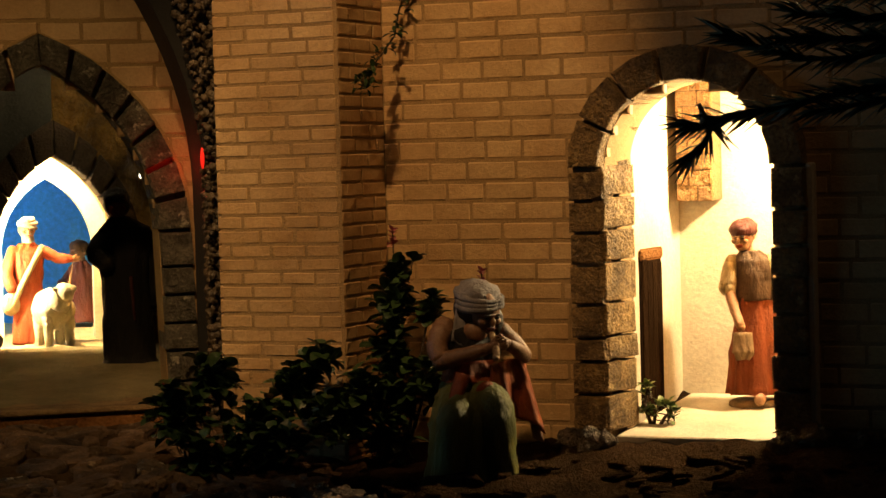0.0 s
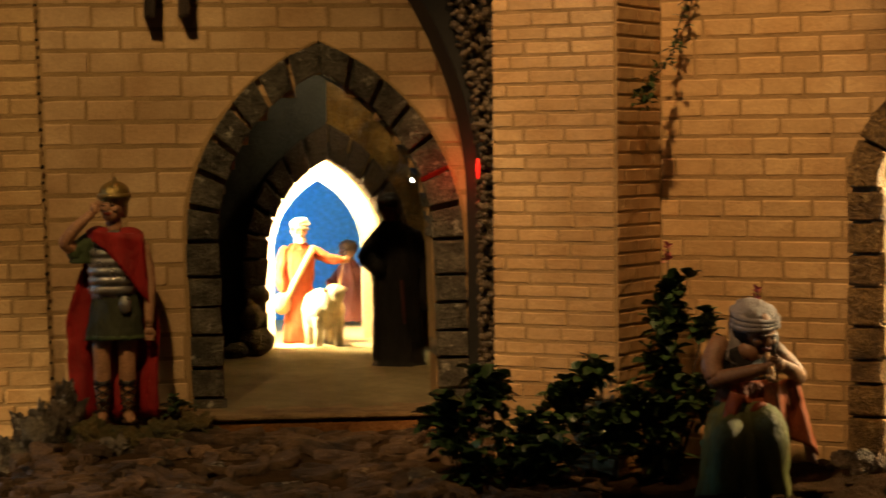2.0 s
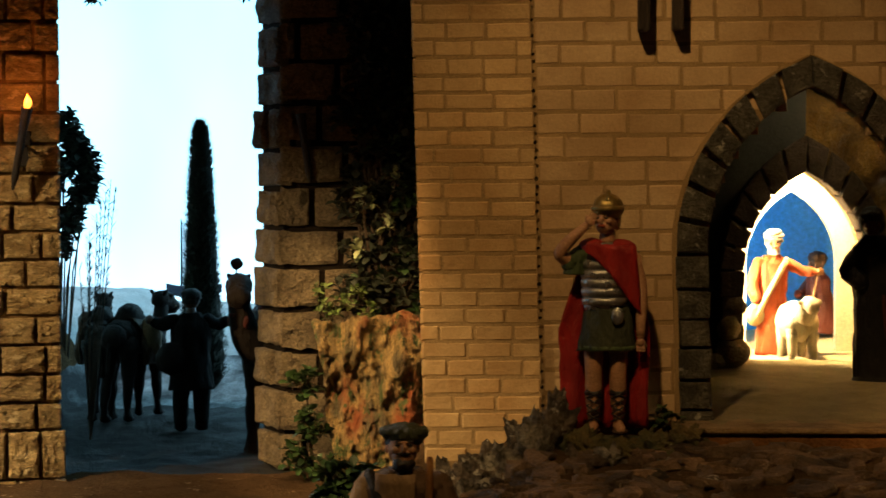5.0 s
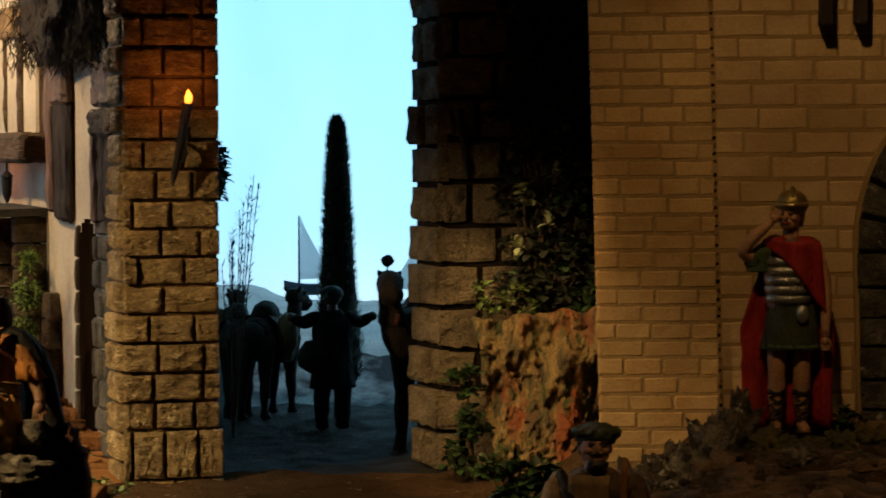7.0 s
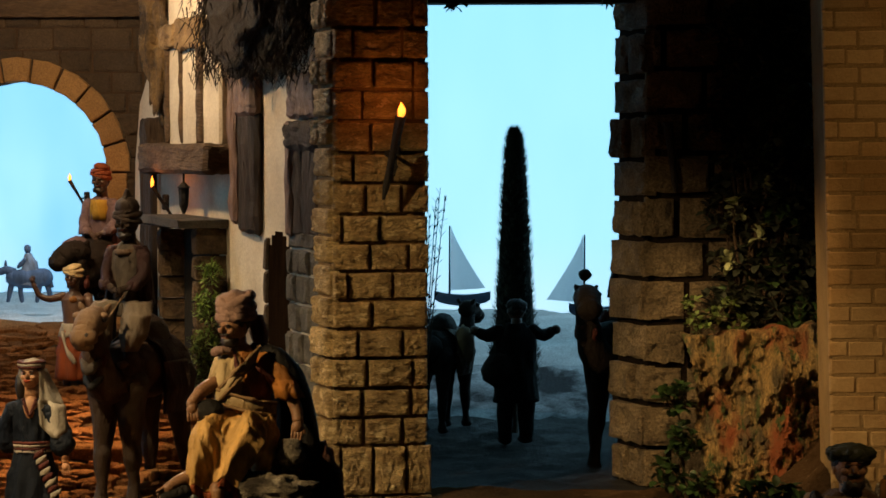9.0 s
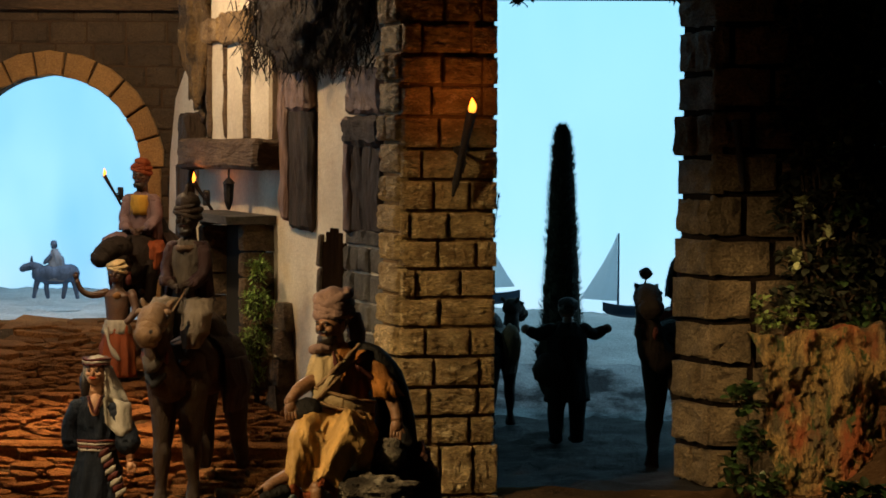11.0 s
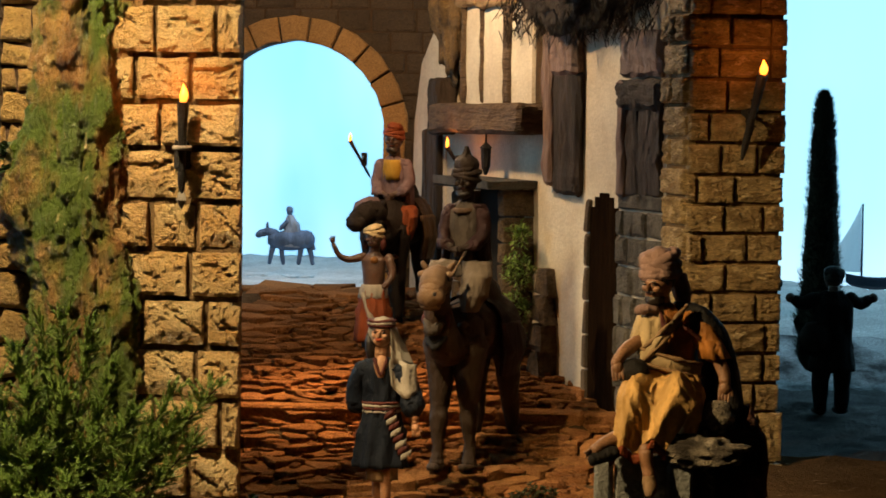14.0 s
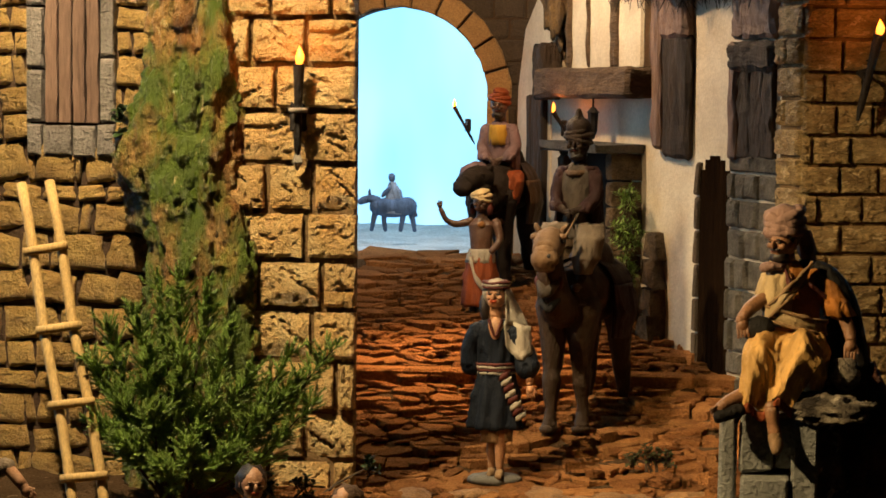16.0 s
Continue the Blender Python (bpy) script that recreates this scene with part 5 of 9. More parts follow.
    def hand(self, c, d, r, key="skin"):
        d = Vector(d).normalized()
        c = Vector(c)
        self.ball(c, (r, r * 0.8, r * 1.1), key)
        side = d.cross(Vector((0, 1, 0.2))).normalized()
        for k in range(4):
            p = c + side * (k - 1.5) * r * 0.5
            q = p + d * r * 1.9
            self.tube([(*p, r * 0.3), (*((p + q) / 2), r * 0.28), (*q, r * 0.2)], key, 6, 2)
        p = c + side * r * 0.8
        self.tube([(*p, r * 0.3), (*(p + side * r * 0.5 + d * r * 0.9), r * 0.22)], key, 6, 2)

    def base_disc(self, rx, ry, h, key="grey", at=(0, 0)):
        self.loft([(at[0], at[1], -0.05, rx, ry), (at[0], at[1], h * 0.6, rx * 0.98, ry * 0.98), (at[0], at[1], h, rx * 0.85, ry * 0.85)], key, 0.03, 5, 18, 0, 1)

    def done(self, name, label, at, turn=0.0, scale=1.0, category="figurine"):
        m = Matrix.Translation(at) @ Matrix.Rotation(radians(turn), 4, "Z") @ Matrix.Scale(scale, 4)
        bmesh.ops.transform(self.bm, matrix=m, verts=self.bm.verts)
        # drapery: long folds on cloth, faint unevenness on the rest
        bare = {i for i, k in enumerate(self.keys) if "skin" in k or k in ("hair", "silver", "brass")}
        self.bm.normal_update()
        for v in self.bm.verts:
            soft = not any(f.material_index in bare for f in v.link_faces)
            p = v.co
            if soft:
                n1 = noise.noise(Vector((p.x * 0.8 + 0.25 * p.z, p.y * 0.6, p.z * 0.14)))
                n2 = noise.noise(Vector((p.x * 1.3 - 0.3 * p.z, p.y * 1.3, p.z * 0.33 + 11)))
                d = 0.05 * n2 + 0.06 - 0.16 * max(0.0, 1 - abs(n1) / 0.13) - 0.07 * max(0.0, 1 - abs(n2) / 0.1)
            else:
                d = 0.05 * noise.noise(p * 1.9)
            v.co += v.normal * d * scale
        return solo(name, self.bm, [PAINT[k] for k in self.keys], label, category, smooth=True, base=at)


def soldier():
    f = Fig()
    # cape behind, falling from the shoulders
    rows = []
    for j in range(16):
        t = j / 15
        w0, w1 = -1.6 - 1.9 * min(1, t * 2.2), 2.2 + 1.3 * min(1, t * 2)
        if t > 0.85:
            w0 += 0.5 * (t - 0.85) / 0.15
        row = []
        for i in range(25):
            s = i / 24
            row.append((w0 + (w1 - w0) * s + 0.1 * math.sin(9 * t + s * 4), 1.3 - 1.1 * abs(2 * s - 1) ** 2.2 * (0.6 + 0.4 * t) + 0.3 * math.sin(s * 17 + 2 * t) * (0.3 + t), 14.8 - 14.6 * t))
        rows.append(row)
    f.sheet(rows, "red", 0.2)
    for x, s in ((-0.85, -1), (1.1, 1)):
        f.tube([(x, 0.1, 7.2, 0.86), (x - 0.02, 0.0, 4.4, 0.66), (x, 0.2, 3.0, 0.72), (x, 0.2, 0.9, 0.42)], "skin")
        f.tube([(x, 0.2, 0.45, 0.45), (x + 0.15 * s, -0.9, 0.3, 0.42), (x + 0.2 * s, -1.35, 0.22, 0.3)], "skin")
        f.ball((x + 0.1 * s, -0.5, 0.08), (0.6, 1.2, 0.12), "brown")
        for k in range(4):
            z = 0.8 + 0.62 * k
            for q in (-1, 1):
                f.tube([(x - 0.55 * q, -0.35, z, 0.07), (x, -0.68, z + 0.3, 0.07), (x + 0.55 * q, -0.3, z + 0.6, 0.07)], "hair", 5, 2)
        f.loft([(x, 0.2, 2.85, 0.7, 0.72), (x, 0.2, 3.05, 0.74, 0.76), (x, 0.2, 3.2, 0.7, 0.72)], "hair", sub=1)
    f.loft([(0.2, 0.1, 10.0, 1.75, 1.25), (0.25, 0.1, 8.4, 2.05, 1.5), (0.3, 0.1, 6.6, 2.25, 1.65)], "dark_green", 0.05, 16)
    f.loft([(0.3, 0.1, 6.75, 2.27, 1.67), (0.3, 0.1, 6.4, 2.32, 1.7)], "green", 0.05, 16, sub=1)
    f.loft([(0.1, 0.1, 9.6, 1.72, 1.25), (0.05, 0.0, 11.4, 1.8, 1.32), (0.0, 0.0, 13.2, 1.95, 1.35), (0.0, 0.1, 14.4, 1.7, 1.1), (0, 0.15, 14.9, 0.8, 0.7)], "silver")
    for k in range(5):
        z = 10.0 + 0.72 * k
        f.loft([(0.05, -0.02, z, 1.84 + 0.03 * k, 1.36), (0.05, -0.02, z + 0.5, 1.9 + 0.03 * k, 1.42), (0.05, -0.02, z + 0.62, 1.8, 1.3)], "silver", sub=1)
    f.ball((0.95, -1.45, 9.2), (0.5, 0.25, 0.75), "silver")
    # red cloth across the chest
    rows = []
    for j in range(9):
        t = j / 8
        rows.append([(-1.5 + 3.9 * s + 0.5 * t * s, -1.45 - 0.15 * math.sin(s * 3.1) + 1.5 * max(0, s - 0.55) ** 1.2, 14.9 - 0.25 * s - t * (0.7 + 4.9 * s ** 1.3)) for s in [i / 14 for i in range(15)]])
    f.sheet(rows, "red", 0.14)
    f.ball((-1.0, 0.0, 14.5), (1.1, 0.95, 0.75), "red")
    f.ball((1.4, 0.1, 14.4), (1.1, 1.0, 0.8), "red")
    f.tube([(-1.8, 0, 14.0, 0.8), (-2.7, -0.3, 13.3, 0.75)], "green")
    f.loft([(-2.3, -0.2, 12.4, 0.95, 0.8), (-2.2, -0.1, 13.6, 0.85, 0.75)], "green", 0.08, 8)
    f.tube([(-2.6, -0.3, 13.4, 0.58), (-3.6, -0.9, 13.9, 0.52), (-3.3, -1.2, 14.6, 0.5), (-1.6, -1.5, 16.2, 0.34)], "skin")
    f.hand((-1.25, -1.5, 16.6), (0.5, 0.1, 0.8), 0.36)
    f.tube([(2.3, 0.2, 13.6, 0.6), (2.9, 0.0, 11.3, 0.52), (2.85, -0.5, 9.4, 0.42), (2.8, -0.7, 7.6, 0.34)], "skin")
    f.hand((2.8, -0.75, 7.1), (0, -0.2, -1), 0.36)
    f.head((0.1, 0.0, 16.7), 1.2, turn=-22, tilt=-5)
    f.ball((0.25, 0.15, 17.6), (1.22, 1.35, 1.2), "brass", (0, 0, -20), sub=3)
    f.loft([(0.2, 0.0, 17.4, 1.3, 1.45), (0.2, 0.0, 17.65, 1.34, 1.5), (0.2, 0.0, 17.8, 1.2, 1.3)], "brass", sub=1)
    f.ball((0.95, 0.5, 16.7), (0.35, 0.5, 0.9), "brass")
    f.tube([(0.2, -0.9, 18.3, 0.16), (0.3, 0.1, 19.0, 0.2), (0.4, 1.2, 18.4, 0.16)], "brass", 8)
    return f.done("soldier_statue", "painted soldier figurine in a red cape shading his eyes", (28.4, 175.6, 11.3))


def street_woman():
    f = Fig()
    f.base_disc(2.2, 1.7, 0.55)
    for x, y in ((0.45, -0.6), (-0.25, 0.4)):
        f.tube([(x, y, 4.4, 0.55), (x, y, 2.4, 0.42), (x, y + 0.1, 0.9, 0.28)], "skin")
        f.tube([(x, y + 0.1, 0.85, 0.32), (x, y - 0.9, 0.68, 0.3)], "tan")
        f.ball((x, y - 0.4, 0.6), (0.42, 0.85, 0.1), "brown")
    f.loft([(0.1, 0, 5.6, 1.5, 1.2), (0.1, 0, 3.3, 1.25, 1.0)], "tan", 0.08, 7)
    f.loft([(0, 0.1, 13.2, 1.0, 0.8), (0, 0, 12.4, 1.75, 1.1), (0.05, 0, 10.6, 1.5, 1.1), (0.05, 0, 9.3, 1.4, 1.1), (0, 0, 7.0, 1.9, 1.4), (-0.1, 0, 4.4, 2.2, 1.6)], "blue", 0.1, 9)
    for k in range(4):
        f.loft([(0.05, 0, 9.75 - 0.24 * k, 1.5, 1.2), (0.05, 0, 9.63 - 0.24 * k, 1.58, 1.28), (0.05, 0, 9.53 - 0.24 * k, 1.5, 1.2)], "white" if k % 2 else "maroon", 0.02, 20, sub=1)
    # striped end of the sash, falling slantwise
    for k in range(8):
        c = (0.7 + 0.2 * k, -1.35 - 0.02 * k, 9.0 - 0.46 * k)
        f.sheet([[(c[0] + 0.85 * (s - 0.5), c[1] + 0.35 * abs(s - 0.5), c[2] + 0.45 * s - 0.47 * t - 0.25) for s in [i / 4 for i in range(5)]] for t in (0, 0.5, 1)], "white" if k % 2 else "maroon", 0.14)
    f.ball((0, -0.72, 12.4), (0.7, 0.42, 1.1), "skin")
    f.tube([(-0.5, -1.0, 13.2, 0.08), (0, -1.25, 11.7, 0.1), (0.5, -1.0, 13.2, 0.08)], "maroon", 6)
    f.tube([(-1.5, 0, 12.3, 0.72), (-2.1, 0.3, 10.9, 0.7), (-2.0, 0.4, 9.4, 0.8)], "blue")
    f.tube([(1.5, 0, 12.3, 0.75), (2.3, 0, 10.6, 0.85), (2.6, -0.4, 9.4, 1.0)], "blue")
    f.tube([(2.65, -0.4, 9.5, 0.36), (2.8, -0.7, 8.2, 0.3)], "skin")
    f.hand((2.85, -0.75, 7.7), (0.1, -0.1, -1), 0.34)
    f.head((0, -0.1, 15.1), 1.08, turn=-10, tilt=-10)
    f.ball((0.02, 0.35, 15.3), (1.14, 1.05, 1.2), "white", sub=3)
    f.ball((-0.95, 0.2, 14.0), (0.42, 0.6, 1.3), "hair", (0, -6, 0))
    for k in range(3):
        f.loft([(0, 0.1, 15.75 + 0.2 * k, 1.12, 1.18), (0, 0.1, 15.85 + 0.2 * k, 1.16, 1.22), (0, 0.1, 15.95 + 0.2 * k, 1.06, 1.12)], "white" if k % 2 else "maroon", 0.02, 9, sub=1)
    # veil down one side, spread over her left shoulder
    f.sheet([[(0.75 + 0.35 * s + t * (0.1 + 1.5 * s), -0.75 + 1.3 * s - 0.35 * t + 0.12 * math.sin(9 * s), 15.7 - 2.7 * t - 0.5 * t * s) for s in [i / 8 for i in range(9)]] for t in [j / 8 for j in range(9)]], "white", 0.14)
    f.sheet([[(0.7 + 2.1 * s + 0.2 * t, -1.0 + 0.3 * math.sin(7 * s) + 0.5 * s - 0.25 * t, 13.2 - 0.5 * s - t * (2.0 + 0.9 * math.sin(3 * s))) for s in [i / 10 for i in range(11)]] for t in [j / 6 for j in range(7)]], "white", 0.16)
    return f.done("shepherdess_statue", "painted girl figurine in a dark blue dress and pale veil", (-52.8, 190.4, -0.7), 4, 1.04)


def camel(f, key, cloth, face=None, gaze=0.0, shank=None, muzzle=1.3, low=0.0):
    """A standing camel that faces -y."""
    face = face or key
    f.loft([(0, -3.6, 11.2, 1.2, 1.0), (0, -3.2, 11.6, 2.2, 1.9), (0, -1.5, 12.0, 2.7, 2.6)], key)
    f.tube([(0, -2.0, 12.2, 2.6), (0, 1.5, 12.4, 3.0), (0, 5.0, 12.4, 2.9), (0, 7.6, 12.4, 2.1)], key, 18)
    f.ball((0, 3.0, 14.6), (2.0, 3.0, 2.6), key, sub=3)
    f.tube([(0, -2.6, 12.0, 2.1), (0.0, -4.6, 11.0, 1.75), (-0.1, -6.0, 12.6 - low * 0.5, 1.4), (-0.2, -6.6, 15.0 - low, 1.15), (-0.2, -6.9, 16.4 - low, 1.0)], key, 14)
    def g(x, y, z):
        """A point of the head, turned about the top of the neck."""
        v = Matrix.Rotation(radians(gaze), 3, "Z") @ (Vector((x, y, z - 16.6)) * muzzle)
        return (v.x - 0.2, v.y - 6.6, v.z + 16.8 - low)
    f.tube([(*g(0, 0.2, 16.9), 1.3), (*g(-0.05, -1.2, 16.9), 1.25), (*g(-0.1, -2.5, 16.2), 1.05)], face, 14)
    f.ball(g(-0.1, -2.75, 15.95), (1.2, 0.9, 0.95), face, (0, 0, gaze), sub=3)
    f.ball(g(-0.1, -2.6, 15.4), (0.9, 0.75, 0.5), face, (0, 0, gaze))
    for s in (-1, 1):
        f.ball(g(0.85 * s, 0.4, 17.7), (0.26, 0.3, 0.6), face, (0, 30 * s, gaze))
        f.ball(g(0.88 * s, -0.95, 17.3), (0.42, 0.5, 0.28), face, (0, 0, gaze))
        f.ball(g(0.95 * s, -1.05, 17.05), (0.24, 0.3, 0.26), "hair", (0, 0, gaze))
        f.ball(g(-0.1 + 0.3 * s, -3.25, 16.15), (0.16, 0.14, 0.22), "hair", (0, 25 * s, gaze))
    f.tube([(*g(-0.85, -2.2, 16.0), 0.1), (*g(-0.1, -2.4, 16.85), 0.1), (*g(0.75, -2.2, 16.0), 0.1), (*g(0.9, 0, 16.6), 0.1)], "tan", 6)
    f.loft([(-0.15, -6.4, 14.6 - low, 1.2, 1.15), (-0.15, -6.3, 14.2 - low, 1.24, 1.2)], "maroon", 0.06, 12, sub=1)
    for s in (-1, 1):
        f.ball((-0.15 + 1.0 * s, -6.9, 13.7 - low), (0.3, 0.3, 0.6), "maroon")
    for x, y0, y1 in ((-1.3, -2.6, -3.4), (1.2, -2.4, -2.0), (-1.5, 6.4, 6.6), (1.5, 6.6, 8.2)):
        f.tube([(x, y0, 11.2, 1.7), (x, y0 - 0.1, 8.4, 1.2), (x, y0 * 0.6 + y1 * 0.4, 5.6, 0.78), (x, y0 * 0.4 + y1 * 0.6, 4.7, 0.84), (x, y1 + 0.1, 2.4, 0.5), (x, y1, 1.3, 0.5), (x, y1 - 0.1, 0.6, 0.7)], shank or key)
        f.ball((x, y1 - 0.35, 0.4), (0.8, 1.0, 0.42), shank or key)
    f.tube([(0, 9.0, 12.0, 0.4), (0, 9.8, 9.5, 0.25), (0, 9.9, 7.0, 0.35)], key)
    # saddle cloth
    f.sheet([[(3.3 * math.sin(a), y, 12.3 + 3.2 * math.cos(a) - (2.2 if abs(a) > 1.5 else 0)) for a in [-1.8 + 3.6 * i / 14 for i in range(15)]] for y in [0.4 + 0.8 * j for j in range(7)]], cloth, 0.1)
    for s in (-1, 1):
        f.loft([(3.2 * s, 2.5, 13.0, 0.6, 2.4), (3.5 * s, 2.5, 10.5, 0.75, 2.5), (3.2 * s, 2.5, 8.2, 0.5, 2.2)], cloth, 0.06, 8)


def rider(f, robe, over, skin, z=15.0, y=1.5, hat="tan", hat_kind="pointed", bib=None, legs=None):
    for s in (-1, 1):
        # wide trousers gathered below the knee
        f.loft([(0.7 * s, y + 0.4, z + 1.1, 1.3, 1.3), (1.5 * s, y - 0.9, z + 0.9, 1.35, 1.35), (1.95 * s, y - 1.9, z - 0.2, 1.35, 1.35), (1.75 * s, y - 2.3, z - 2.0, 1.25, 1.25), (1.4 * s, y - 2.4, z - 3.4, 0.7, 0.75)], legs or robe, 0.05, 7, 36)
        f.tube([(1.35 * s, y - 2.4, z - 3.2, 0.55), (1.3 * s, y - 2.6, z - 4.2, 0.45)], skin)
        f.ball((1.25 * s, y - 3.1, z - 4.5), (0.45, 1.0, 0.36), "brown")
    f.loft([(0, y, z - 0.4, 1.7, 1.5), (0, y, z + 1.8, 1.25, 1.1), (0, y, z + 4.2, 1.5, 1.15), (0, y, z + 5.5, 1.45, 1.0), (0, y, z + 6.3, 0.6, 0.55)], robe, 0.05, 9)
    for s in (-1, 1):
        # open coat over shoulder and arm
        f.loft([(1.05 * s, y + 0.15, z + 6.0, 0.65, 0.8), (1.5 * s, y + 0.3, z + 4.2, 0.62, 0.95), (1.7 * s, y + 0.5, z + 0.6, 0.6, 1.25)], over, 0.08, 7)
        f.tube([(1.5 * s, y, z + 5.3, 0.68), (1.95 * s, y - 0.3, z + 3.4, 0.62), (1.35 * s, y - 1.3, z + 2.5, 0.58)], over)
        f.loft([(1.5 * s, y - 1.1, z + 2.9, 0.7, 0.62), (1.2 * s, y - 1.5, z + 2.1, 0.78, 0.66)], over, 0.08, 7, sub=2)
        f.tube([(1.2 * s, y - 1.5, z + 2.4, 0.32), (0.35 * s, y - 1.9, z + 2.1, 0.27)], skin)
        f.hand((0.3 * s, y - 2.0, z + 2.0), (-0.5 * s, -0.5, -0.4), 0.3, skin)
    f.loft([(0, y - 0.1, z + 5.7, 1.15, 1.0), (0, y - 0.15, z + 5.45, 1.25, 1.1), (0, y - 0.1, z + 5.2, 1.15, 1.0)], "brown", 0.04, 14, sub=1)
    if bib:
        f.loft([(0, y - 0.55, z + 5.9, 0.95, 0.75), (0, y - 0.6, z + 5.0, 1.1, 0.85), (0, y - 0.6, z + 3.7, 1.05, 0.8)], bib, 0.02, 9, sub=2)
    f.head((0, y - 0.1, z + 8.0), 1.2, skin, beard="hair")
    if hat_kind == "helmet":
        f.turban((0, y, z + 8.8), 1.3, hat, 3)
        f.ball((0, y, z + 9.5), (1.1, 1.1, 0.9), hat, sub=3)
        f.loft([(0, y, z + 10.0, 0.7, 0.7), (0, y, z + 10.5, 0.32, 0.32), (0, y, z + 11.1, 0.1, 0.1)], hat)
    elif hat_kind == "pointed":
        f.turban((0, y, z + 8.9), 1.25, hat, 3)
        f.loft([(0, y, z + 9.3, 1.0, 1.0), (0, y, z + 10.2, 0.7, 0.7), (0, y, z + 10.7, 0.25, 0.25), (0, y, z + 11.2, 0.12, 0.12)], hat)
    else:
        f.turban((0, y, z + 8.9), 1.2, hat, 4)


def king_one():
    f = Fig()
    camel(f, "grey_camel", "dark_red", "pale_camel", 16, "camel")
    rider(f, "dun", "dark_red", "umber", 17.6, -0.6, "umber", "helmet", legs="beige")
    f.tube([(0.6, -2.3, 19.4, 0.08), (0.5, -5.0, 17.4, 0.07), (0.3, -7.6, 16.6, 0.07)], "tan", 6)
    f.tube([(-0.9, -7.2, 13.6, 0.3), (-0.15, -7.8, 12.6, 0.55), (0.6, -7.2, 13.6, 0.3)], "dun", 10)
    f.tube([(-0.9, -6.8, 12.2, 0.25), (-0.1, -7.6, 11.2, 0.4), (0.7, -6.8, 12.2, 0.25)], "black", 8)
    return f.done("king_on_camel_statue", "dark painted bearded king figurine riding a brown camel", (-47.0, 204.0, 2.0), -16)


def king_two():
    f = Fig()
    camel(f, "dark_camel", "brown", gaze=-30, muzzle=1.0, low=3.6)
    rider(f, "mauve", "mauve", "dark_skin", 13.2, 0.0, "rust", "turban", "yellow", "rust")
    f.ball((-2.2, -2.0, 13.2), (1.7, 1.6, 2.0), "mauve", lumps=0.2)
    f.ball((1.6, -2.2, 12.4), (1.3, 1.3, 1.7), "rust", lumps=0.2)
    return f.done("dark_king_on_camel_statue", "painted king figurine in a lilac robe on a dark camel", (-59.8, 250.0, 9.6), -8)


def servant():
    f = Fig()
    for x in (-0.8, 0.8):
        f.tube([(x, 0, 5.0, 0.75), (x, 0, 2.6, 0.5), (x, 0.1, 0.6, 0.36)], "dark_skin")
        f.tube([(x, 0, 0.4, 0.36), (x, -0.9, 0.25, 0.3)], "dark_skin")
    f.loft([(0, 0, 7.6, 1.4, 1.05), (0, 0, 5.4, 1.75, 1.3), (0, 0, 2.0, 1.9, 1.4)], "rust", 0.12, 8)
    f.loft([(0, 0, 8.0, 1.3, 1.0), (0, 0, 7.4, 1.5, 1.15), (0, 0, 6.6, 1.55, 1.2)], "white", 0.08, 14, sub=2)
    f.tube([(-0.9, -1.1, 7.0, 0.2), (-0.3, -1.5, 5.2, 0.22), (0.6, -1.5, 4.0, 0.2)], "white", 8)
    f.loft([(0, 0, 7.6, 1.05, 0.8), (0, 0, 9.2, 1.2, 0.9), (0, 0, 10.6, 1.4, 0.85), (0, 0, 11.4, 0.5, 0.5)], "dark_skin")
    f.ball((0.2, -0.75, 10.6), (0.4, 0.2, 0.35), "amber")
    f.tube([(-1.2, 0, 10.9, 0.45), (-2.6, -0.3, 10.5, 0.36), (-3.7, -0.4, 10.9, 0.3), (-4.3, -0.4, 12.1, 0.24)], "dark_skin")
    f.hand((-4.4, -0.4, 12.5), (0.1, 0, 1), 0.26, "dark_skin")
    f.tube([(1.6, 0, 10.8, 0.5), (2.2, -0.2, 9.0, 0.42), (1.4, -1.0, 7.9, 0.33)], "dark_skin")
    f.head((0, -0.1, 12.9), 1.05, "dark_skin")
    f.turban((0, 0, 13.6), 1.1, "cream", 3)
    return f.done("servant_statue", "painted bare-chested servant figurine raising one arm", (-60.2, 238.0, 7.8), -6)


def monk():
    f = Fig()
    f.loft([(0, 0, 0.0, 2.9, 2.0), (0.1, 0, 0.9, 2.3, 1.6), (0, 0, 4, 2.2, 1.6), (0, 0, 8, 2.1, 1.5), (-0.2, 0, 11, 2.6, 1.6), (-0.1, 0, 12.6, 2.2, 1.4), (-0.5, 0, 13.6, 0.8, 0.8)], "black", 0.06, 9)
    f.tube([(-1.6, 0, 11.8, 1.0), (-2.9, -0.5, 10.4, 0.95), (-2.0, -1.5, 9.6, 0.8)], "black")
    f.tube([(1.5, 0, 11.8, 1.0), (2.6, 0, 9.2, 0.95), (2.5, -0.2, 6.0, 0.8)], "black")
    f.tube([(0.2, -1.7, 8.2, 0.12), (0.4, -1.75, 4.5, 0.12)], "maroon", 6)
    f.head((-0.7, -0.1, 14.6), 1.1, "maroon", cap="black")
    f.ball((-0.6, 0.25, 14.9), (1.2, 1.1, 1.35), "black", sub=3)
    return f.done("monk_statue", "dark hooded robed figurine standing in the passage", (53.9, 202.0, 12.2))


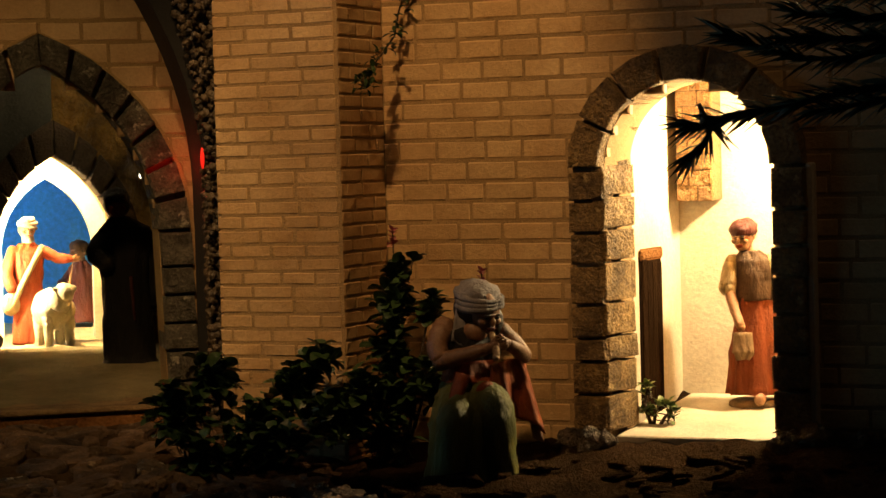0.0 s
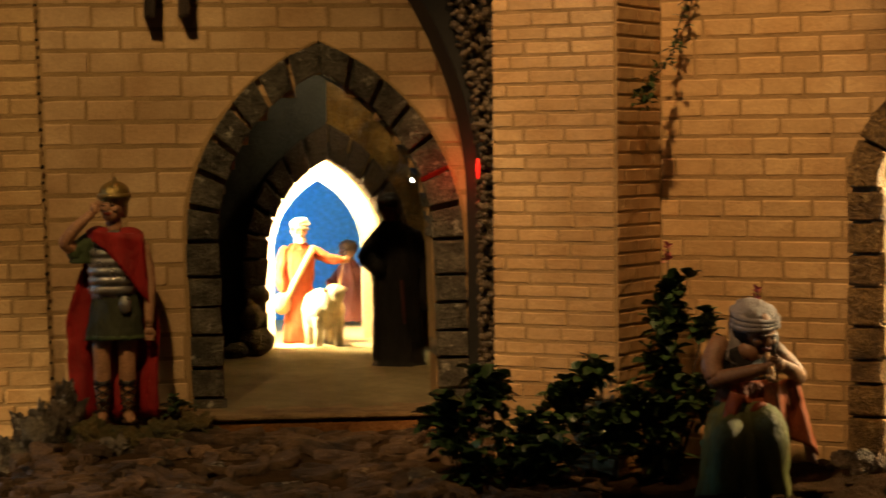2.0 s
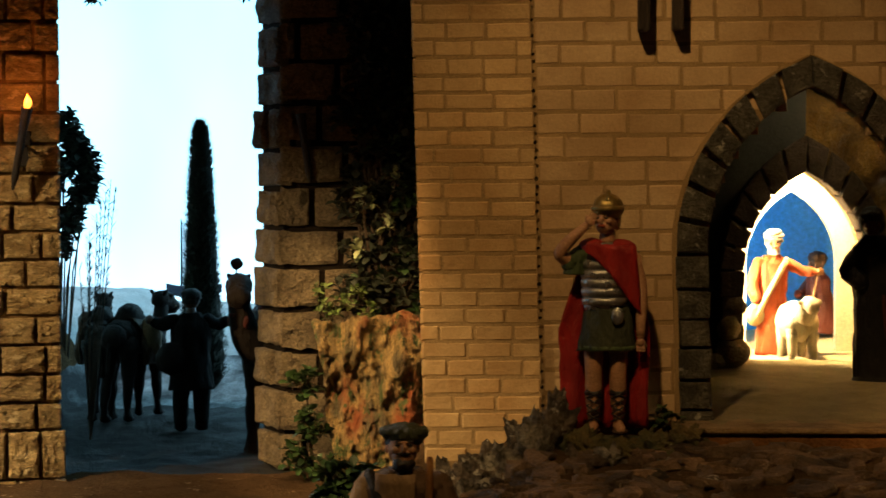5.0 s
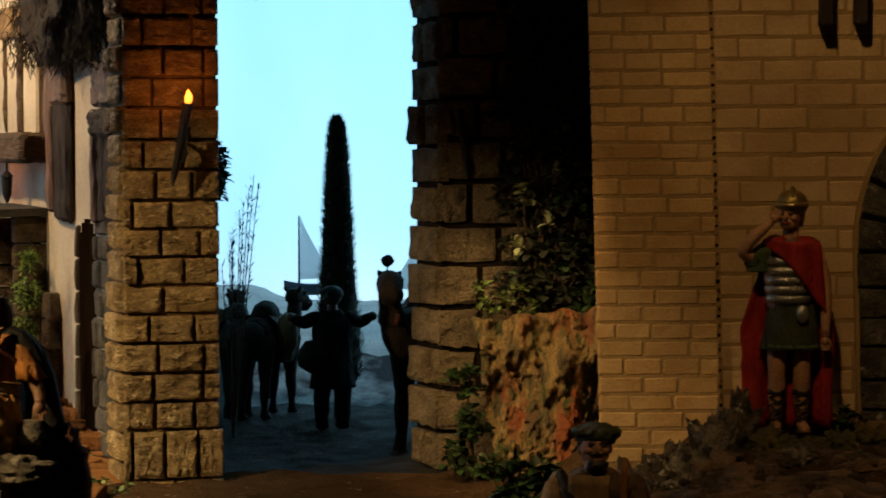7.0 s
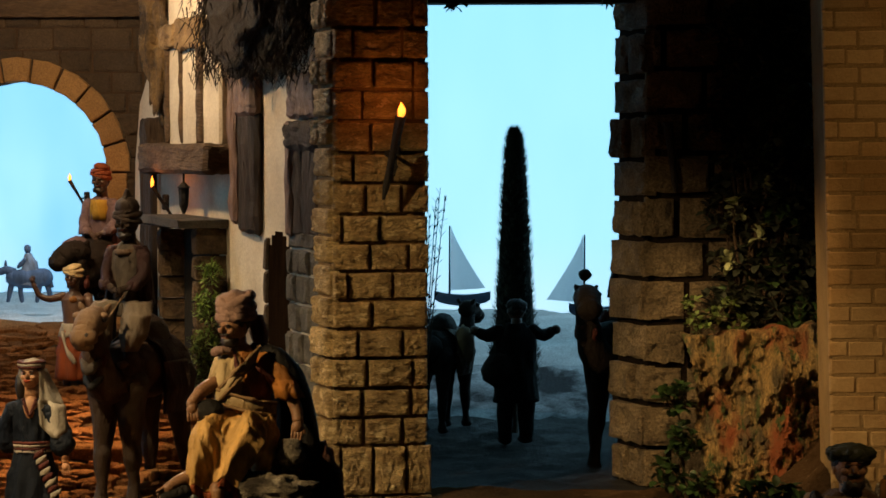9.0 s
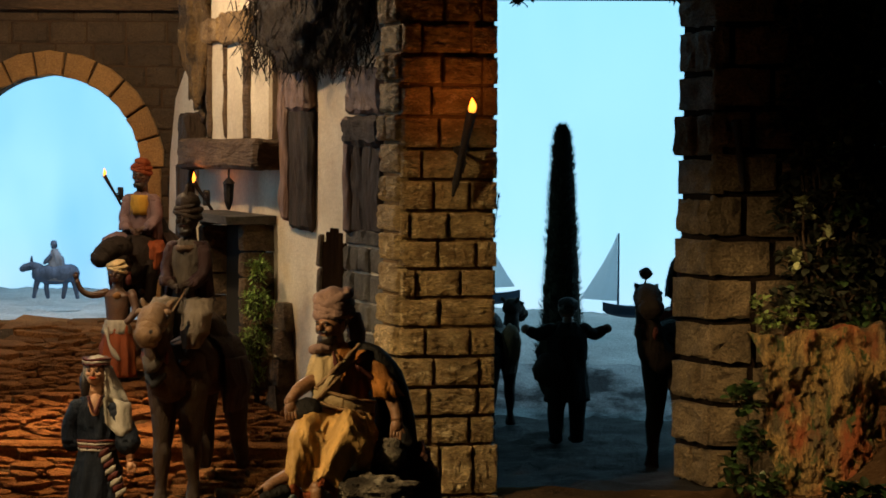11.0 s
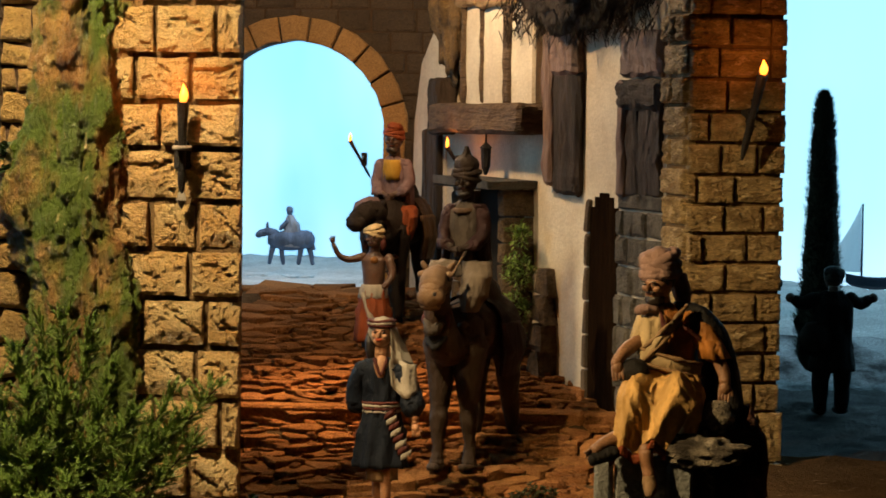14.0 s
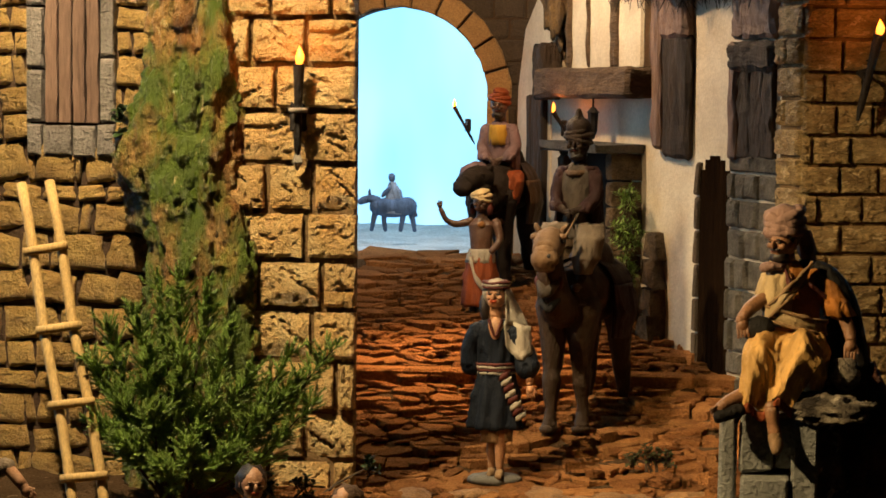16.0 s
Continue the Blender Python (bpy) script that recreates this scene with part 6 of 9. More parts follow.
def shepherd():
    f = Fig()
    f.loft([(0, 0, 0.0, 1.7, 1.3), (0, 0, 3, 1.5, 1.2), (0, 0, 6, 1.35, 1.05), (0, 0, 9, 1.6, 1.05), (0, 0, 9.9, 0.7, 0.6)], "orange", 0.07, 8)
    f.tube([(-1.4, 0, 9.1, 0.6), (-2.2, -0.3, 7.0, 0.55), (-1.8, -0.9, 5.6, 0.5)], "orange")
    f.tube([(1.4, 0, 9.1, 0.6), (2.8, -0.6, 8.3, 0.5), (4.0, -1.0, 8.2, 0.4)], "orange")
    f.hand((4.3, -1.0, 8.2), (1, 0, 0), 0.3)
    f.tube([(1.2, -1.0, 9.4, 0.24), (-0.4, -1.35, 6.6, 0.26), (-1.7, -1.1, 4.0, 0.26)], "cream", 8)
    f.ball((-1.9, -0.9, 4.0), (0.9, 0.5, 1.1), "cream")
    f.tube([(4.3, -1.1, 8.4, 0.1), (3.5, -1.2, 4.0, 0.1), (3.0, -1.2, 0.1, 0.1)], "tan", 6)
    f.head((0, -0.1, 11.1), 0.95, beard="white")
    f.turban((0, 0, 11.8), 1.0, "white", 3)
    return f.done("shepherd_statue", "painted shepherd figurine in an orange robe and white turban", (46.6, 222.5, 13.2), 4)


def sheep():
    f = Fig()
    f.ball((0, 0.3, 2.7), (1.5, 2.2, 1.5), "wool", lumps=0.2, sub=3)
    f.tube([(0, -1.4, 3.2, 0.9), (0.1, -2.2, 4.0, 0.7)], "wool")
    f.ball((0.1, -2.7, 4.1), (0.55, 0.8, 0.6), "wool", (25, 0, 0))
    for s in (-1, 1):
        f.ball((0.1 + 0.6 * s, -2.3, 4.3), (0.35, 0.15, 0.2), "wool")
        for y in (-1.0, 1.5):
            f.tube([(0.8 * s, y, 2.0, 0.42), (0.8 * s, y, 0.1, 0.28)], "wool", 8)
    return f.done("sheep_statue", "small cream painted sheep figurine on the niche floor", (48.8, 219.5, 13.2), 12, 1.3)


def kneeler():
    f = Fig()
    f.loft([(0, 0, 0.0, 1.9, 2.0), (0, 0.2, 1.6, 1.6, 1.6), (0.1, 0.2, 3.6, 1.2, 1.0), (0.1, 0, 5.0, 1.15, 0.9), (0.2, -0.1, 5.6, 0.5, 0.5)], "maroon", 0.06, 8)
    f.tube([(-0.9, 0, 4.6, 0.5), (-1.5, -0.8, 3.4, 0.45), (-1.0, -1.4, 3.6, 0.36)], "maroon")
    f.head((0.2, -0.3, 6.5), 0.85, "dark_skin", cap="umber")
    return f.done("kneeling_statue", "small dark brown kneeling figurine before the blue card", (53.2, 240.0, 14.0), -50, 1.15)


def flute_woman():
    f = Fig()
    # skirt over parted knees, falling to the ground
    f.loft([(-0.6, 0.6, 8.6, 1.7, 1.4), (-0.9, -0.3, 7.2, 2.4, 2.2), (-1.0, -1.0, 5.6, 2.9, 2.6), (-1.3, -1.4, 3.2, 3.0, 2.5), (-1.6, -1.6, -0.5, 3.6, 2.9)], "olive", 0.07, 7, 56, 0.8)
    f.tube([(-1.2, 0.0, 7.2, 1.2), (-2.6, -2.2, 6.1, 1.3), (-3.1, -2.9, 4.8, 1.15), (-3.4, -3.0, 2.4, 1.05), (-4.0, -2.9, -0.3, 1.2)], "olive", 22, 6)
    f.tube([(-0.1, 0.0, 7.4, 1.2), (-0.1, -2.6, 6.5, 1.35), (-0.1, -3.4, 5.2, 1.2), (0.1, -3.5, 2.6, 1.05), (0.2, -3.3, -0.3, 1.15)], "olive", 22, 6)
    f.ball((0.3, -4.2, 0.4), (0.5, 1.1, 0.4), "shade_skin")
    # shawl tied round the hips: a knot, a strip over one knee, a broad fall at the other side
    f.loft([(-0.6, 0.5, 9.5, 1.75, 1.45), (-0.5, 0.4, 8.7, 2.1, 1.8), (-0.4, 0.3, 8.1, 2.3, 2.0)], "rust", 0.08, 9)
    f.ball((-0.4, -2.1, 7.6), (0.7, 0.5, 0.6), "rust", lumps=0.3)
    f.sheet([[(-2.3 + 0.9 * s - 1.5 * t, -1.7 - 0.5 * math.sin(3 * s) - 0.8 * t, 8.9 - 0.3 * s - 3.3 * t) for s in [i / 6 for i in range(7)]] for t in [j / 9 for j in range(10)]], "rust", 0.25)
    f.sheet([[(0.1 + 2.9 * s + 1.7 * t * s + 0.25 * math.sin(11 * s) * t, -1.9 + 1.5 * s - 0.5 * t + 0.35 * math.sin(13 * s + 2 * t) * (0.3 + t), 9.3 + 0.3 * s - 5.5 * t * (0.45 + 0.55 * s)) for s in [i / 24 for i in range(25)]] for t in [j / 14 for j in range(15)]], "rust", 0.3)
    f.sheet([[(2.9 + 0.9 * s + 0.7 * t, -0.4 + 0.3 * s, 7.0 - 0.4 * s - 3.1 * t) for s in [i / 5 for i in range(6)]] for t in [j / 6 for j in range(7)]], "lilac", 0.2)
    # bodice and bare arms, fingers at the flute
    f.loft([(-0.6, 0.6, 8.8, 1.6, 1.3), (-0.7, 0.5, 10.2, 1.75, 1.35), (-0.7, 0.6, 11.5, 1.95, 1.2), (-0.4, 0.6, 12.3, 0.9, 0.8)], "black")
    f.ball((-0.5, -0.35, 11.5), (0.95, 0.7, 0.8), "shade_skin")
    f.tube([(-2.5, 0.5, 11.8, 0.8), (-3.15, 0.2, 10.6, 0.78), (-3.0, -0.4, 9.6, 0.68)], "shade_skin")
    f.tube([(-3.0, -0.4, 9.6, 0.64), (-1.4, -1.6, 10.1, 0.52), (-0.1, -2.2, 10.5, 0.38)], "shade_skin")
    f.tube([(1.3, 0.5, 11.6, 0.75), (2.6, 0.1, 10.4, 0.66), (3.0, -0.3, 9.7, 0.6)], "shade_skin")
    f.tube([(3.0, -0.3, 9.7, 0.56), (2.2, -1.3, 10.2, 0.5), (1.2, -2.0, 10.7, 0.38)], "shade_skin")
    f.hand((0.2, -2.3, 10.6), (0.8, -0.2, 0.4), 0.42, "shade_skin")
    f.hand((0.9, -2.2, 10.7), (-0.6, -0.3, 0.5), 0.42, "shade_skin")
    f.tube([(0.3, -1.6, 11.3, 0.16), (0.2, -2.5, 10.5, 0.2), (0.0, -3.1, 9.9, 0.24)], "tan", 8)
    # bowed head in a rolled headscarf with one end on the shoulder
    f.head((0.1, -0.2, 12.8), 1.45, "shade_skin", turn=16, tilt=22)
    f.ball((-0.1, 0.5, 13.0), (1.6, 1.5, 1.55), "hair", sub=3)
    f.ball((1.1, 0.2, 11.9), (0.65, 0.7, 1.2), "hair", (0, 10, 0))
    f.ball((-0.05, 0.25, 14.0), (1.62, 1.68, 0.98), "grey_cloth", (16, 4, 0), 0.1, 3)
    for k in range(3):
        pts = []
        for q in range(17):
            a = 2 * math.pi * q / 16
            pts.append((0.0 + 1.5 * math.cos(a), 0.05 + 1.58 * math.sin(a), 13.35 + 0.26 * k + 0.34 * math.sin(a) + (0.12 - 0.1 * k) * math.cos(a), 0.24))
        f.tube(pts, "grey_cloth", 8, 2)
    f.sheet([[(-1.5 - 0.7 * t + 0.8 * s, 0.2 - 0.8 * t + 0.12 * math.sin(6 * s), 13.6 - 2.6 * t - 0.5 * s * t) for s in [i / 6 for i in range(7)]] for t in [j / 8 for j in range(9)]], "grey_cloth", 0.18)
    return f.done("seated_woman_statue", "painted seated woman figurine in a green skirt and white headscarf", (72.0, 147.6, 6.9), 4)


def bearded_man():
    f = Fig()
    f.loft([(0, 0, 0.0, 2.4, 1.8), (0, 0, 4, 2.1, 1.6), (0, 0, 8, 2.2, 1.6), (0, 0, 10.2, 2.9, 1.6), (0, 0.1, 11.3, 1.2, 1.0)], "brown", 0.06, 8)
    f.sheet([[(-1.5 + 2.6 * s, -1.7 - 0.15 * math.sin(3 * s), 11.2 - 6.0 * t) for s in [i / 8 for i in range(9)]] for t in [j / 8 for j in range(9)]], "tan", 0.2)
    f.tube([(-2.2, -0.4, 11.0, 0.4), (-1.0, -1.8, 9.2, 0.4), (0.8, -1.9, 7.0, 0.4)], "black", 8)
    f.tube([(-2.3, 0.1, 10.2, 0.95), (-3.0, -0.2, 7.8, 0.9), (-2.2, -1.2, 6.2, 0.8)], "tan")
    f.tube([(2.3, 0.1, 10.2, 1.0), (3.2, -0.3, 8.4, 0.95), (2.0, -1.6, 7.8, 0.8)], "brown")
    f.ball((1.95, -1.9, 7.8), (0.5, 0.5, 0.6), "skin")
    f.tube([(1.9, -1.9, 0.0, 0.2), (2.0, -1.9, 8.0, 0.22), (2.1, -1.9, 12.2, 0.2)], "amber", 8)
    f.head((0, -0.2, 12.7), 1.3, beard="hair", turn=14, tilt=-12)
    f.ball((0.05, 0.2, 13.5), (1.4, 1.45, 0.85), "dark_green", (0, 0, 0), 0.15, 3)
    for k in range(11):
        a = 2 * math.pi * k / 11
        f.ball((1.2 * math.cos(a), 0.3 + 1.25 * math.sin(a), 13.75), (0.4, 0.4, 0.32), "dark_green", lumps=0.3)
    return f.done("bearded_man_statue", "painted bearded man figurine with a cap and a stick", (13.3, 161.0, -2.4), -8, 1.12)


def turban_man():
    f = Fig()
    # origin at the seat, z = 0 is the rock top; he looks over his right shoulder
    f.loft([(0.1, 0.6, -0.6, 2.1, 2.0), (0.0, 0.5, 2.0, 1.65, 1.4), (-0.15, 0.2, 4.2, 1.75, 1.3), (-0.2, 0.2, 5.9, 1.95, 1.2), (-0.4, 0.2, 6.9, 1.35, 1.0), (-0.6, 0.2, 7.7, 0.62, 0.62)], "orange_cloth", 0.05, 9)
    f.loft([(-0.9, -0.3, 3.6, 1.1, 1.1), (-1.0, -0.35, 5.2, 1.15, 1.0), (-0.9, -0.2, 6.6, 0.95, 0.9), (-0.7, 0.0, 7.5, 0.6, 0.6)], "cream", 0.06, 9)
    # robe: a cloth over both knees that falls in folds to a gathered hem
    rows = []
    for j in range(41):
        t = j / 40
        row = []
        for i in range(61):
            s = i / 60
            left = math.exp(-((s - 0.2) / 0.17) ** 2)
            right = math.exp(-((s - 0.74) / 0.17) ** 2)
            fall = max(0.0, (t - 0.5) / 0.5)
            lap = min(1.0, t / 0.5)
            x0, x1 = -1.7 - 1.7 * math.sin(lap * math.pi / 2) - 0.3 * fall, 1.45 + 0.3 * math.sin(lap * math.pi / 2) - 1.9 * fall ** 0.8
            y = -0.5 - 3.1 * lap ** 0.9 - 0.45 * (left + right) * lap - 0.3 * math.sin(math.pi * fall) * (left + right)
            z = 3.1 - 1.9 * lap ** 1.5 + 0.95 * (left + 1.15 * right) * math.sin(lap * math.pi * 0.62) - 2.9 * fall ** 0.9 - 0.6 * fall * (1 - s)
            crease = abs(math.sin(math.pi * (3.6 * s + 0.7 * t + 0.1))) ** 0.8
            fine = abs(math.sin(math.pi * (7 * s - 1.4 * t + 0.3))) ** 0.9
            y -= (0.04 + 0.12 * fall) * crease + 0.03 * fine * (0.3 + fall)
            z += (0.05 * crease + 0.02 * fine) * lap * (1 - fall)
            row.append((x0 + (x1 - x0) * s, y, z))
        rows.append(row)
    f.sheet(rows, "cream_cloth", 0.7)
    f.tube([(-0.9, -0.2, 1.4, 1.1), (-2.1, -1.9, 1.3, 1.0), (-2.4, -2.9, 0.9, 0.9), (-2.3, -3.1, -0.2, 0.75), (-2.2, -3.2, -1.2, 0.65)], "cream_cloth", 24, 6)
    f.tube([(1.0, -0.2, 1.5, 1.2), (0.9, -1.8, 1.5, 1.1), (0.7, -2.7, 1.2, 0.95), (-0.1, -3.1, 0.1, 0.8), (-0.9, -3.2, -1.2, 0.65)], "cream_cloth", 24, 6)
    f.loft([(1.0, -0.5, 3.1, 1.0, 0.9), (1.35, -1.2, 1.6, 1.0, 1.2), (1.4, -1.7, 0.3, 0.85, 1.1), (1.2, -1.9, -0.7, 0.55, 0.8)], "cream_cloth", 0.04, 7)
    f.sheet([[(p[0] * 1.02 - 0.02, p[1] - 0.1, p[2] - 0.1 - 0.55 * q) for p in rows[-1]] for q in (0.0, 0.35, 0.7, 1.0)], "rust", 0.3)
    # feet
    f.tube([(-1.5, -3.9, -1.6, 0.5), (-1.35, -4.0, -2.6, 0.42), (-1.2, -4.1, -3.3, 0.42)], "brown_skin")
    f.tube([(-1.2, -4.1, -3.5, 0.45), (-1.15, -5.0, -3.9, 0.42), (-1.2, -5.7, -4.1, 0.3)], "tan")
    f.tube([(-3.0, -3.2, -0.8, 0.6), (-4.0, -3.8, -1.2, 0.48), (-4.7, -4.2, -1.6, 0.4)], "brown_skin")
    f.hand((-4.7, -4.2, -1.7), (-0.7, -0.5, -0.4), 0.4, "brown_skin")
    f.tube([(-3.6, -4.0, -1.8, 0.45), (-4.8, -4.5, -2.2, 0.4)], "black", 8)
    # black cloak over his left shoulder and behind him
    f.sheet([[(1.0 + 1.0 * s + 2.7 * t * s + 1.2 * t, 1.4 - 1.2 * s + 0.35 * math.sin(9 * s + 3 * t), 7.2 - 0.8 * s - 8.4 * t) for s in [i / 14 for i in range(15)]] for t in [j / 14 for j in range(15)]], "black", 0.4)
    f.tube([(0.6, 0.5, 7.2, 0.55), (1.9, 0.2, 6.9, 0.75), (3.2, 0.3, 5.4, 0.8), (3.9, 0.5, 3.0, 0.8), (4.2, 0.4, 0.2, 0.9)], "black")
    # gold-embroidered sash, crossed
    for a, b, wide in (((-2.15, -0.75, 3.9), (0.9, -0.9, 7.0), 1.15), ((-2.0, -0.9, 4.3), (2.1, -0.7, 3.3), 0.85)):
        rows = []
        for i in range(17):
            s = i / 16
            p = Vector(a).lerp(Vector(b), s)
            bulge = -1.0 * math.sin(math.pi * s) ** 0.8
            rows.append([(p.x + 0.3 * wide * (q - 0.5) * (1 if b[2] > 5 else 0.2), p.y + bulge - 0.12 * math.cos(math.pi * (q - 0.5)), p.z + wide * (q - 0.5)) for q in [j / 6 for j in range(7)]])
        f.sheet(rows, "sash", 0.3)
        for q in (0.0, 1.0):
            f.tube([(r[round(q * 6)][0], r[round(q * 6)][1] - 0.05, r[round(q * 6)][2], 0.09) for r in rows[::2]], "tan", 6, 2)
    f.tube([(-0.6, -1.1, 7.1, 0.12), (-0.3, -1.75, 5.9, 0.14)], "maroon", 6)
    f.sheet([[(0.9 + 1.3 * s, -1.45 + 0.5 * s, 6.4 - 1.0 * s - 0.3 * t) for s in [i / 6 for i in range(7)]] for t in (0, 1)], "maroon", 0.2)
    # his right arm on a dark bag, his left on the rock
    f.tube([(-1.5, 0.2, 6.3, 0.75), (-1.9, -0.2, 5.2, 0.7)], "cream")
    f.tube([(-1.8, -0.3, 5.2, 0.55), (-2.8, -1.2, 4.7, 0.46), (-3.5, -1.8, 3.8, 0.36)], "brown_skin")
    f.hand((-3.4, -1.9, 3.5), (0.1, -0.4, -1), 0.42, "brown_skin")
    f.ball((-2.4, -1.5, 3.2), (1.2, 0.8, 0.85), "black", lumps=0.2)
    f.tube([(1.2, 0.2, 6.5, 0.85), (2.2, -0.1, 5.7, 0.85), (2.9, -0.4, 4.6, 0.8)], "orange_cloth")
    f.loft([(2.6, -0.35, 5.3, 0.85, 0.8), (3.05, -0.5, 4.1, 1.0, 0.95)], "orange_cloth", 0.1, 7, sub=2)
    f.tube([(3.0, -0.5, 4.6, 0.5), (3.6, -0.9, 3.2, 0.42), (3.7, -1.2, 2.5, 0.34)], "brown_skin")
    f.hand((3.65, -1.3, 2.2), (-0.1, -0.3, -1), 0.42, "brown_skin")
    f.head((-0.8, -0.2, 8.9), 1.15, "brown_skin", beard="hair", turn=-38, tilt=4)
    # wound turban with a loose end
    f.ball((-0.7, 0.15, 10.35), (1.22, 1.28, 1.05), "lilac", sub=3)
    for k in range(6):
        tilt, lift = (-0.25, 0.4, -0.1, 0.5, 0.12, -0.45)[k], (10.2, 10.3, 10.7, 10.85, 9.95, 10.55)[k]
        pts = []
        for q in range(17):
            a = 2 * math.pi * q / 16
            pts.append((-0.7 + 1.08 * math.cos(a) * math.cos(tilt * 0.7), 0.12 + 1.14 * math.sin(a), lift - 0.3 + 0.95 * math.cos(a) * math.sin(tilt) + 0.12 * math.sin(a), 0.34))
        f.tube(pts, "lilac", 8, 2)
    f.loft([(0.6, 0.8, 9.6, 0.5, 0.5), (0.8, 0.8, 8.4, 0.65, 0.5), (0.9, 0.7, 7.2, 0.45, 0.4)], "lilac", 0.12, 5)
    f.tube([(-1.0, -0.9, 7.3, 0.3), (-1.6, -0.9, 7.35, 0.36), (-2.0, -0.6, 7.2, 0.3)], "lilac", 8)
    return f.done("turbaned_man_statue", "painted turbaned man figurine in ochre clothes sitting on a rock", (-28.5, 152.8, 13.4), 2)


def door_woman():
    f = Fig()
    f.base_disc(2.0, 1.6, 0.4, "tan")
    f.loft([(0, 0, 7.6, 1.3, 1.05), (0, 0, 5, 1.7, 1.4), (0, 0, 0.8, 2.1, 1.7)], "rust", 0.09, 8)
    f.tube([(0.2, -1.0, 0.8, 0.45), (0.2, -1.8, 0.55, 0.4)], "skin")
    f.loft([(0, 0, 7.4, 1.35, 1.1), (-0.1, 0, 9.2, 1.5, 1.1), (-0.2, 0, 10.2, 1.55, 1.0), (-0.3, 0, 10.9, 0.6, 0.6)], "brown")
    f.tube([(-1.5, 0, 10.0, 0.72), (-1.9, -0.3, 8.4, 0.66)], "cream")
    f.tube([(1.3, 0, 10.0, 0.72), (1.9, -0.2, 8.4, 0.66)], "cream")
    f.tube([(-1.9, -0.3, 8.5, 0.42), (-1.4, -1.0, 6.6, 0.36), (-1.0, -1.5, 5.6, 0.3)], "skin")
    f.tube([(1.9, -0.2, 8.5, 0.42), (2.1, -0.4, 6.2, 0.34)], "skin")
    f.loft([(-0.9, -1.5, 5.2, 0.7, 0.5), (-0.9, -1.6, 3.9, 0.8, 0.6), (-0.9, -1.6, 3.4, 0.4, 0.4)], "tan", 0.06, 7)
    f.head((-0.8, -0.2, 11.9), 1.0, turn=-20, tilt=12, cap="maroon")
    p = F_W2 @ Vector((24.7, 12.4, 11.14))
    return f.done("door_woman_statue", "painted woman figurine in a red skirt inside the lit doorway", tuple(p), -24, 1.07)


def gate_man():
    f = Fig()
    # Near-black paints stand for the porter's unlit side against the sky.
    for x in (-0.9, 0.9):
        f.tube([(x, 0, 5.6, 0.9), (x, 0, 2.6, 0.7), (x, 0.1, 0.5, 0.55)], "silhouette_cloth")
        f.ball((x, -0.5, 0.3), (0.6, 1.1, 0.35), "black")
    f.loft([(0, 0, 3.6, 2.0, 1.6), (0, 0, 6.4, 1.6, 1.4), (0, 0, 9.2, 1.7, 1.2), (0, 0, 10.3, 0.8, 0.7)], "silhouette_cloth", 0.07, 8)
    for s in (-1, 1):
        f.tube([(1.5 * s, 0, 9.6, 0.62), (2.5 * s, -0.3, 9.2, 0.52), (3.3 * s, -0.4, 9.6, 0.4)], "silhouette_cloth")
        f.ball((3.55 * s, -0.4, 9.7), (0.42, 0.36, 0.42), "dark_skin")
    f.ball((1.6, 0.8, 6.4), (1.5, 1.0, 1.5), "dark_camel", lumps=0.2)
    f.head((0, -0.1, 11.3), 0.9, "dark_skin", cap="black")
    return f.done("porter_statue", "porter figurine with outstretched arms beyond the gate, blackened as a silhouette", (-12.9, 233.0, 4.1), 180 + 12, 1.2)


def pack_camels():
    # The dark_camel hide is blackened so these camels read as back-lit silhouettes.
    f = Fig()
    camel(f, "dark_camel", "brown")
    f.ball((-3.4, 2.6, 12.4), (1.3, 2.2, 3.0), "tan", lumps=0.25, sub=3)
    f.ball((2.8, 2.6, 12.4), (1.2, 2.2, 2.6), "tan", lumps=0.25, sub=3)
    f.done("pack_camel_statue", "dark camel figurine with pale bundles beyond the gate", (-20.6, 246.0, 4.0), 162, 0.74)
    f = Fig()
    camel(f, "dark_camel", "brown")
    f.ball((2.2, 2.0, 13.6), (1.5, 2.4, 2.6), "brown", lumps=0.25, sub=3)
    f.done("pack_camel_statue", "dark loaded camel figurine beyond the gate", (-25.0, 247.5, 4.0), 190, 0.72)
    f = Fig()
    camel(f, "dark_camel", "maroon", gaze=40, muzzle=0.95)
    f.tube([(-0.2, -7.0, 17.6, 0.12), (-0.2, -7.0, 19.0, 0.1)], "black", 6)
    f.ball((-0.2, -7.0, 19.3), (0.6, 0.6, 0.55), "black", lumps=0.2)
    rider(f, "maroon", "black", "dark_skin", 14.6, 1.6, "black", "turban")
    f.done("ridden_camel_statue", "dark camel figurine with a plume and a cloaked rider", (-1.9, 220.8, 3.2), -32, 1.0)


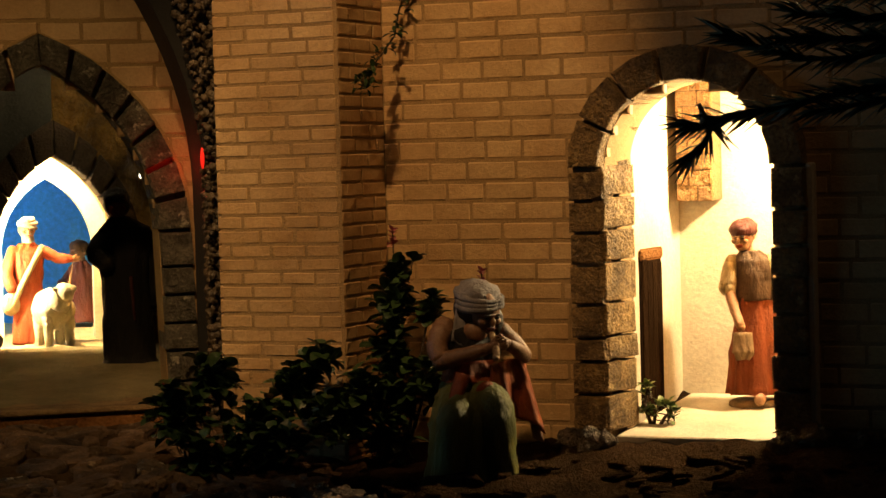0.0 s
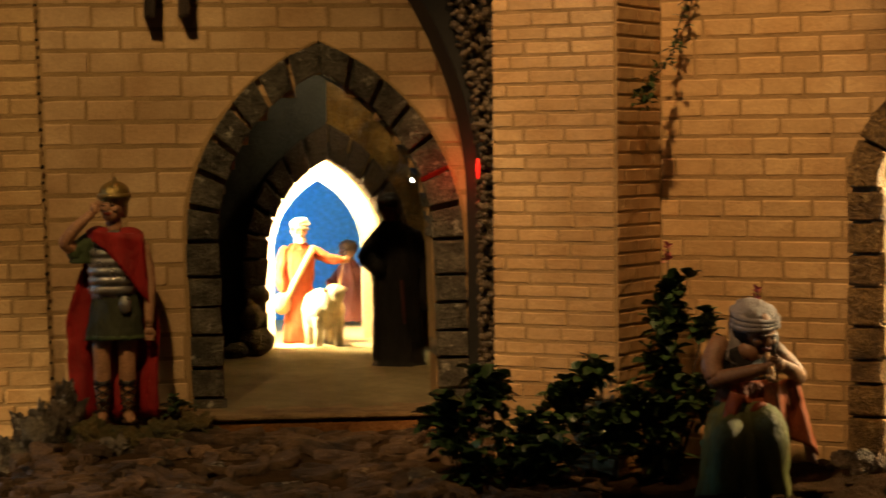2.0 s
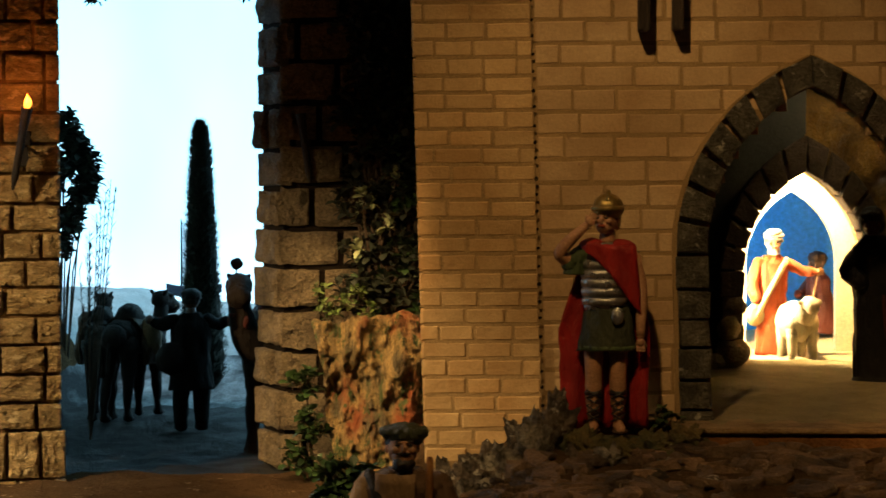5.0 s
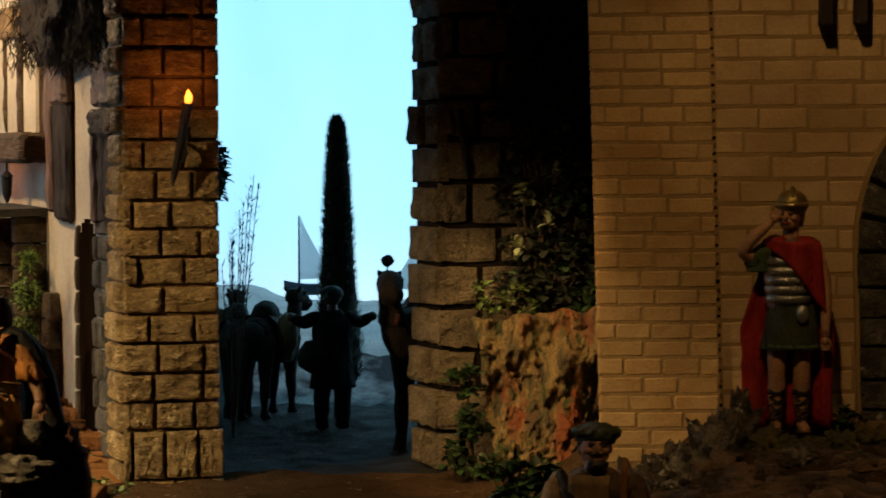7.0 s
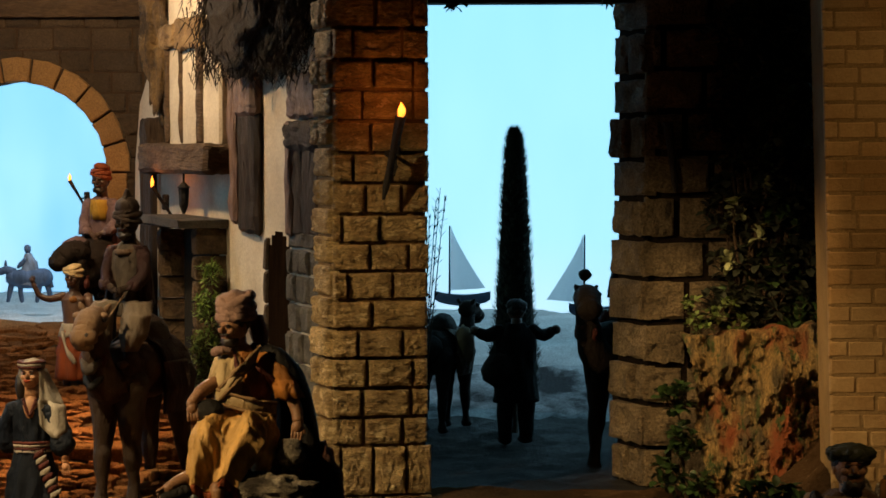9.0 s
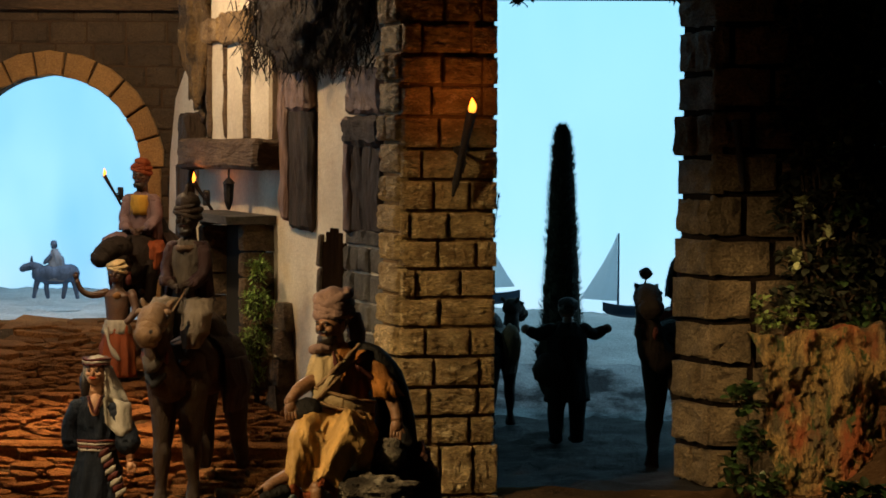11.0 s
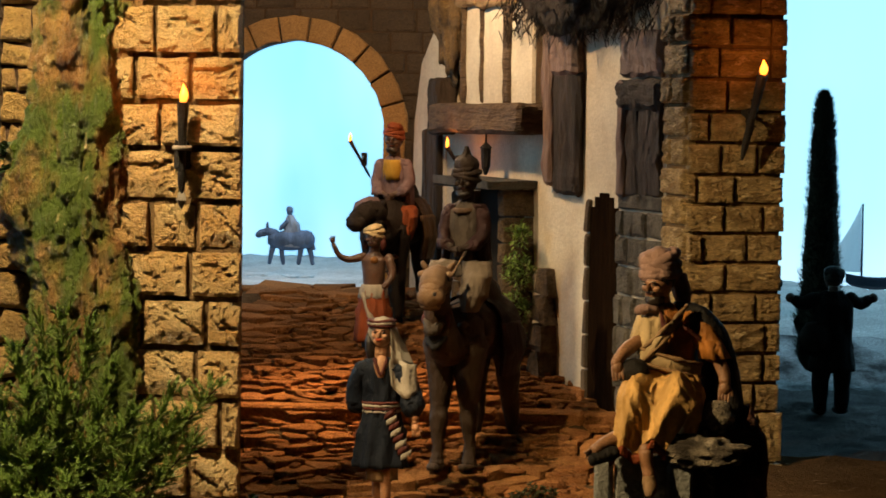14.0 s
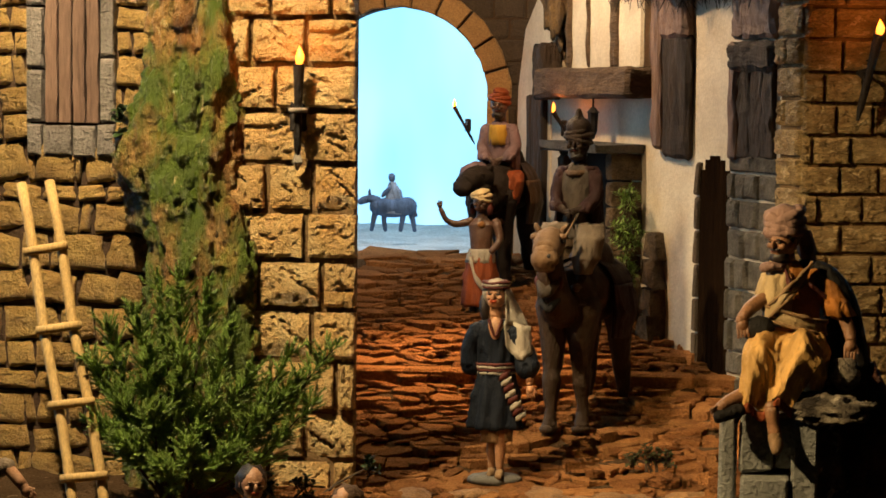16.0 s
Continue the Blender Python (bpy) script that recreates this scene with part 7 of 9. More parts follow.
def far_rider():
    f = Fig()
    # Haze and sky glow on the far rider are put into these blue paints.
    f.tube([(-2.0, 0, 3.1, 1.1), (0, 0, 3.0, 1.35), (2.0, 0, 3.2, 1.15)], "haze_blue", 12)
    f.tube([(-2.0, 0, 3.6, 0.75), (-3.2, 0, 4.2, 0.5), (-4.2, 0, 3.7, 0.42)], "haze_blue")
    f.ball((-3.1, 0.2, 4.9), (0.16, 0.12, 0.5), "haze_blue")
    for x, step in ((-2.3, -0.5), (-1.3, 0.3), (1.4, -0.4), (2.3, 0.5)):
        f.tube([(x, 0.3, 2.8, 0.5), (x + step * 0.5, 0.25, 1.4, 0.32), (x + step, 0.2, 0.1, 0.24)], "haze_blue", 8)
    f.tube([(2.6, 0, 3.4, 0.2), (3.0, 0, 2.0, 0.14)], "haze_blue", 8)
    f.loft([(0.1, -0.3, 2.2, 1.3, 1.0), (0.1, 0, 3.4, 1.2, 0.9), (0.1, 0, 5.2, 0.9, 0.7), (-0.1, 0, 6.3, 0.45, 0.4)], "pale_haze_blue", 0.07, 7)
    f.tube([(-0.5, -0.4, 5.4, 0.3), (-1.3, -0.5, 4.6, 0.24)], "haze_blue", 8)
    f.ball((-0.2, 0, 6.9), (0.5, 0.5, 0.6), "haze_blue")
    return f.done("donkey_rider_statue", "small rider figurine on a donkey on the far sand, painted blue-grey for haze", (-78.6, 292.0, 14.4), 4)


def low_figures():
    for at, turn, robe, hair, lab in (((-66.7, 160.0, -2.7), 25, "cream", "hair", "painted kneeling woman figurine with dark wavy hair"), ((-59.9, 160, -3.9), -20, "amber", "brown", "painted kneeling child figurine with brown hair")):
        f = Fig()
        f.loft([(0, 0, 0.0, 2.2, 2.3), (0, 0.1, 2.0, 1.8, 1.7), (0, 0.1, 4.2, 1.7, 1.2), (0, 0.1, 5.1, 0.7, 0.6)], robe, 0.06, 8)
        for s in (-1, 1):
            f.tube([(1.5 * s, 0, 4.4, 0.55), (1.8 * s, -0.6, 2.8, 0.5), (0.9 * s, -1.7, 2.8, 0.38)], robe)
        f.head((0, -0.1, 6.4), 1.15, hair=hair)
        f.ball((0, 0.4, 6.5), (1.15, 1.0, 1.25), hair, lumps=0.25, sub=3)
        f.done("kneeling_figure_statue", lab, at, turn)
    f = Fig()
    f.loft([(0, 0, 0.0, 2.2, 2.0), (0, 0, 3.6, 1.8, 1.5), (0, 0, 6.2, 1.9, 1.2), (0, 0, 7.2, 0.7, 0.6)], "beige", 0.06, 8)
    f.tube([(1.6, 0, 6.4, 0.7), (2.9, -0.5, 6.8, 0.6)], "beige")
    f.tube([(2.8, -0.5, 6.9, 0.5), (4.2, -1.0, 5.4, 0.4)], "skin")
    f.hand((4.4, -1.1, 5.1), (0.8, -0.2, -0.7), 0.4)
    f.head((0, -0.1, 8.4), 1.1, cap="tan")
    f.done("reaching_man_statue", "painted man figurine reaching out one hand", (-88.0, 160.0, -2.4), 10)


soldier()
street_woman()
king_one()
king_two()
servant()
monk()
shepherd()
sheep()
kneeler()
flute_woman()
bearded_man()
turban_man()
door_woman()
gate_man()
pack_camels()
far_rider()
low_figures()

# ---- plants ----


def leaf_material(name, col, tip, rough=0.45):
    m = material(name, col, rough, second=tip, grain=40, stain=60, mix=0.5, bump=0.1, per_piece=0.35, island=True)
    return m


M["box_leaf"] = leaf_material("glossy_boxwood_leaf", (0.022, 0.045, 0.014), (0.035, 0.07, 0.02), 0.35)
M["light_leaf"] = leaf_material("light_green_leaf", (0.11, 0.17, 0.04), (0.16, 0.22, 0.07))
M["fir_leaf"] = leaf_material("conifer_needles", (0.15, 0.26, 0.045), (0.28, 0.40, 0.08), 0.5)
M["bright_leaf"] = leaf_material("bright_green_leaf", (0.16, 0.27, 0.05), (0.24, 0.36, 0.08))
M["dark_needle"] = leaf_material("dark_fir_needle", (0.03, 0.052, 0.03), (0.05, 0.075, 0.042), 0.5)
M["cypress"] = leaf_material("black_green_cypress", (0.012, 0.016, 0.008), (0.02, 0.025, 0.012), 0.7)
M["twig"] = material("brown_twig", (0.09, 0.055, 0.03), 0.8, grain=60, bump=0.4)
M["petal_pink"] = leaf_material("pink_petal", (0.45, 0.05, 0.10), (0.6, 0.2, 0.22))
M["petal_white"] = leaf_material("pale_green_petal", (0.40, 0.42, 0.24), (0.3, 0.34, 0.16))
M["moss"] = material("green_moss", (0.06, 0.085, 0.02), 0.95, second=(0.10, 0.08, 0.02), grain=60, stain=30, bump=0.9, dist=0.3)


def add_leaf(bm, at, direction, length, width, cup=0.2, roll=0.0):
    """An oval leaf folded along its rib."""
    d = Vector(direction).normalized()
    side = d.cross(Vector((0.2, 0.1, 1))).normalized()
    side = Matrix.Rotation(roll, 3, d) @ side
    up = side.cross(d)
    at = Vector(at)
    pts = []
    for t, w in ((0.0, 0.08), (0.28, 0.85), (0.6, 1.0), (0.88, 0.55), (1.0, 0.05)):
        c = at + d * length * t + up * cup * length * (t - t * t)
        pts.append((bm.verts.new(c - side * width * w * 0.5 + up * cup * width * 0.6 * w), bm.verts.new(c), bm.verts.new(c + side * width * w * 0.5 + up * cup * width * 0.6 * w)))
    for a, b in zip(pts, pts[1:]):
        bm.faces.new((a[0], a[1], b[1], b[0]))
        bm.faces.new((a[1], a[2], b[2], b[1]))


def stick(bm, pts, seg=6):
    """A tapering twig through (x, y, z, r)."""
    rows = []
    for i, p in enumerate(pts):
        q, o = pts[min(i + 1, len(pts) - 1)], pts[max(i - 1, 0)]
        d = (Vector(q[:3]) - Vector(o[:3])).normalized()
        ax = d.cross(Vector((0.3, 0.8, 0.21))).normalized()
        ay = d.cross(ax)
        rows.append([bm.verts.new(Vector(p[:3]) + (ax * math.cos(2 * math.pi * k / seg) + ay * math.sin(2 * math.pi * k / seg)) * p[3]) for k in range(seg)])
    for a, b in zip(rows, rows[1:]):
        for k in range(seg):
            bm.faces.new((a[k], a[(k + 1) % seg], b[(k + 1) % seg], b[k]))
    bm.faces.new(rows[0])
    bm.faces.new(rows[-1])


def leafy(name, label, base, clumps, leaf, width, mat, seed, category="plant", cup=0.25):
    """A bush: stems from the base to clump middles (x, y, z, r, count), leaves in whorls round them."""
    rng = random.Random(seed)
    e = thing(name, base, label, category)
    stems, bm = bmesh.new(), bmesh.new()
    for cx, cy, cz, r, count in clumps:
        mid = ((base[0] * 0.4 + cx * 0.6) + rng.uniform(-0.5, 0.5), (base[1] * 0.4 + cy * 0.6), base[2] * 0.45 + cz * 0.55)
        stick(stems, [(base[0] + (cx - base[0]) * 0.3, base[1] + (cy - base[1]) * 0.3, base[2] - 0.3, 0.16), (*mid, 0.12), (cx, cy, cz, 0.07)])
        k = 0
        while k < count:
            v = Vector((rng.gauss(0, 1), rng.gauss(0, 1), rng.gauss(0, 1))).normalized() * r * rng.random() ** 0.4
            c = Vector((cx, cy, cz)) + Vector((v.x, v.y * 0.85, v.z))
            tip = (v.normalized() * 0.7 + Vector((0, 0, 0.7)) + Vector((rng.uniform(-.4, .4), rng.uniform(-.4, .4), 0))).normalized()
            stick(stems, [(*(c - tip * 1.1), 0.05), (*c, 0.035)], 4)
            for j in range(5):
                a = 2 * math.pi * j / 5 + rng.random()
                side = tip.orthogonal().normalized()
                d = Matrix.Rotation(a, 3, tip) @ side + tip * rng.uniform(0.2, 0.8)
                add_leaf(bm, c - tip * rng.uniform(0, 0.5), d, leaf * rng.uniform(0.7, 1.2), width * rng.uniform(0.8, 1.15), cup, rng.uniform(-0.4, 0.4))
                k += 1
    part("stem", stems, M["twig"], e)
    part("leaves", bm, mat, e, smooth=True)
    return e


def build_plants():
    leafy("boxwood_bush", "dark glossy boxwood bush at the foot of the tower", (57, 156, 8.6),
          [(52.0, 156.5, 13.0, 2.2, 190), (54.8, 156.0, 15.6, 1.7, 130), (57.2, 154.5, 12.0, 2.6, 230), (60.4, 155.0, 14.4, 2.0, 170), (62.0, 154.4, 16.6, 1.3, 60), (63.4, 153.5, 12.2, 2.4, 200), (58.2, 152.0, 10.4, 2.6, 170), (53.4, 154, 10.4, 2.4, 150), (64.5, 153, 14.6, 1.2, 60)],
          1.15, 0.95, M["box_leaf"], 1)
    leafy("tall_boxwood", "tall dark boxwood sprig in the wall corner", (67.5, 156, 8.8),
          [(67.3, 155.4, 13.5, 2.0, 170), (67.6, 155.8, 17.0, 1.7, 140), (68.2, 156.6, 20.2, 1.6, 120), (68.9, 157.0, 22.4, 1.1, 60), (70.4, 155.4, 19.6, 1.1, 60), (66.2, 153.0, 10.8, 2.2, 130), (69.6, 153.6, 14.4, 1.8, 110)],
          1.1, 0.9, M["box_leaf"], 2)
    # pink blossoms on thin stalks
    for x, y, z, tall in ((68.3, 157.2, 22.6, 2.6), (73.8, 153.2, 16, 6.2)):
        e = thing("pink_blossom", (x, y, z), "small pink blossom on a thin stalk", "flower", group="pink blossoms")
        bm = bmesh.new()
        stick(bm, [(x, y, z - 2, 0.06), (x - 0.1, y, z + tall, 0.05)], 5)
        part("stalk", bm, M["twig"], e)
        bm = bmesh.new()
        rng = random.Random(5)
        for k in range(16):
            add_leaf(bm, (x - 0.1, y, z + tall - rng.random() * 1.3), (rng.uniform(-1, 1), rng.uniform(-1, 1), rng.uniform(-0.2, 1)), 0.55, 0.4)
        part("petals", bm, M["petal_pink"], e)
    # ivy down the tower corner
    e = thing("ivy_strand", (66, 159, 36), "dark ivy strand hanging over the tower corner", "ivy")
    bm, st = bmesh.new(), bmesh.new()
    pts = [(72.2, 160.0, 47), (70.6, 160.0, 43.6), (69.8, 160.2, 41.2), (69.4, 160.0, 39.4), (68.0, 158.2, 38.0), (66.7, 157.4, 36.6), (66.0, 156.6, 35.4)]
    stick(st, [(*p, 0.07) for p in pts], 5)
    rng = random.Random(3)
    for a, b in zip(pts, pts[1:]):
        n = 16 + (30 if b == pts[-1] else 0)
        for k in range(n):
            p = Vector(a).lerp(Vector(b), rng.random()) + Vector((rng.gauss(0, 0.3), rng.gauss(-0.2, 0.25), rng.gauss(0, 0.3)))
            add_leaf(bm, p, (rng.uniform(-1, 1), rng.uniform(-1, 0.2), rng.uniform(-1, 0.6)), rng.uniform(0.45, 0.8), rng.uniform(0.3, 0.5), 0.3)
    part("stem", st, M["twig"], e)
    part("leaves", bm, M["box_leaf"], e)
    # plant in the lit doorway
    p = F_W2 @ Vector((19.2, 4.0, 10.6))
    leafy("doorway_plant", "small light green succulent in the doorway", tuple(p), [(p.x - 0.1, p.y, p.z + 1.4, 0.9, 40), (p.x + 1.1, p.y - 0.8, p.z + 0.9, 0.8, 35), (p.x - 0.3, p.y + 0.2, p.z + 2.6, 0.5, 20)], 0.75, 0.5, M["light_leaf"], 6)
    # growth above the rock by the gate jamb
    leafy("dark_creeper", "dark creeper hanging in the shade beside the gate jamb", (10, 204, 17.5),
          [(8.5, 204, 21, 2.4, 150), (11.5, 204, 24, 2.8, 190), (12, 203.6, 29, 2.6, 170), (9.8, 204, 33, 2.4, 140), (13, 203.6, 35, 2.6, 160), (13.6, 203, 20, 2.4, 150), (12.5, 204, 40, 2.8, 150), (9.5, 204.5, 42, 2.4, 120)], 1.0, 0.7, M["box_leaf"], 7)
    # near-black leaves added to put the gap's shade into colour
    leafy("gap_shade_leaves", "black-green leaves added to darken the gap beside the gate jamb", (10, 204, 17.5),
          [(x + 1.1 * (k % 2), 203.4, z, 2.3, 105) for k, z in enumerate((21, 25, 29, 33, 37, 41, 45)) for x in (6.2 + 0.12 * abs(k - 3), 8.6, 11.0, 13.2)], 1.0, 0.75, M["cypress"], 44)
    leafy("pale_flowering_sprig", "pale flowering sprig in the creeper", (8.2, 203, 24), [(7.5, 202.4, 28.9, 1.3, 36), (7.2, 202.4, 24.6, 0.6, 16), (9.6, 202.4, 27.0, 0.8, 20), (10.5, 202.4, 31.0, 0.6, 14)], 1.1, 0.6, M["petal_white"], 8)
    leafy("light_tuft", "light green leafy tuft on the rock", (5, 201.5, 17), [(4.4, 201, 19.2, 1.4, 90), (6.4, 201, 20.4, 1.3, 80), (3.4, 201.4, 20.8, 0.9, 40), (7.8, 201.4, 19, 1.0, 50)], 0.65, 0.4, M["light_leaf"], 9)
    leafy("jamb_plant", "dark leafy plant between jamb and rock", (3.4, 199, 4), [(2.4, 199, 12.6, 1.7, 100), (3.0, 198.6, 9.0, 1.6, 100), (2.0, 199, 6.2, 1.8, 100), (4.4, 198, 5.2, 1.6, 80)], 0.95, 0.7, M["box_leaf"], 10)
    leafy("low_boxwood", "low dark boxwood in front of the rock", (8.2, 172, 3), [(7.4, 172, 7.6, 1.8, 120), (9.6, 171.6, 8.4, 1.6, 100), (8.4, 171, 5.2, 2.0, 120), (6.2, 172, 5.6, 1.4, 70)], 1.0, 0.8, M["box_leaf"], 11)
    leafy("rock_sprig", "dark leafy sprig among the rocks", (33.2, 178, 10.4), [(33.2, 178, 11.8, 1.2, 70), (34.4, 178.4, 11.2, 1.0, 40)], 0.75, 0.5, M["box_leaf"], 12)
    leafy("wall_boxwood", "dark boxwood tuft in the wall corner", (-83, 187.5, 24), [(-83.4, 187, 27.6, 1.3, 90), (-84.0, 187, 30.0, 1.0, 60), (-82.8, 187, 25.6, 1.2, 70)], 0.85, 0.7, M["box_leaf"], 13)
    leafy("street_tuft", "small green tuft between the flagstones", (-39.5, 189.5, 1.0), [(-39.6, 189.5, 2.2, 1.0, 70), (-38.2, 189.6, 1.9, 0.8, 50), (-41.0, 189.5, 1.8, 0.7, 40)], 0.5, 0.35, M["moss"], 14)
    leafy("pier_grass", "light green tuft at the foot of the gate pier", (-27.6, 190, 2), [(-28.8, 190, 4.2, 1.3, 90), (-26.4, 190, 3.6, 1.1, 70), (-30.4, 190, 3.8, 1.0, 60)], 0.7, 0.45, M["light_leaf"], 15)
    p = F_HOUSE @ Vector((30.6, -2.8, 12))
    leafy("house_bush", "green bushy shrub against the house wall", (p.x, p.y, 8), [(p.x - 0.6, p.y, 14, 1.9, 520), (p.x - 0.2, p.y + 0.6, 18, 1.8, 520), (p.x, p.y + 0.8, 21.6, 1.3, 280), (p.x - 0.8, p.y, 11, 1.7, 320)], 0.8, 0.15, M["bright_leaf"], 16)
    leafy("pier_foot_weeds", "low weeds at the foot of the street pier", (-69, 180, -1.5), [(-70, 180, 0.2, 1.2, 70), (-67.0, 180, 0.0, 1.2, 70), (-72.6, 180, 0.6, 1.4, 80), (-62.6, 186, 1.0, 0.9, 50)], 0.6, 0.4, M["box_leaf"], 17)


def conifer():
    """A juniper-like bush of feathery sprays."""
    rng = random.Random(21)
    e = thing("conifer_bush", (-77.5, 178.5, -2), "feathery green conifer bush in front of the wall", "bush")
    st, bm = bmesh.new(), bmesh.new()
    tops = [(-76.6, 178, 17.6), (-78.6, 178.5, 16.0), (-74.6, 178, 15.6), (-80.6, 178, 14.0), (-82.6, 177.4, 12.6), (-83.8, 176.6, 10.2), (-72.6, 177.6, 12.6), (-79.0, 176, 11.4), (-76.0, 175.6, 10.6), (-81.4, 175.8, 7.6),
            (-73.6, 175.8, 7.6), (-78.0, 174.8, 6.6), (-75.2, 174.6, 3.8), (-80.6, 175, 4.0), (-70.4, 176.4, 9.6), (-67.2, 176.2, 11.6), (-63.8, 176.2, 11.9), (-66.6, 175.6, 9.4), (-65.4, 175.2, 7.6), (-69.4, 175.4, 6.6), (-77, 174, 2), (-83, 175.4, 5.4), (-72, 174.8, 3.2)]
    for tx, ty, tz in tops:
        root = Vector((-77.3 + rng.uniform(-0.8, 0.8), 178.5, -2))
        tip = Vector((tx, ty, tz))
        mid = root.lerp(tip, 0.55) + Vector((rng.uniform(-0.6, 0.6), -0.4, 0.8 if tx < -70 else -1.4))
        path = [root.lerp(mid, t) for t in (0, 0.5)] + [mid.lerp(tip, t) for t in (0, 0.5, 1)]
        stick(st, [(*p, 0.18 - 0.035 * i) for i, p in enumerate(path)], 5)
        for k in range(84):
            t = 0.25 + 0.75 * rng.random()
            p = mid.lerp(tip, (t - 0.45) / 0.55) if t > 0.45 else root.lerp(mid, t / 0.45)
            along = (tip - mid).normalized()
            d = (along * 1.0 + Vector((rng.gauss(0, 0.6), rng.gauss(0, 0.5), rng.gauss(0.25, 0.45)))).normalized()
            length = rng.uniform(1.6, 3.4) * (1.15 - 0.5 * t)
            q = p + d * length
            stick(bm, [(*p, 0.04), (*q, 0.02)], 4)
            side0 = d.orthogonal().normalized()
            for j in range(44):
                s = j / 44
                c = p.lerp(q, 0.1 + 0.9 * s)
                side = Matrix.Rotation(rng.random() * 6.28, 3, d) @ side0
                dd = (d * 1.1 + side * 0.8).normalized()
                ln = rng.uniform(0.3, 0.6) * (1.15 - 0.6 * s)
                w = side.cross(d).normalized() * 0.038
                bm.faces.new([bm.verts.new(v) for v in (c - w, c + w, c + dd * ln + w * 0.6, c + dd * ln - w * 0.6)])
    part("branch", st, M["twig"], e)
    part("needles", bm, M["fir_leaf"], e)


def fir_branch():
    """An artificial fir branch that hangs into the view from the side."""
    rng = random.Random(31)
    e = thing("fir_branch", (95, 120, 38), "dark artificial fir branch hanging in front of the wall", "branch")
    st, bm = bmesh.new(), bmesh.new()
    twigs = [[(99, 122, 36.5), (92, 123, 34.2), (85.5, 124.5, 33.0), (79.2, 125.6, 31.8)], [(99, 122, 37.2), (92.5, 123, 36.2), (86.5, 124, 35.6), (81.6, 125, 37.2)],
             [(99, 122, 38.4), (90, 122.5, 38.0), (85.2, 123, 38.4)], [(99, 121, 36.4), (90, 122, 36.8), (84.0, 123, 36.9)], [(97, 122, 34.6), (91.5, 123.2, 33.2), (87.0, 124.2, 32.6)], [(100, 121, 40.5), (92, 122, 39.4), (86.4, 122.6, 39.6)],
             [(79.9, 125.4, 33.2), (80.6, 125.2, 31.6), (79.3, 125.6, 29.8)]]
    for tw in twigs:
        stick(st, [(*p, 0.16 - 0.03 * i) for i, p in enumerate(tw)], 5)
        for a, b in zip(tw, tw[1:]):
            a, b = Vector(a), Vector(b)
            d = (b - a).normalized()
            for k in range(int(56 * (b - a).length / 6)):
                p = a.lerp(b, rng.random())
                side = Matrix.Rotation(rng.random() * 6.28, 3, d) @ d.orthogonal().normalized()
                dd = (d * 1.2 + side * 0.75).normalized()
                ln = rng.uniform(1.6, 3.0)
                w = side.cross(d).normalized() * 0.13
                bend = Vector((0, 0, 0.12))
                m = p + dd * ln * 0.5 + bend
                vs = [bm.verts.new(v) for v in (p - w, p + w, m + w, m - w, p + dd * ln)]
                bm.faces.new(vs[:4])
                bm.faces.new((vs[3], vs[2], vs[4]))
    part("twig", st, M["twig"], e)
    part("needles", bm, M["dark_needle"], e)


def cypress_radius(z):
    """A blunt column that widens slowly towards its foot."""
    marks = ((7.4, 1.6), (8.6, 2.75), (12.5, 2.9), (15.5, 2.45), (19.5, 2.1), (24.5, 1.8), (29.5, 1.5), (34.0, 1.12), (35.6, 0.85), (36.6, 0.3))
    for (za, ra), (zb, rb) in zip(marks, marks[1:]):
        if z <= zb:
            return ra + (rb - ra) * max(0.0, z - za) / (zb - za)
    return 0.3


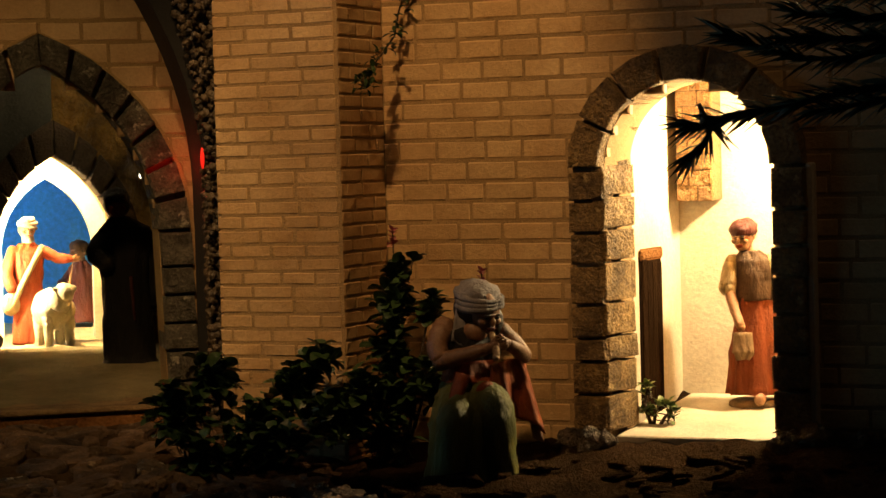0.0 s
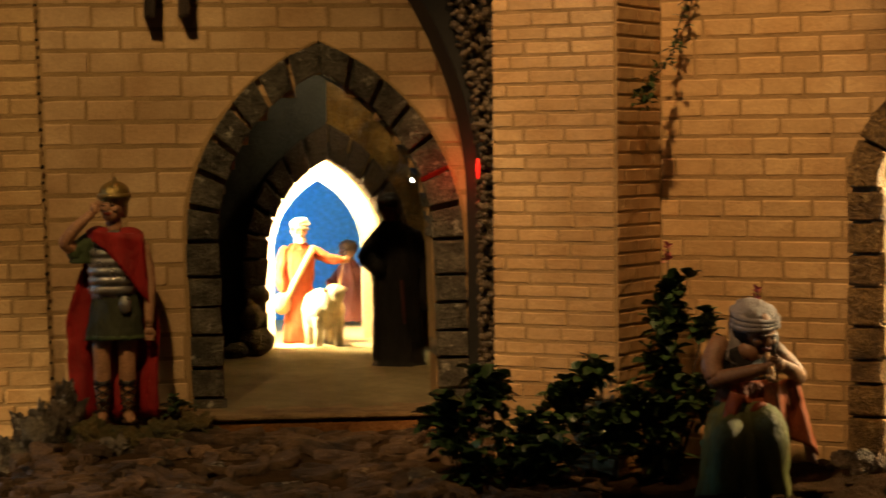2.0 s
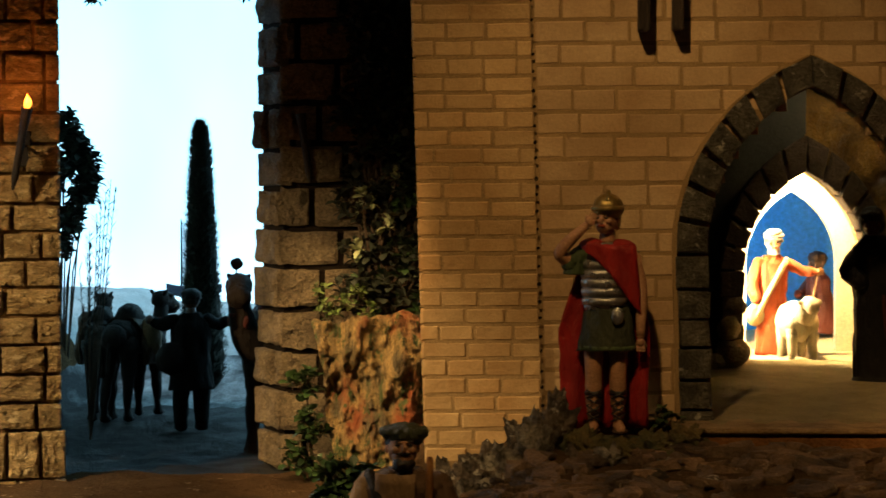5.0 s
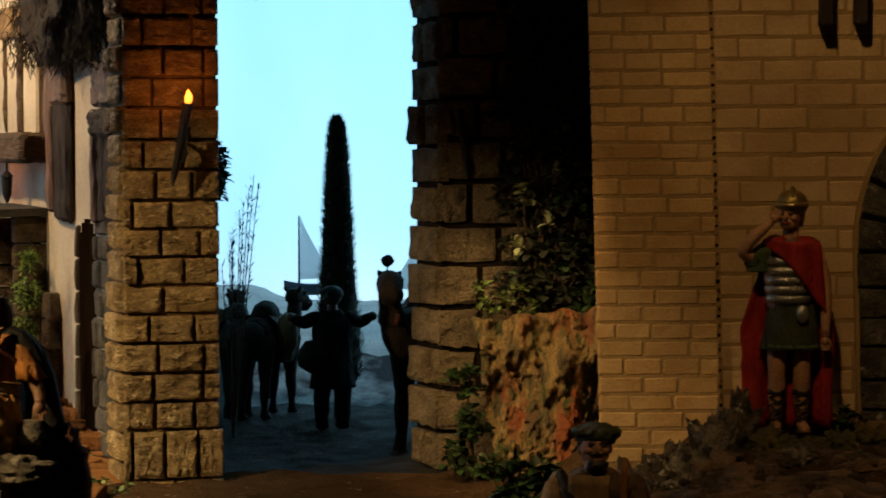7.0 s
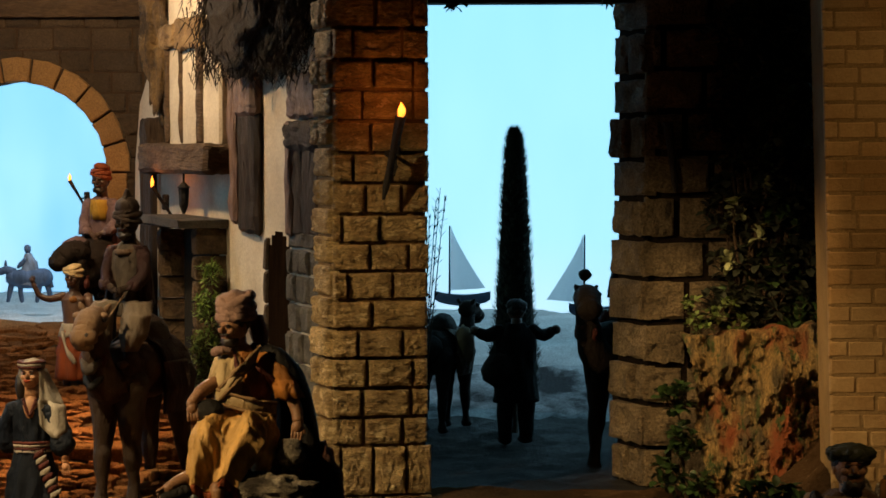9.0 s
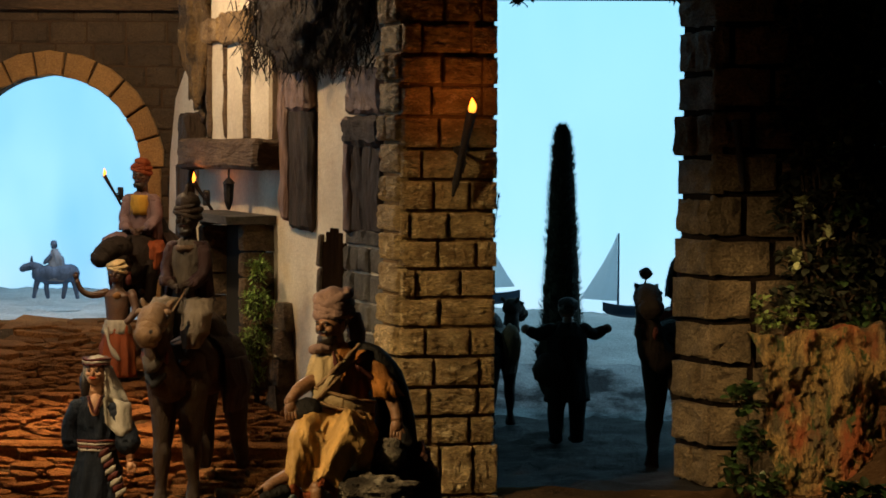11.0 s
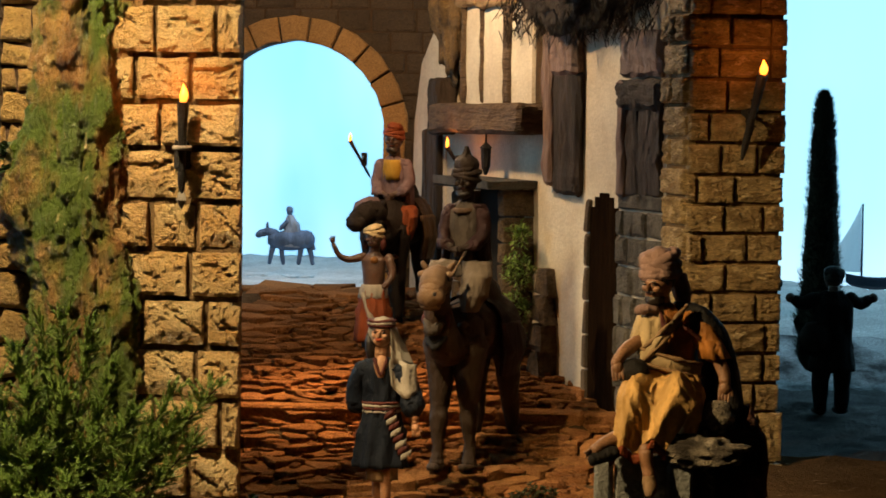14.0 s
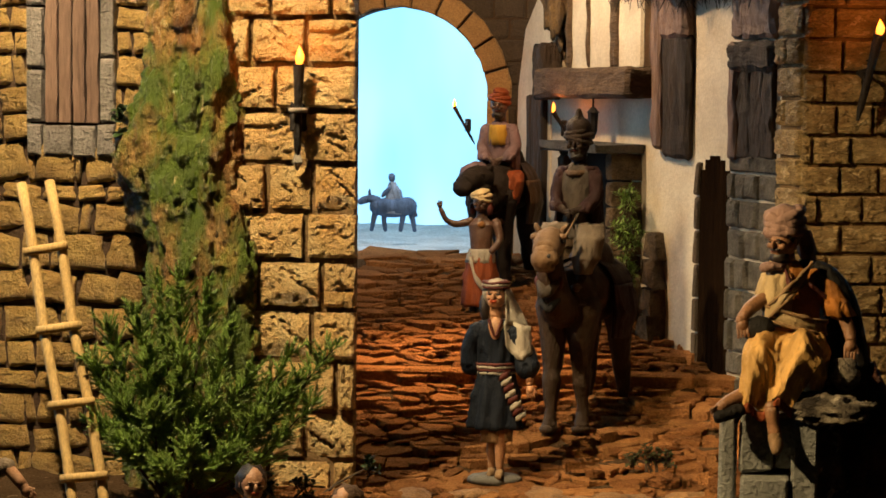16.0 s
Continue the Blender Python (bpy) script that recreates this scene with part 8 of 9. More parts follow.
def cypress_tree():
    rng = random.Random(41)
    e = thing("cypress_tree", (-13.5, 245, 4), "slender dark cypress tree on the sand", "tree")
    st, bm = bmesh.new(), bmesh.new()
    stick(st, [(-13.5, 245, 3.4, 0.5), (-13.5, 245, 15, 0.35), (-13.6, 245, 35.5, 0.1)], 8)
    for k in range(9000):
        t = rng.random()
        z = 7.6 + 28.9 * t
        a0 = rng.random() * 6.283
        r = cypress_radius(z) * (0.97 + 0.14 * noise.noise(Vector((math.cos(a0), math.sin(a0), z * 0.7)) * 1.4))
        a = a0
        rr = r * rng.uniform(0.72, 1.0)
        p = Vector((-13.5 - 0.05 * t + rr * math.cos(a), 245 + rr * math.sin(a), z))
        d = Vector((math.cos(a) * 0.5, math.sin(a) * 0.5, 1.0 - 0.8 * rng.random())).normalized()
        w = Vector((-math.sin(a), math.cos(a), 0)) * 0.13
        ln = rng.uniform(0.35, 0.8)
        bm.faces.new([bm.verts.new(v) for v in (p - w, p + w, p + d * ln)])
    for j in range(14):
        t = j / 14
        stick(st, [(-13.5, 245, 7 + 27 * t, 0.1), (-13.5 + math.cos(j * 2.4) * 1.4 * (1 - t), 245 + math.sin(j * 2.4) * 1.4 * (1 - t), 9.5 + 27 * t, 0.03)], 4)
    # a dense inner column of foliage
    rows = []
    for j in range(34):
        t = j / 33
        z = 7.2 + 28.4 * t
        r = cypress_radius(z) * 0.86
        rows.append([bm.verts.new((-13.5 + r * (1 + 0.22 * noise.noise(Vector((k, z * 0.7, 0)))) * math.cos(k * math.pi / 7), 245 + r * math.sin(k * math.pi / 7), z)) for k in range(14)])
    for a, b in zip(rows, rows[1:]):
        for k in range(14):
            bm.faces.new((a[k], a[(k + 1) % 14], b[(k + 1) % 14], b[k]))
    bm.faces.new(rows[0])
    bm.faces.new(rows[-1])
    part("trunk", st, M["twig"], e)
    part("crown", bm, M["cypress"], e)
    # twiggy shrub at the other side of the gate and dark foliage behind the pier
    e = thing("twiggy_shrub", (-22.4, 228, 4), "thin twiggy shrub behind the gate pier", "shrub")
    st, bm = bmesh.new(), bmesh.new()
    for k in range(9):
        top = Vector((-20.0 - 0.45 * k + rng.uniform(-0.2, 0.2), 228 + rng.uniform(-1, 1), 30.5 - abs(k - 1) * 1.3))
        root = Vector((-22.6, 228, 3.6))
        stick(st, [(*root.lerp(top, t), 0.12 - 0.09 * t) for t in (0, 0.4, 0.7, 1)], 5)
        for j in range(46):
            p = root.lerp(top, rng.uniform(0.5, 1.0))
            add_leaf(bm, p, (rng.uniform(-1, 1), rng.uniform(-0.6, 0.6), rng.uniform(0.3, 1.2)), rng.uniform(0.5, 1.0), 0.13, 0.1)
    part("twig", st, M["twig"], e)
    part("leaves", bm, M["cypress"], e)
    leafy("shade_foliage", "black-green foliage in the shade behind the gate pier", (-25.5, 212, 18), [(-24.6, 212, 31.0, 2.2, 150), (-23.6, 212, 28.0, 1.9, 140), (-24.6, 212, 24.5, 1.8, 110), (-26, 212, 35, 2.2, 120), (-24, 212, 20.5, 1.4, 60), (-26, 212, 27, 2, 80)], 0.9, 0.7, M["cypress"], 42)
    e = leafy("dark_tree", "dark leafy tree on the sand beyond the gate", (-34.5, 268, 5.2), [(-33.4, 268, 36.4, 1.9, 150), (-31.9, 268, 34.6, 1.7, 150), (-30.9, 268, 32.0, 1.8, 170), (-30.2, 268, 29.8, 1.5, 140), (-31.4, 268, 28.0, 1.9, 170), (-32.2, 268, 25.0, 1.7, 150), (-33.2, 268, 31.0, 2.6, 220), (-33.6, 268, 22.2, 1.4, 90), (-36.2, 268, 33.0, 2.4, 160), (-36.4, 268, 28.0, 2.4, 160)], 1.2, 0.9, M["cypress"], 77, category="tree")
    trunk = bmesh.new()
    stick(trunk, [(-34.5, 268, 4.6, 0.8), (-34.2, 268, 12, 0.6), (-34.4, 268, 20, 0.45), (-33.8, 268, 30, 0.2)], 8)
    part("trunk", trunk, M["twig"], e)
    leafy("gate_overhang", "dark foliage hanging from the top of the gate", (-10, 206, 50), [(-17.5, 206, 48.6, 1.5, 70), (-15.0, 206, 48.9, 1.3, 60), (-11, 206, 49.2, 1.3, 60), (-7, 206, 49, 1.3, 60), (-3.8, 206, 48.6, 1.4, 60)], 0.9, 0.6, M["cypress"], 43)


# ---- rocks ----
def rock(name, label, at, r, mat, seed, amp=0.3, freq=1.6, flat=0.0, sub=4, category="rock", group="", squash=None):
    bm = bmesh.new()
    bmesh.ops.create_icosphere(bm, subdivisions=sub, radius=1)
    off = Vector((seed * 3.7, seed * 1.3, seed * 7.1))
    for v in bm.verts:
        n = v.co.normalized()
        d = 1 + amp * noise.fractal(n * freq + off, 0.85, 2.1, 5) - 0.12 * abs(noise.noise(n * freq * 3.1 + off))
        v.co = n * d
        if squash:
            v.co.z = max(-squash, min(squash, v.co.z))
    bmesh.ops.transform(bm, matrix=Matrix.Translation(at) @ Matrix.Rotation(seed, 4, "Z") @ Matrix.Diagonal((*r, 1)), verts=bm.verts)
    return solo(name, bm, mat, label, category, smooth=True, base=(at[0], at[1], at[2] - r[2] * 0.8), group=group)


def build_rocks():
    # the tall painted rock between gate jamb and corner
    bm = bmesh.new()
    n, m = 90, 84
    for_side = []
    for j in range(m + 1):
        z = 2 + 16.2 * j / m
        row = []
        for i in range(n + 1):
            s = i / n
            x = 3.0 + 14.5 * s - 1.2 * (1 - j / m) * (0.5 - s) * -2.2 + (1.4 * (1 - j / m) if s < 0.3 else 0)
            y = 200.6 - 2.4 * math.sin(math.pi * min(1, s * 1.15)) - 3.5 * (1 - j / m) * 0.4
            d = 0.8 * noise.fractal(Vector((x * 0.22, z * 0.16, 3.1)), 0.6, 2.2, 7) + 0.55 * noise.ridged_multi_fractal(Vector((x * 0.16, z * 0.09, 6.3)), 0.8, 2.2, 6, 0.9, 2.0) - 0.6
            k = 1.2 * noise.noise(Vector((x * 0.5, z * 0.2, 8))) + 0.5 * abs(noise.noise(Vector((x * 1.1, z * 0.5, 4)))) + 0.9 * smoothstep(12.5, 14.5, z + 1.6 * noise.noise(Vector((x * 0.4, 0, 1)))) - 0.7 * smoothstep(15.5, 17.5, z)
            d += 0.5 * noise.fractal(Vector((x * 0.7, z * 0.4, 1.7)), 0.5, 2.3, 6)
            row.append(bm.verts.new((x + 0.5 * d, y - 1.7 * d - k, z + (1.5 * (s - 0.1) + 0.8 * noise.noise(Vector((x * 0.5, 0, 2)))) * (j / m) ** 3)))
        for_side.append(row)
    top = []
    for k in range(1, 8):
        t = k / 7
        top.append([bm.verts.new((v.co.x, v.co.y + 6.5 * t, v.co.z + 0.5 * noise.noise(v.co * 0.8 + Vector((0, t * 3, 0))) - 0.5 * t)) for v in for_side[-1]])
    rows = for_side + top
    for a, b in zip(rows, rows[1:]):
        for i in range(n):
            bm.faces.new((a[i], a[i + 1], b[i + 1], b[i]))
    solo("painted_rock", bm, M["rock"], "large ochre and rust painted rock beside the gate", "rock", smooth=True, base=(9, 200, 2))
    G = "rocks at the terrace edge"
    rock("mossy_rock", "mossy brown rock under the soldier", (29.4, 176.0, 8.6), (5.2, 3.2, 2.4), M["moss_rock"], 3, 0.25, 1.8, squash=0.95)
    for k, (x, y, z, a, b, c) in enumerate(((22.4, 174.0, 9.6, 2.0, 1.6, 2.6), (24.6, 174.6, 10.6, 1.5, 1.3, 3.0), (19.2, 171.6, 7.4, 2.4, 1.8, 2.4), (26.2, 171.2, 8.0, 2.6, 1.8, 1.7), (31.2, 170.4, 8.2, 2.6, 1.6, 1.3), (16.4, 173.4, 6.0, 2.2, 1.6, 2.4), (36.2, 172.4, 9.0, 2.2, 1.4, 0.9), (21.2, 168.6, 5.6, 3.0, 2.0, 2.2), (17.4, 167.4, 4.0, 2.6, 2.0, 2.2))):
        rock("grey_rock", "grey-brown craggy cork rock at the terrace edge", (x, y, z), (a, b, c), M["crag"], 11 + k, 0.75, 2.6, sub=5, group=G)
    for k, (x, y, z, a, b, c) in enumerate(((22.8, 171.6, 9.6, 1.5, 1.2, 3.2), (20.6, 170.2, 7.4, 1.8, 1.5, 2.8), (18.0, 169.6, 5.6, 2.0, 1.5, 2.4), (28.6, 168.8, 9.4, 1.5, 1.1, 1.3), (33.0, 168.0, 9.2, 1.3, 1.0, 0.9))):
        rock("pale_rock", "pale weathered cork rock at the terrace edge", (x, y, z), (a, b, c), M["pale_crag"], 131 + k, 0.6, 2.4, sub=5, group=G)
    for k, (x, y, z, a, b, c) in enumerate(((26.8, 172.8, 10.1, 1.5, 1.2, 1.5), (29.2, 172.2, 9.8, 1.8, 1.3, 1.2), (32.0, 172.6, 9.9, 1.7, 1.2, 1.5), (34.6, 174.2, 10.3, 1.8, 1.3, 1.4))):
        rock("moss_clump", "clump of dark olive and yellow moss at the soldier's feet", (x, y, z), (a, b, c), M["moss_rock"], 151 + k, 0.6, 2.6, sub=5, group="moss clumps", category="moss")
    for k in range(26):
        rng = random.Random(100 + k)
        x, y = rng.uniform(30, 72), rng.uniform(138, 168)
        if 62 < x < 80 and y > 140:
            continue
        rock("loose_stone", "small rough brown stone on the ground", (x, y, ground_height(x, y) + 0.2), (rng.uniform(0.7, 1.7), rng.uniform(0.6, 1.3), rng.uniform(0.35, 0.8)), M["crag"], 40 + k, 0.4, 2.0, sub=3, group="loose stones")
    for k, (du, dv, r) in enumerate(((0, 0, 1.3), (1.2, -0.4, 1.0), (-1.6, 0.4, 1.1), (14.6, -0.4, 1.6), (16.4, 0.0, 2.0), (17.6, 0.6, 1.5), (19.4, 0.2, 1.6), (13.8, -1.2, 0.9))):
        q = F_W2 @ Vector((16.6 + du, -2.2 + dv, 9.8))
        rock("foot_rock", "craggy pale-edged rock at the foot of the doorway", tuple(q), (r, r * 0.8, r * 0.9), M["crag"], 70 + k, 0.5, 2.2, sub=3, group="rocks at the doorway")
    for k, (x, y, r) in enumerate(((-47.5, 185.2, 3.6), (-41.6, 184.6, 3.2), (-36.6, 186.0, 2.8), (-44.2, 181.6, 3.4), (-38.4, 181.0, 3.0), (-54.0, 184.2, 2.6), (-58.6, 183.2, 2.8))):
        rock('street_slab', 'large flat ochre stone at the near end of the street', (x, y, ground_height(x, y) + 0.25), (r, r * 0.55, 0.7), M['slab_stone'], 90 + k, 0.3, 1.7, sub=4, group='slabs at the end of the street')
    for k, (x, y, z, r) in enumerate(((41.6, 209.6, 14.4, 1.7), (41.2, 209.8, 16.8, 1.4), (41.9, 210.2, 18.8, 1.1), (39.6, 208.6, 13.6, 1.2))):
        rock("niche_stone", "pale rounded stone stacked beside the inner arch", (x, y, z), (r, r * 0.8, r * 0.8), M["niche_stone"], 170 + k, 0.25, 1.6, sub=3, group="stones beside the inner arch")
    # rock seat of the turbaned man
    rock("sitting_rock", "grey and rust rock used as a seat", (-27.6, 154.6, 7.6), (4.4, 3.4, 6.6), M["crag"], 5, 0.22, 1.7)
    rock("rock_ledge", "rough grey stone under the seated man", (-26.4, 149.7, 11.7), (3.1, 1.7, 1.0), M["pale_crag"], 6, 0.35, 2.2)
    rock("pale_stone", "small pale stone beside the seated man", (-25.2, 150.9, 13.9), (1.1, 0.9, 1.1), M["pale_crag"], 9, 0.15, 1.5, sub=3)
    rock("rust_rock", "dark rust-red rock behind the seated man", (-24.2, 154.4, 8.4), (2.9, 2.4, 6.4), M["rust_rock"], 8, 0.25, 1.8)
    e = thing("slate_block", (-30, 152, 2), "blue-grey split stone block below the seated man", "stone")
    for x0, x1, z0, z1, y in ((-33.2, -32.0, 2, 11.2, 149.6), (-31.9, -29.6, 7.4, 11.3, 149.9), (-31.8, -28.6, 2, 7.2, 149.0), (-29.5, -28.0, 7.4, 10.9, 150.2), (-28.5, -26.7, 2, 11.0, 149.3)):
        bm = bmesh.new()
        for v in box(bm, x0 + 0.03, x1 - 0.03, y, y + 4.5, z0, z1, None, 0.22):
            v.co += Vector((0.012 * (z1 - v.co.z) * -1, 0.5 * noise.noise(v.co * 0.4), 0.5 * noise.noise(v.co * 0.5 + Vector((3, 0, 0)))))
        part("slab", bm, M["seat_slate"], e)
    # bark column with moss next to the street pier
    bm = bmesh.new()
    rows = []
    for j in range(301):
        z = -3 + 56 * j / 300
        row = []
        cx = -77.3 + 0.5 * math.sin(z * 0.16) + 0.3 * math.sin(z * 0.41)
        rx = 5.0 + 0.5 * math.sin(z * 0.23 + 1) - 0.7 * min(1.0, max(0.0, (z - 26) / 6))
        for i in range(150):
            a = math.pi * 2 * i / 150
            d = 0.92 + 0.26 * noise.fractal(Vector((math.cos(a) * 1.4, math.sin(a) * 1.4, z * 0.09)), 0.8, 2.1, 5) + 0.14 * noise.ridged_multi_fractal(Vector((math.cos(a) * 1.8, math.sin(a) * 1.8, z * 0.055 + 4)), 0.8, 2.1, 5, 0.9, 2.0) + 0.11 * noise.fractal(Vector((math.cos(a) * 3.4, math.sin(a) * 3.4, z * 0.13)), 0.7, 2.1, 5) - 0.18 * smoothstep(0.15, 0.4, noise.noise(Vector((math.cos(a) * 1.9, math.sin(a) * 1.9, z * 0.1 + 3))))
            flake = Vector((cx + rx * math.cos(a), 3.0 * math.sin(a), z * 0.5))
            d += 0.09 * smoothstep(-0.03, 0.05, noise.noise(flake * 0.6)) + 0.075 * smoothstep(-0.03, 0.05, noise.noise(flake * 1.3 + Vector((7, 3, 1)))) + 0.05 * noise.ridged_multi_fractal(flake * 1.5, 0.9, 2.2, 4, 0.9, 2.0) - 0.04
            row.append(bm.verts.new((cx + rx * d * math.cos(a), 187.0 + 3.0 * d * math.sin(a), z)))
        rows.append(row)
    for a, b in zip(rows, rows[1:]):
        for i in range(150):
            bm.faces.new((a[i], a[(i + 1) % 150], b[(i + 1) % 150], b[i]))
    bm.faces.new(rows[0])
    bm.faces.new(rows[-1])
    solo("mossy_bark_column", bm, M["moss_bark"], "brown bark column overgrown with green moss", "bark", smooth=True, base=(-79, 187.0, -3))


M["niche_stone"] = material("pale_yellow_stone", (0.50, 0.40, 0.22), 0.8, second=(0.26, 0.19, 0.09), grain=36, stain=40, bump=0.7, dist=0.3)
M["crag"] = material("grey_brown_crag", (0.28, 0.2, 0.13), 0.8, second=(0.07, 0.05, 0.03), grain=35, stain=50, mix=0.22, bump=1.0, dist=0.9, spots=(0.72, 0.64, 0.50), spot_at=0.575)
M["slab_stone"] = material("ochre_slab_stone", (0.50, 0.27, 0.11), 0.75, second=(0.30, 0.15, 0.06), grain=36, stain=25, mix=0.3, bump=0.8, dist=0.4, spots=(0.6, 0.4, 0.22), spot_at=0.64)
M["seat_slate"] = material("pale_blue_grey_slate", (0.36, 0.37, 0.35), 0.7, second=(0.22, 0.23, 0.22), grain=40, stain=24, bump=0.5, dist=0.2, per_piece=0.2)
M["pale_crag"] = material("pale_grey_crag", (0.46, 0.39, 0.29), 0.8, second=(0.06, 0.045, 0.03), grain=35, stain=60, mix=0.25, bump=1.0, dist=0.9, spots=(0.7, 0.62, 0.5), spot_at=0.62)
M["rust_rock"] = material("rust_red_rock", (0.27, 0.08, 0.035), 0.8, second=(0.05, 0.02, 0.014), grain=35, stain=30, mix=0.3, bump=0.9, dist=0.4)
M["moss_bark"] = material("mossy_bark", (0.66, 0.40, 0.14), 0.34, second=(0.28, 0.12, 0.03), grain=34, stain=34, mix=0.3, bump=0.9, dist=0.6, spots=(0.80, 0.66, 0.34), spot_at=0.63, stretch=(1.2, 1.2, 0.6), patch=((0.15, 0.22, 0.035), 24, 0.425))

build_plants()
conifer()
fir_branch()
cypress_tree()
build_rocks()


# ---- torches, ladder, shutter, boats ----
def flame_shape(bm, at, h, r):
    rows = []
    for j in range(9):
        t = j / 8
        w = r * (math.sin(math.pi * min(1, t * 0.78 + 0.16)) ** 0.8) * (1 - t ** 3)
        rows.append([bm.verts.new((at[0] + w * math.cos(k * math.pi / 5) + 0.25 * r * math.sin(t * 3), at[1] + w * math.sin(k * math.pi / 5), at[2] + h * t)) for k in range(10)])
    for a, b in zip(rows, rows[1:]):
        for k in range(10):
            bm.faces.new((a[k], a[(k + 1) % 10], b[(k + 1) % 10], b[k]))
    bm.faces.new(rows[0])


def torch(top, foot, wall_y, label, flame=1.3, ring=False, lit=True, scale=1.0):
    """A wall torch: shaft from foot to top, a clasp to the wall, a flickering bulb."""
    e = thing("wall_torch", foot, label, "torch", group="wall torches")
    a, b = Vector(foot), Vector(top)
    bm = bmesh.new()
    stick(bm, [(*a, 0.12 * scale), (*a.lerp(b, 0.15), 0.32 * scale), (*a.lerp(b, 0.6), 0.34 * scale), (*a.lerp(b, 0.93), 0.46 * scale), (*b, 0.5 * scale)], 10)
    shaft = part("shaft", bm, M["iron"], e)
    bm = bmesh.new()
    c = a.lerp(b, 0.5)
    box(bm, c.x - 0.9 * scale, c.x + 0.5 * scale, wall_y - 0.35, wall_y + 0.2, c.z - 1.6 * scale, c.z + 1.6 * scale, None, 0.12)
    part("back_plate", bm, M["iron"], e)
    bm = bmesh.new()
    stick(bm, [(c.x - 0.3, wall_y, c.z + 0.5, 0.16 * scale), (c.x, (c.y + wall_y) / 2, c.z + 0.1, 0.16 * scale), (c.x, c.y, c.z, 0.3 * scale)], 6)
    part("bracket", bm, M["iron"], e)
    if ring:
        bm = bmesh.new()
        r = a.lerp(b, 0.52)
        bmesh.ops.create_cone(bm, segments=16, radius1=0.8, radius2=0.8, depth=0.4, cap_ends=True, matrix=Matrix.Translation(r))
        part("collar", bm, PAINT["white"], shaft, "pale ring round the shaft", smooth=True)
        bm = bmesh.new()
        stick(bm, [(*(a + Vector((0, 0, -0.9))), 0.08), (*(a + Vector((0, 0, -0.2))), 0.5), (*(a + Vector((0, 0, 0.9))), 0.14)], 4)
        part("finial", bm, PAINT["white"], shaft, "pale pointed finial")
    if lit:
        bm = bmesh.new()
        flame_shape(bm, (b.x, b.y, b.z - 0.1), flame * 0.85, 0.38 * scale)
        part("flame_bulb", bm, M["flame"], shaft, "lit orange flame-shaped bulb", smooth=True)
        bulb("torch_bulb", (b.x, b.y - 0.9, b.z + flame * 0.6), 0.16 * scale, (1.0, 0.30, 0.06), 0.5)
    return e


torch((-21.5, 194.4, 37.2), (-23.1, 195.6, 30.0), 197.6, "dark iron wall torch with a lit flame on the gate pier", 1.6)
torch((-68.3, 183.2, 34.2), (-68.6, 184.2, 26.4), 184.9, "black wall torch with a pale collar on the street pier", 1.9, ring=True)
torch((1.6, 203.6, 36.8), (2.4, 204.2, 30.5), 205.0, "unlit dark iron torch on the gate jamb", lit=False)
torch((-67.1, 266.0, 30.6), (-64.8, 267.4, 26.2), 270.6, "small dark torch with a lit flame on the far arch", 1.2, scale=0.5)
torch((-53.8, 248.6, 30.2), (-51.6, 249.8, 26.6), 251.5, "small dark torch with a lit flame on the house", 1.5, scale=0.55)


def ladder():
    e = thing("wooden_ladder", (-84, 173, -1), "pale peeled-wood ladder leaning on the rubble wall", "ladder")
    a0, a1 = Vector((-91.2, 181.6, 24.2)), Vector((-83.4, 172.0, -2.6))
    b0, b1 = Vector((-89.0, 182.2, 24.4)), Vector((-80.8, 172.0, -2.6))
    for p, q in ((a0, a1), (b0, b1)):
        bm = bmesh.new()
        stick(bm, [(*(p.lerp(q, t) + Vector((0.1 * math.sin(t * 11), 0, 0))), 0.42) for t in [k / 10 for k in range(11)]], 10)
        part("rail", bm, M["pale_wood"], e, smooth=True)
    for t in (0.2, 0.43, 0.645, 0.85):
        p, q = a0.lerp(a1, t), b0.lerp(b1, t)
        d = (q - p).normalized()
        bm = bmesh.new()
        stick(bm, [(*(p - d * 0.5 + Vector((0, -0.55, -0.1))), 0.36), (*((p + q) / 2 + Vector((0, -0.6, 0.1))), 0.38), (*(q + d * 0.7 + Vector((0, -0.55, 0.3))), 0.34)], 9)
        part("rung", bm, M["pale_wood"], e, smooth=True)


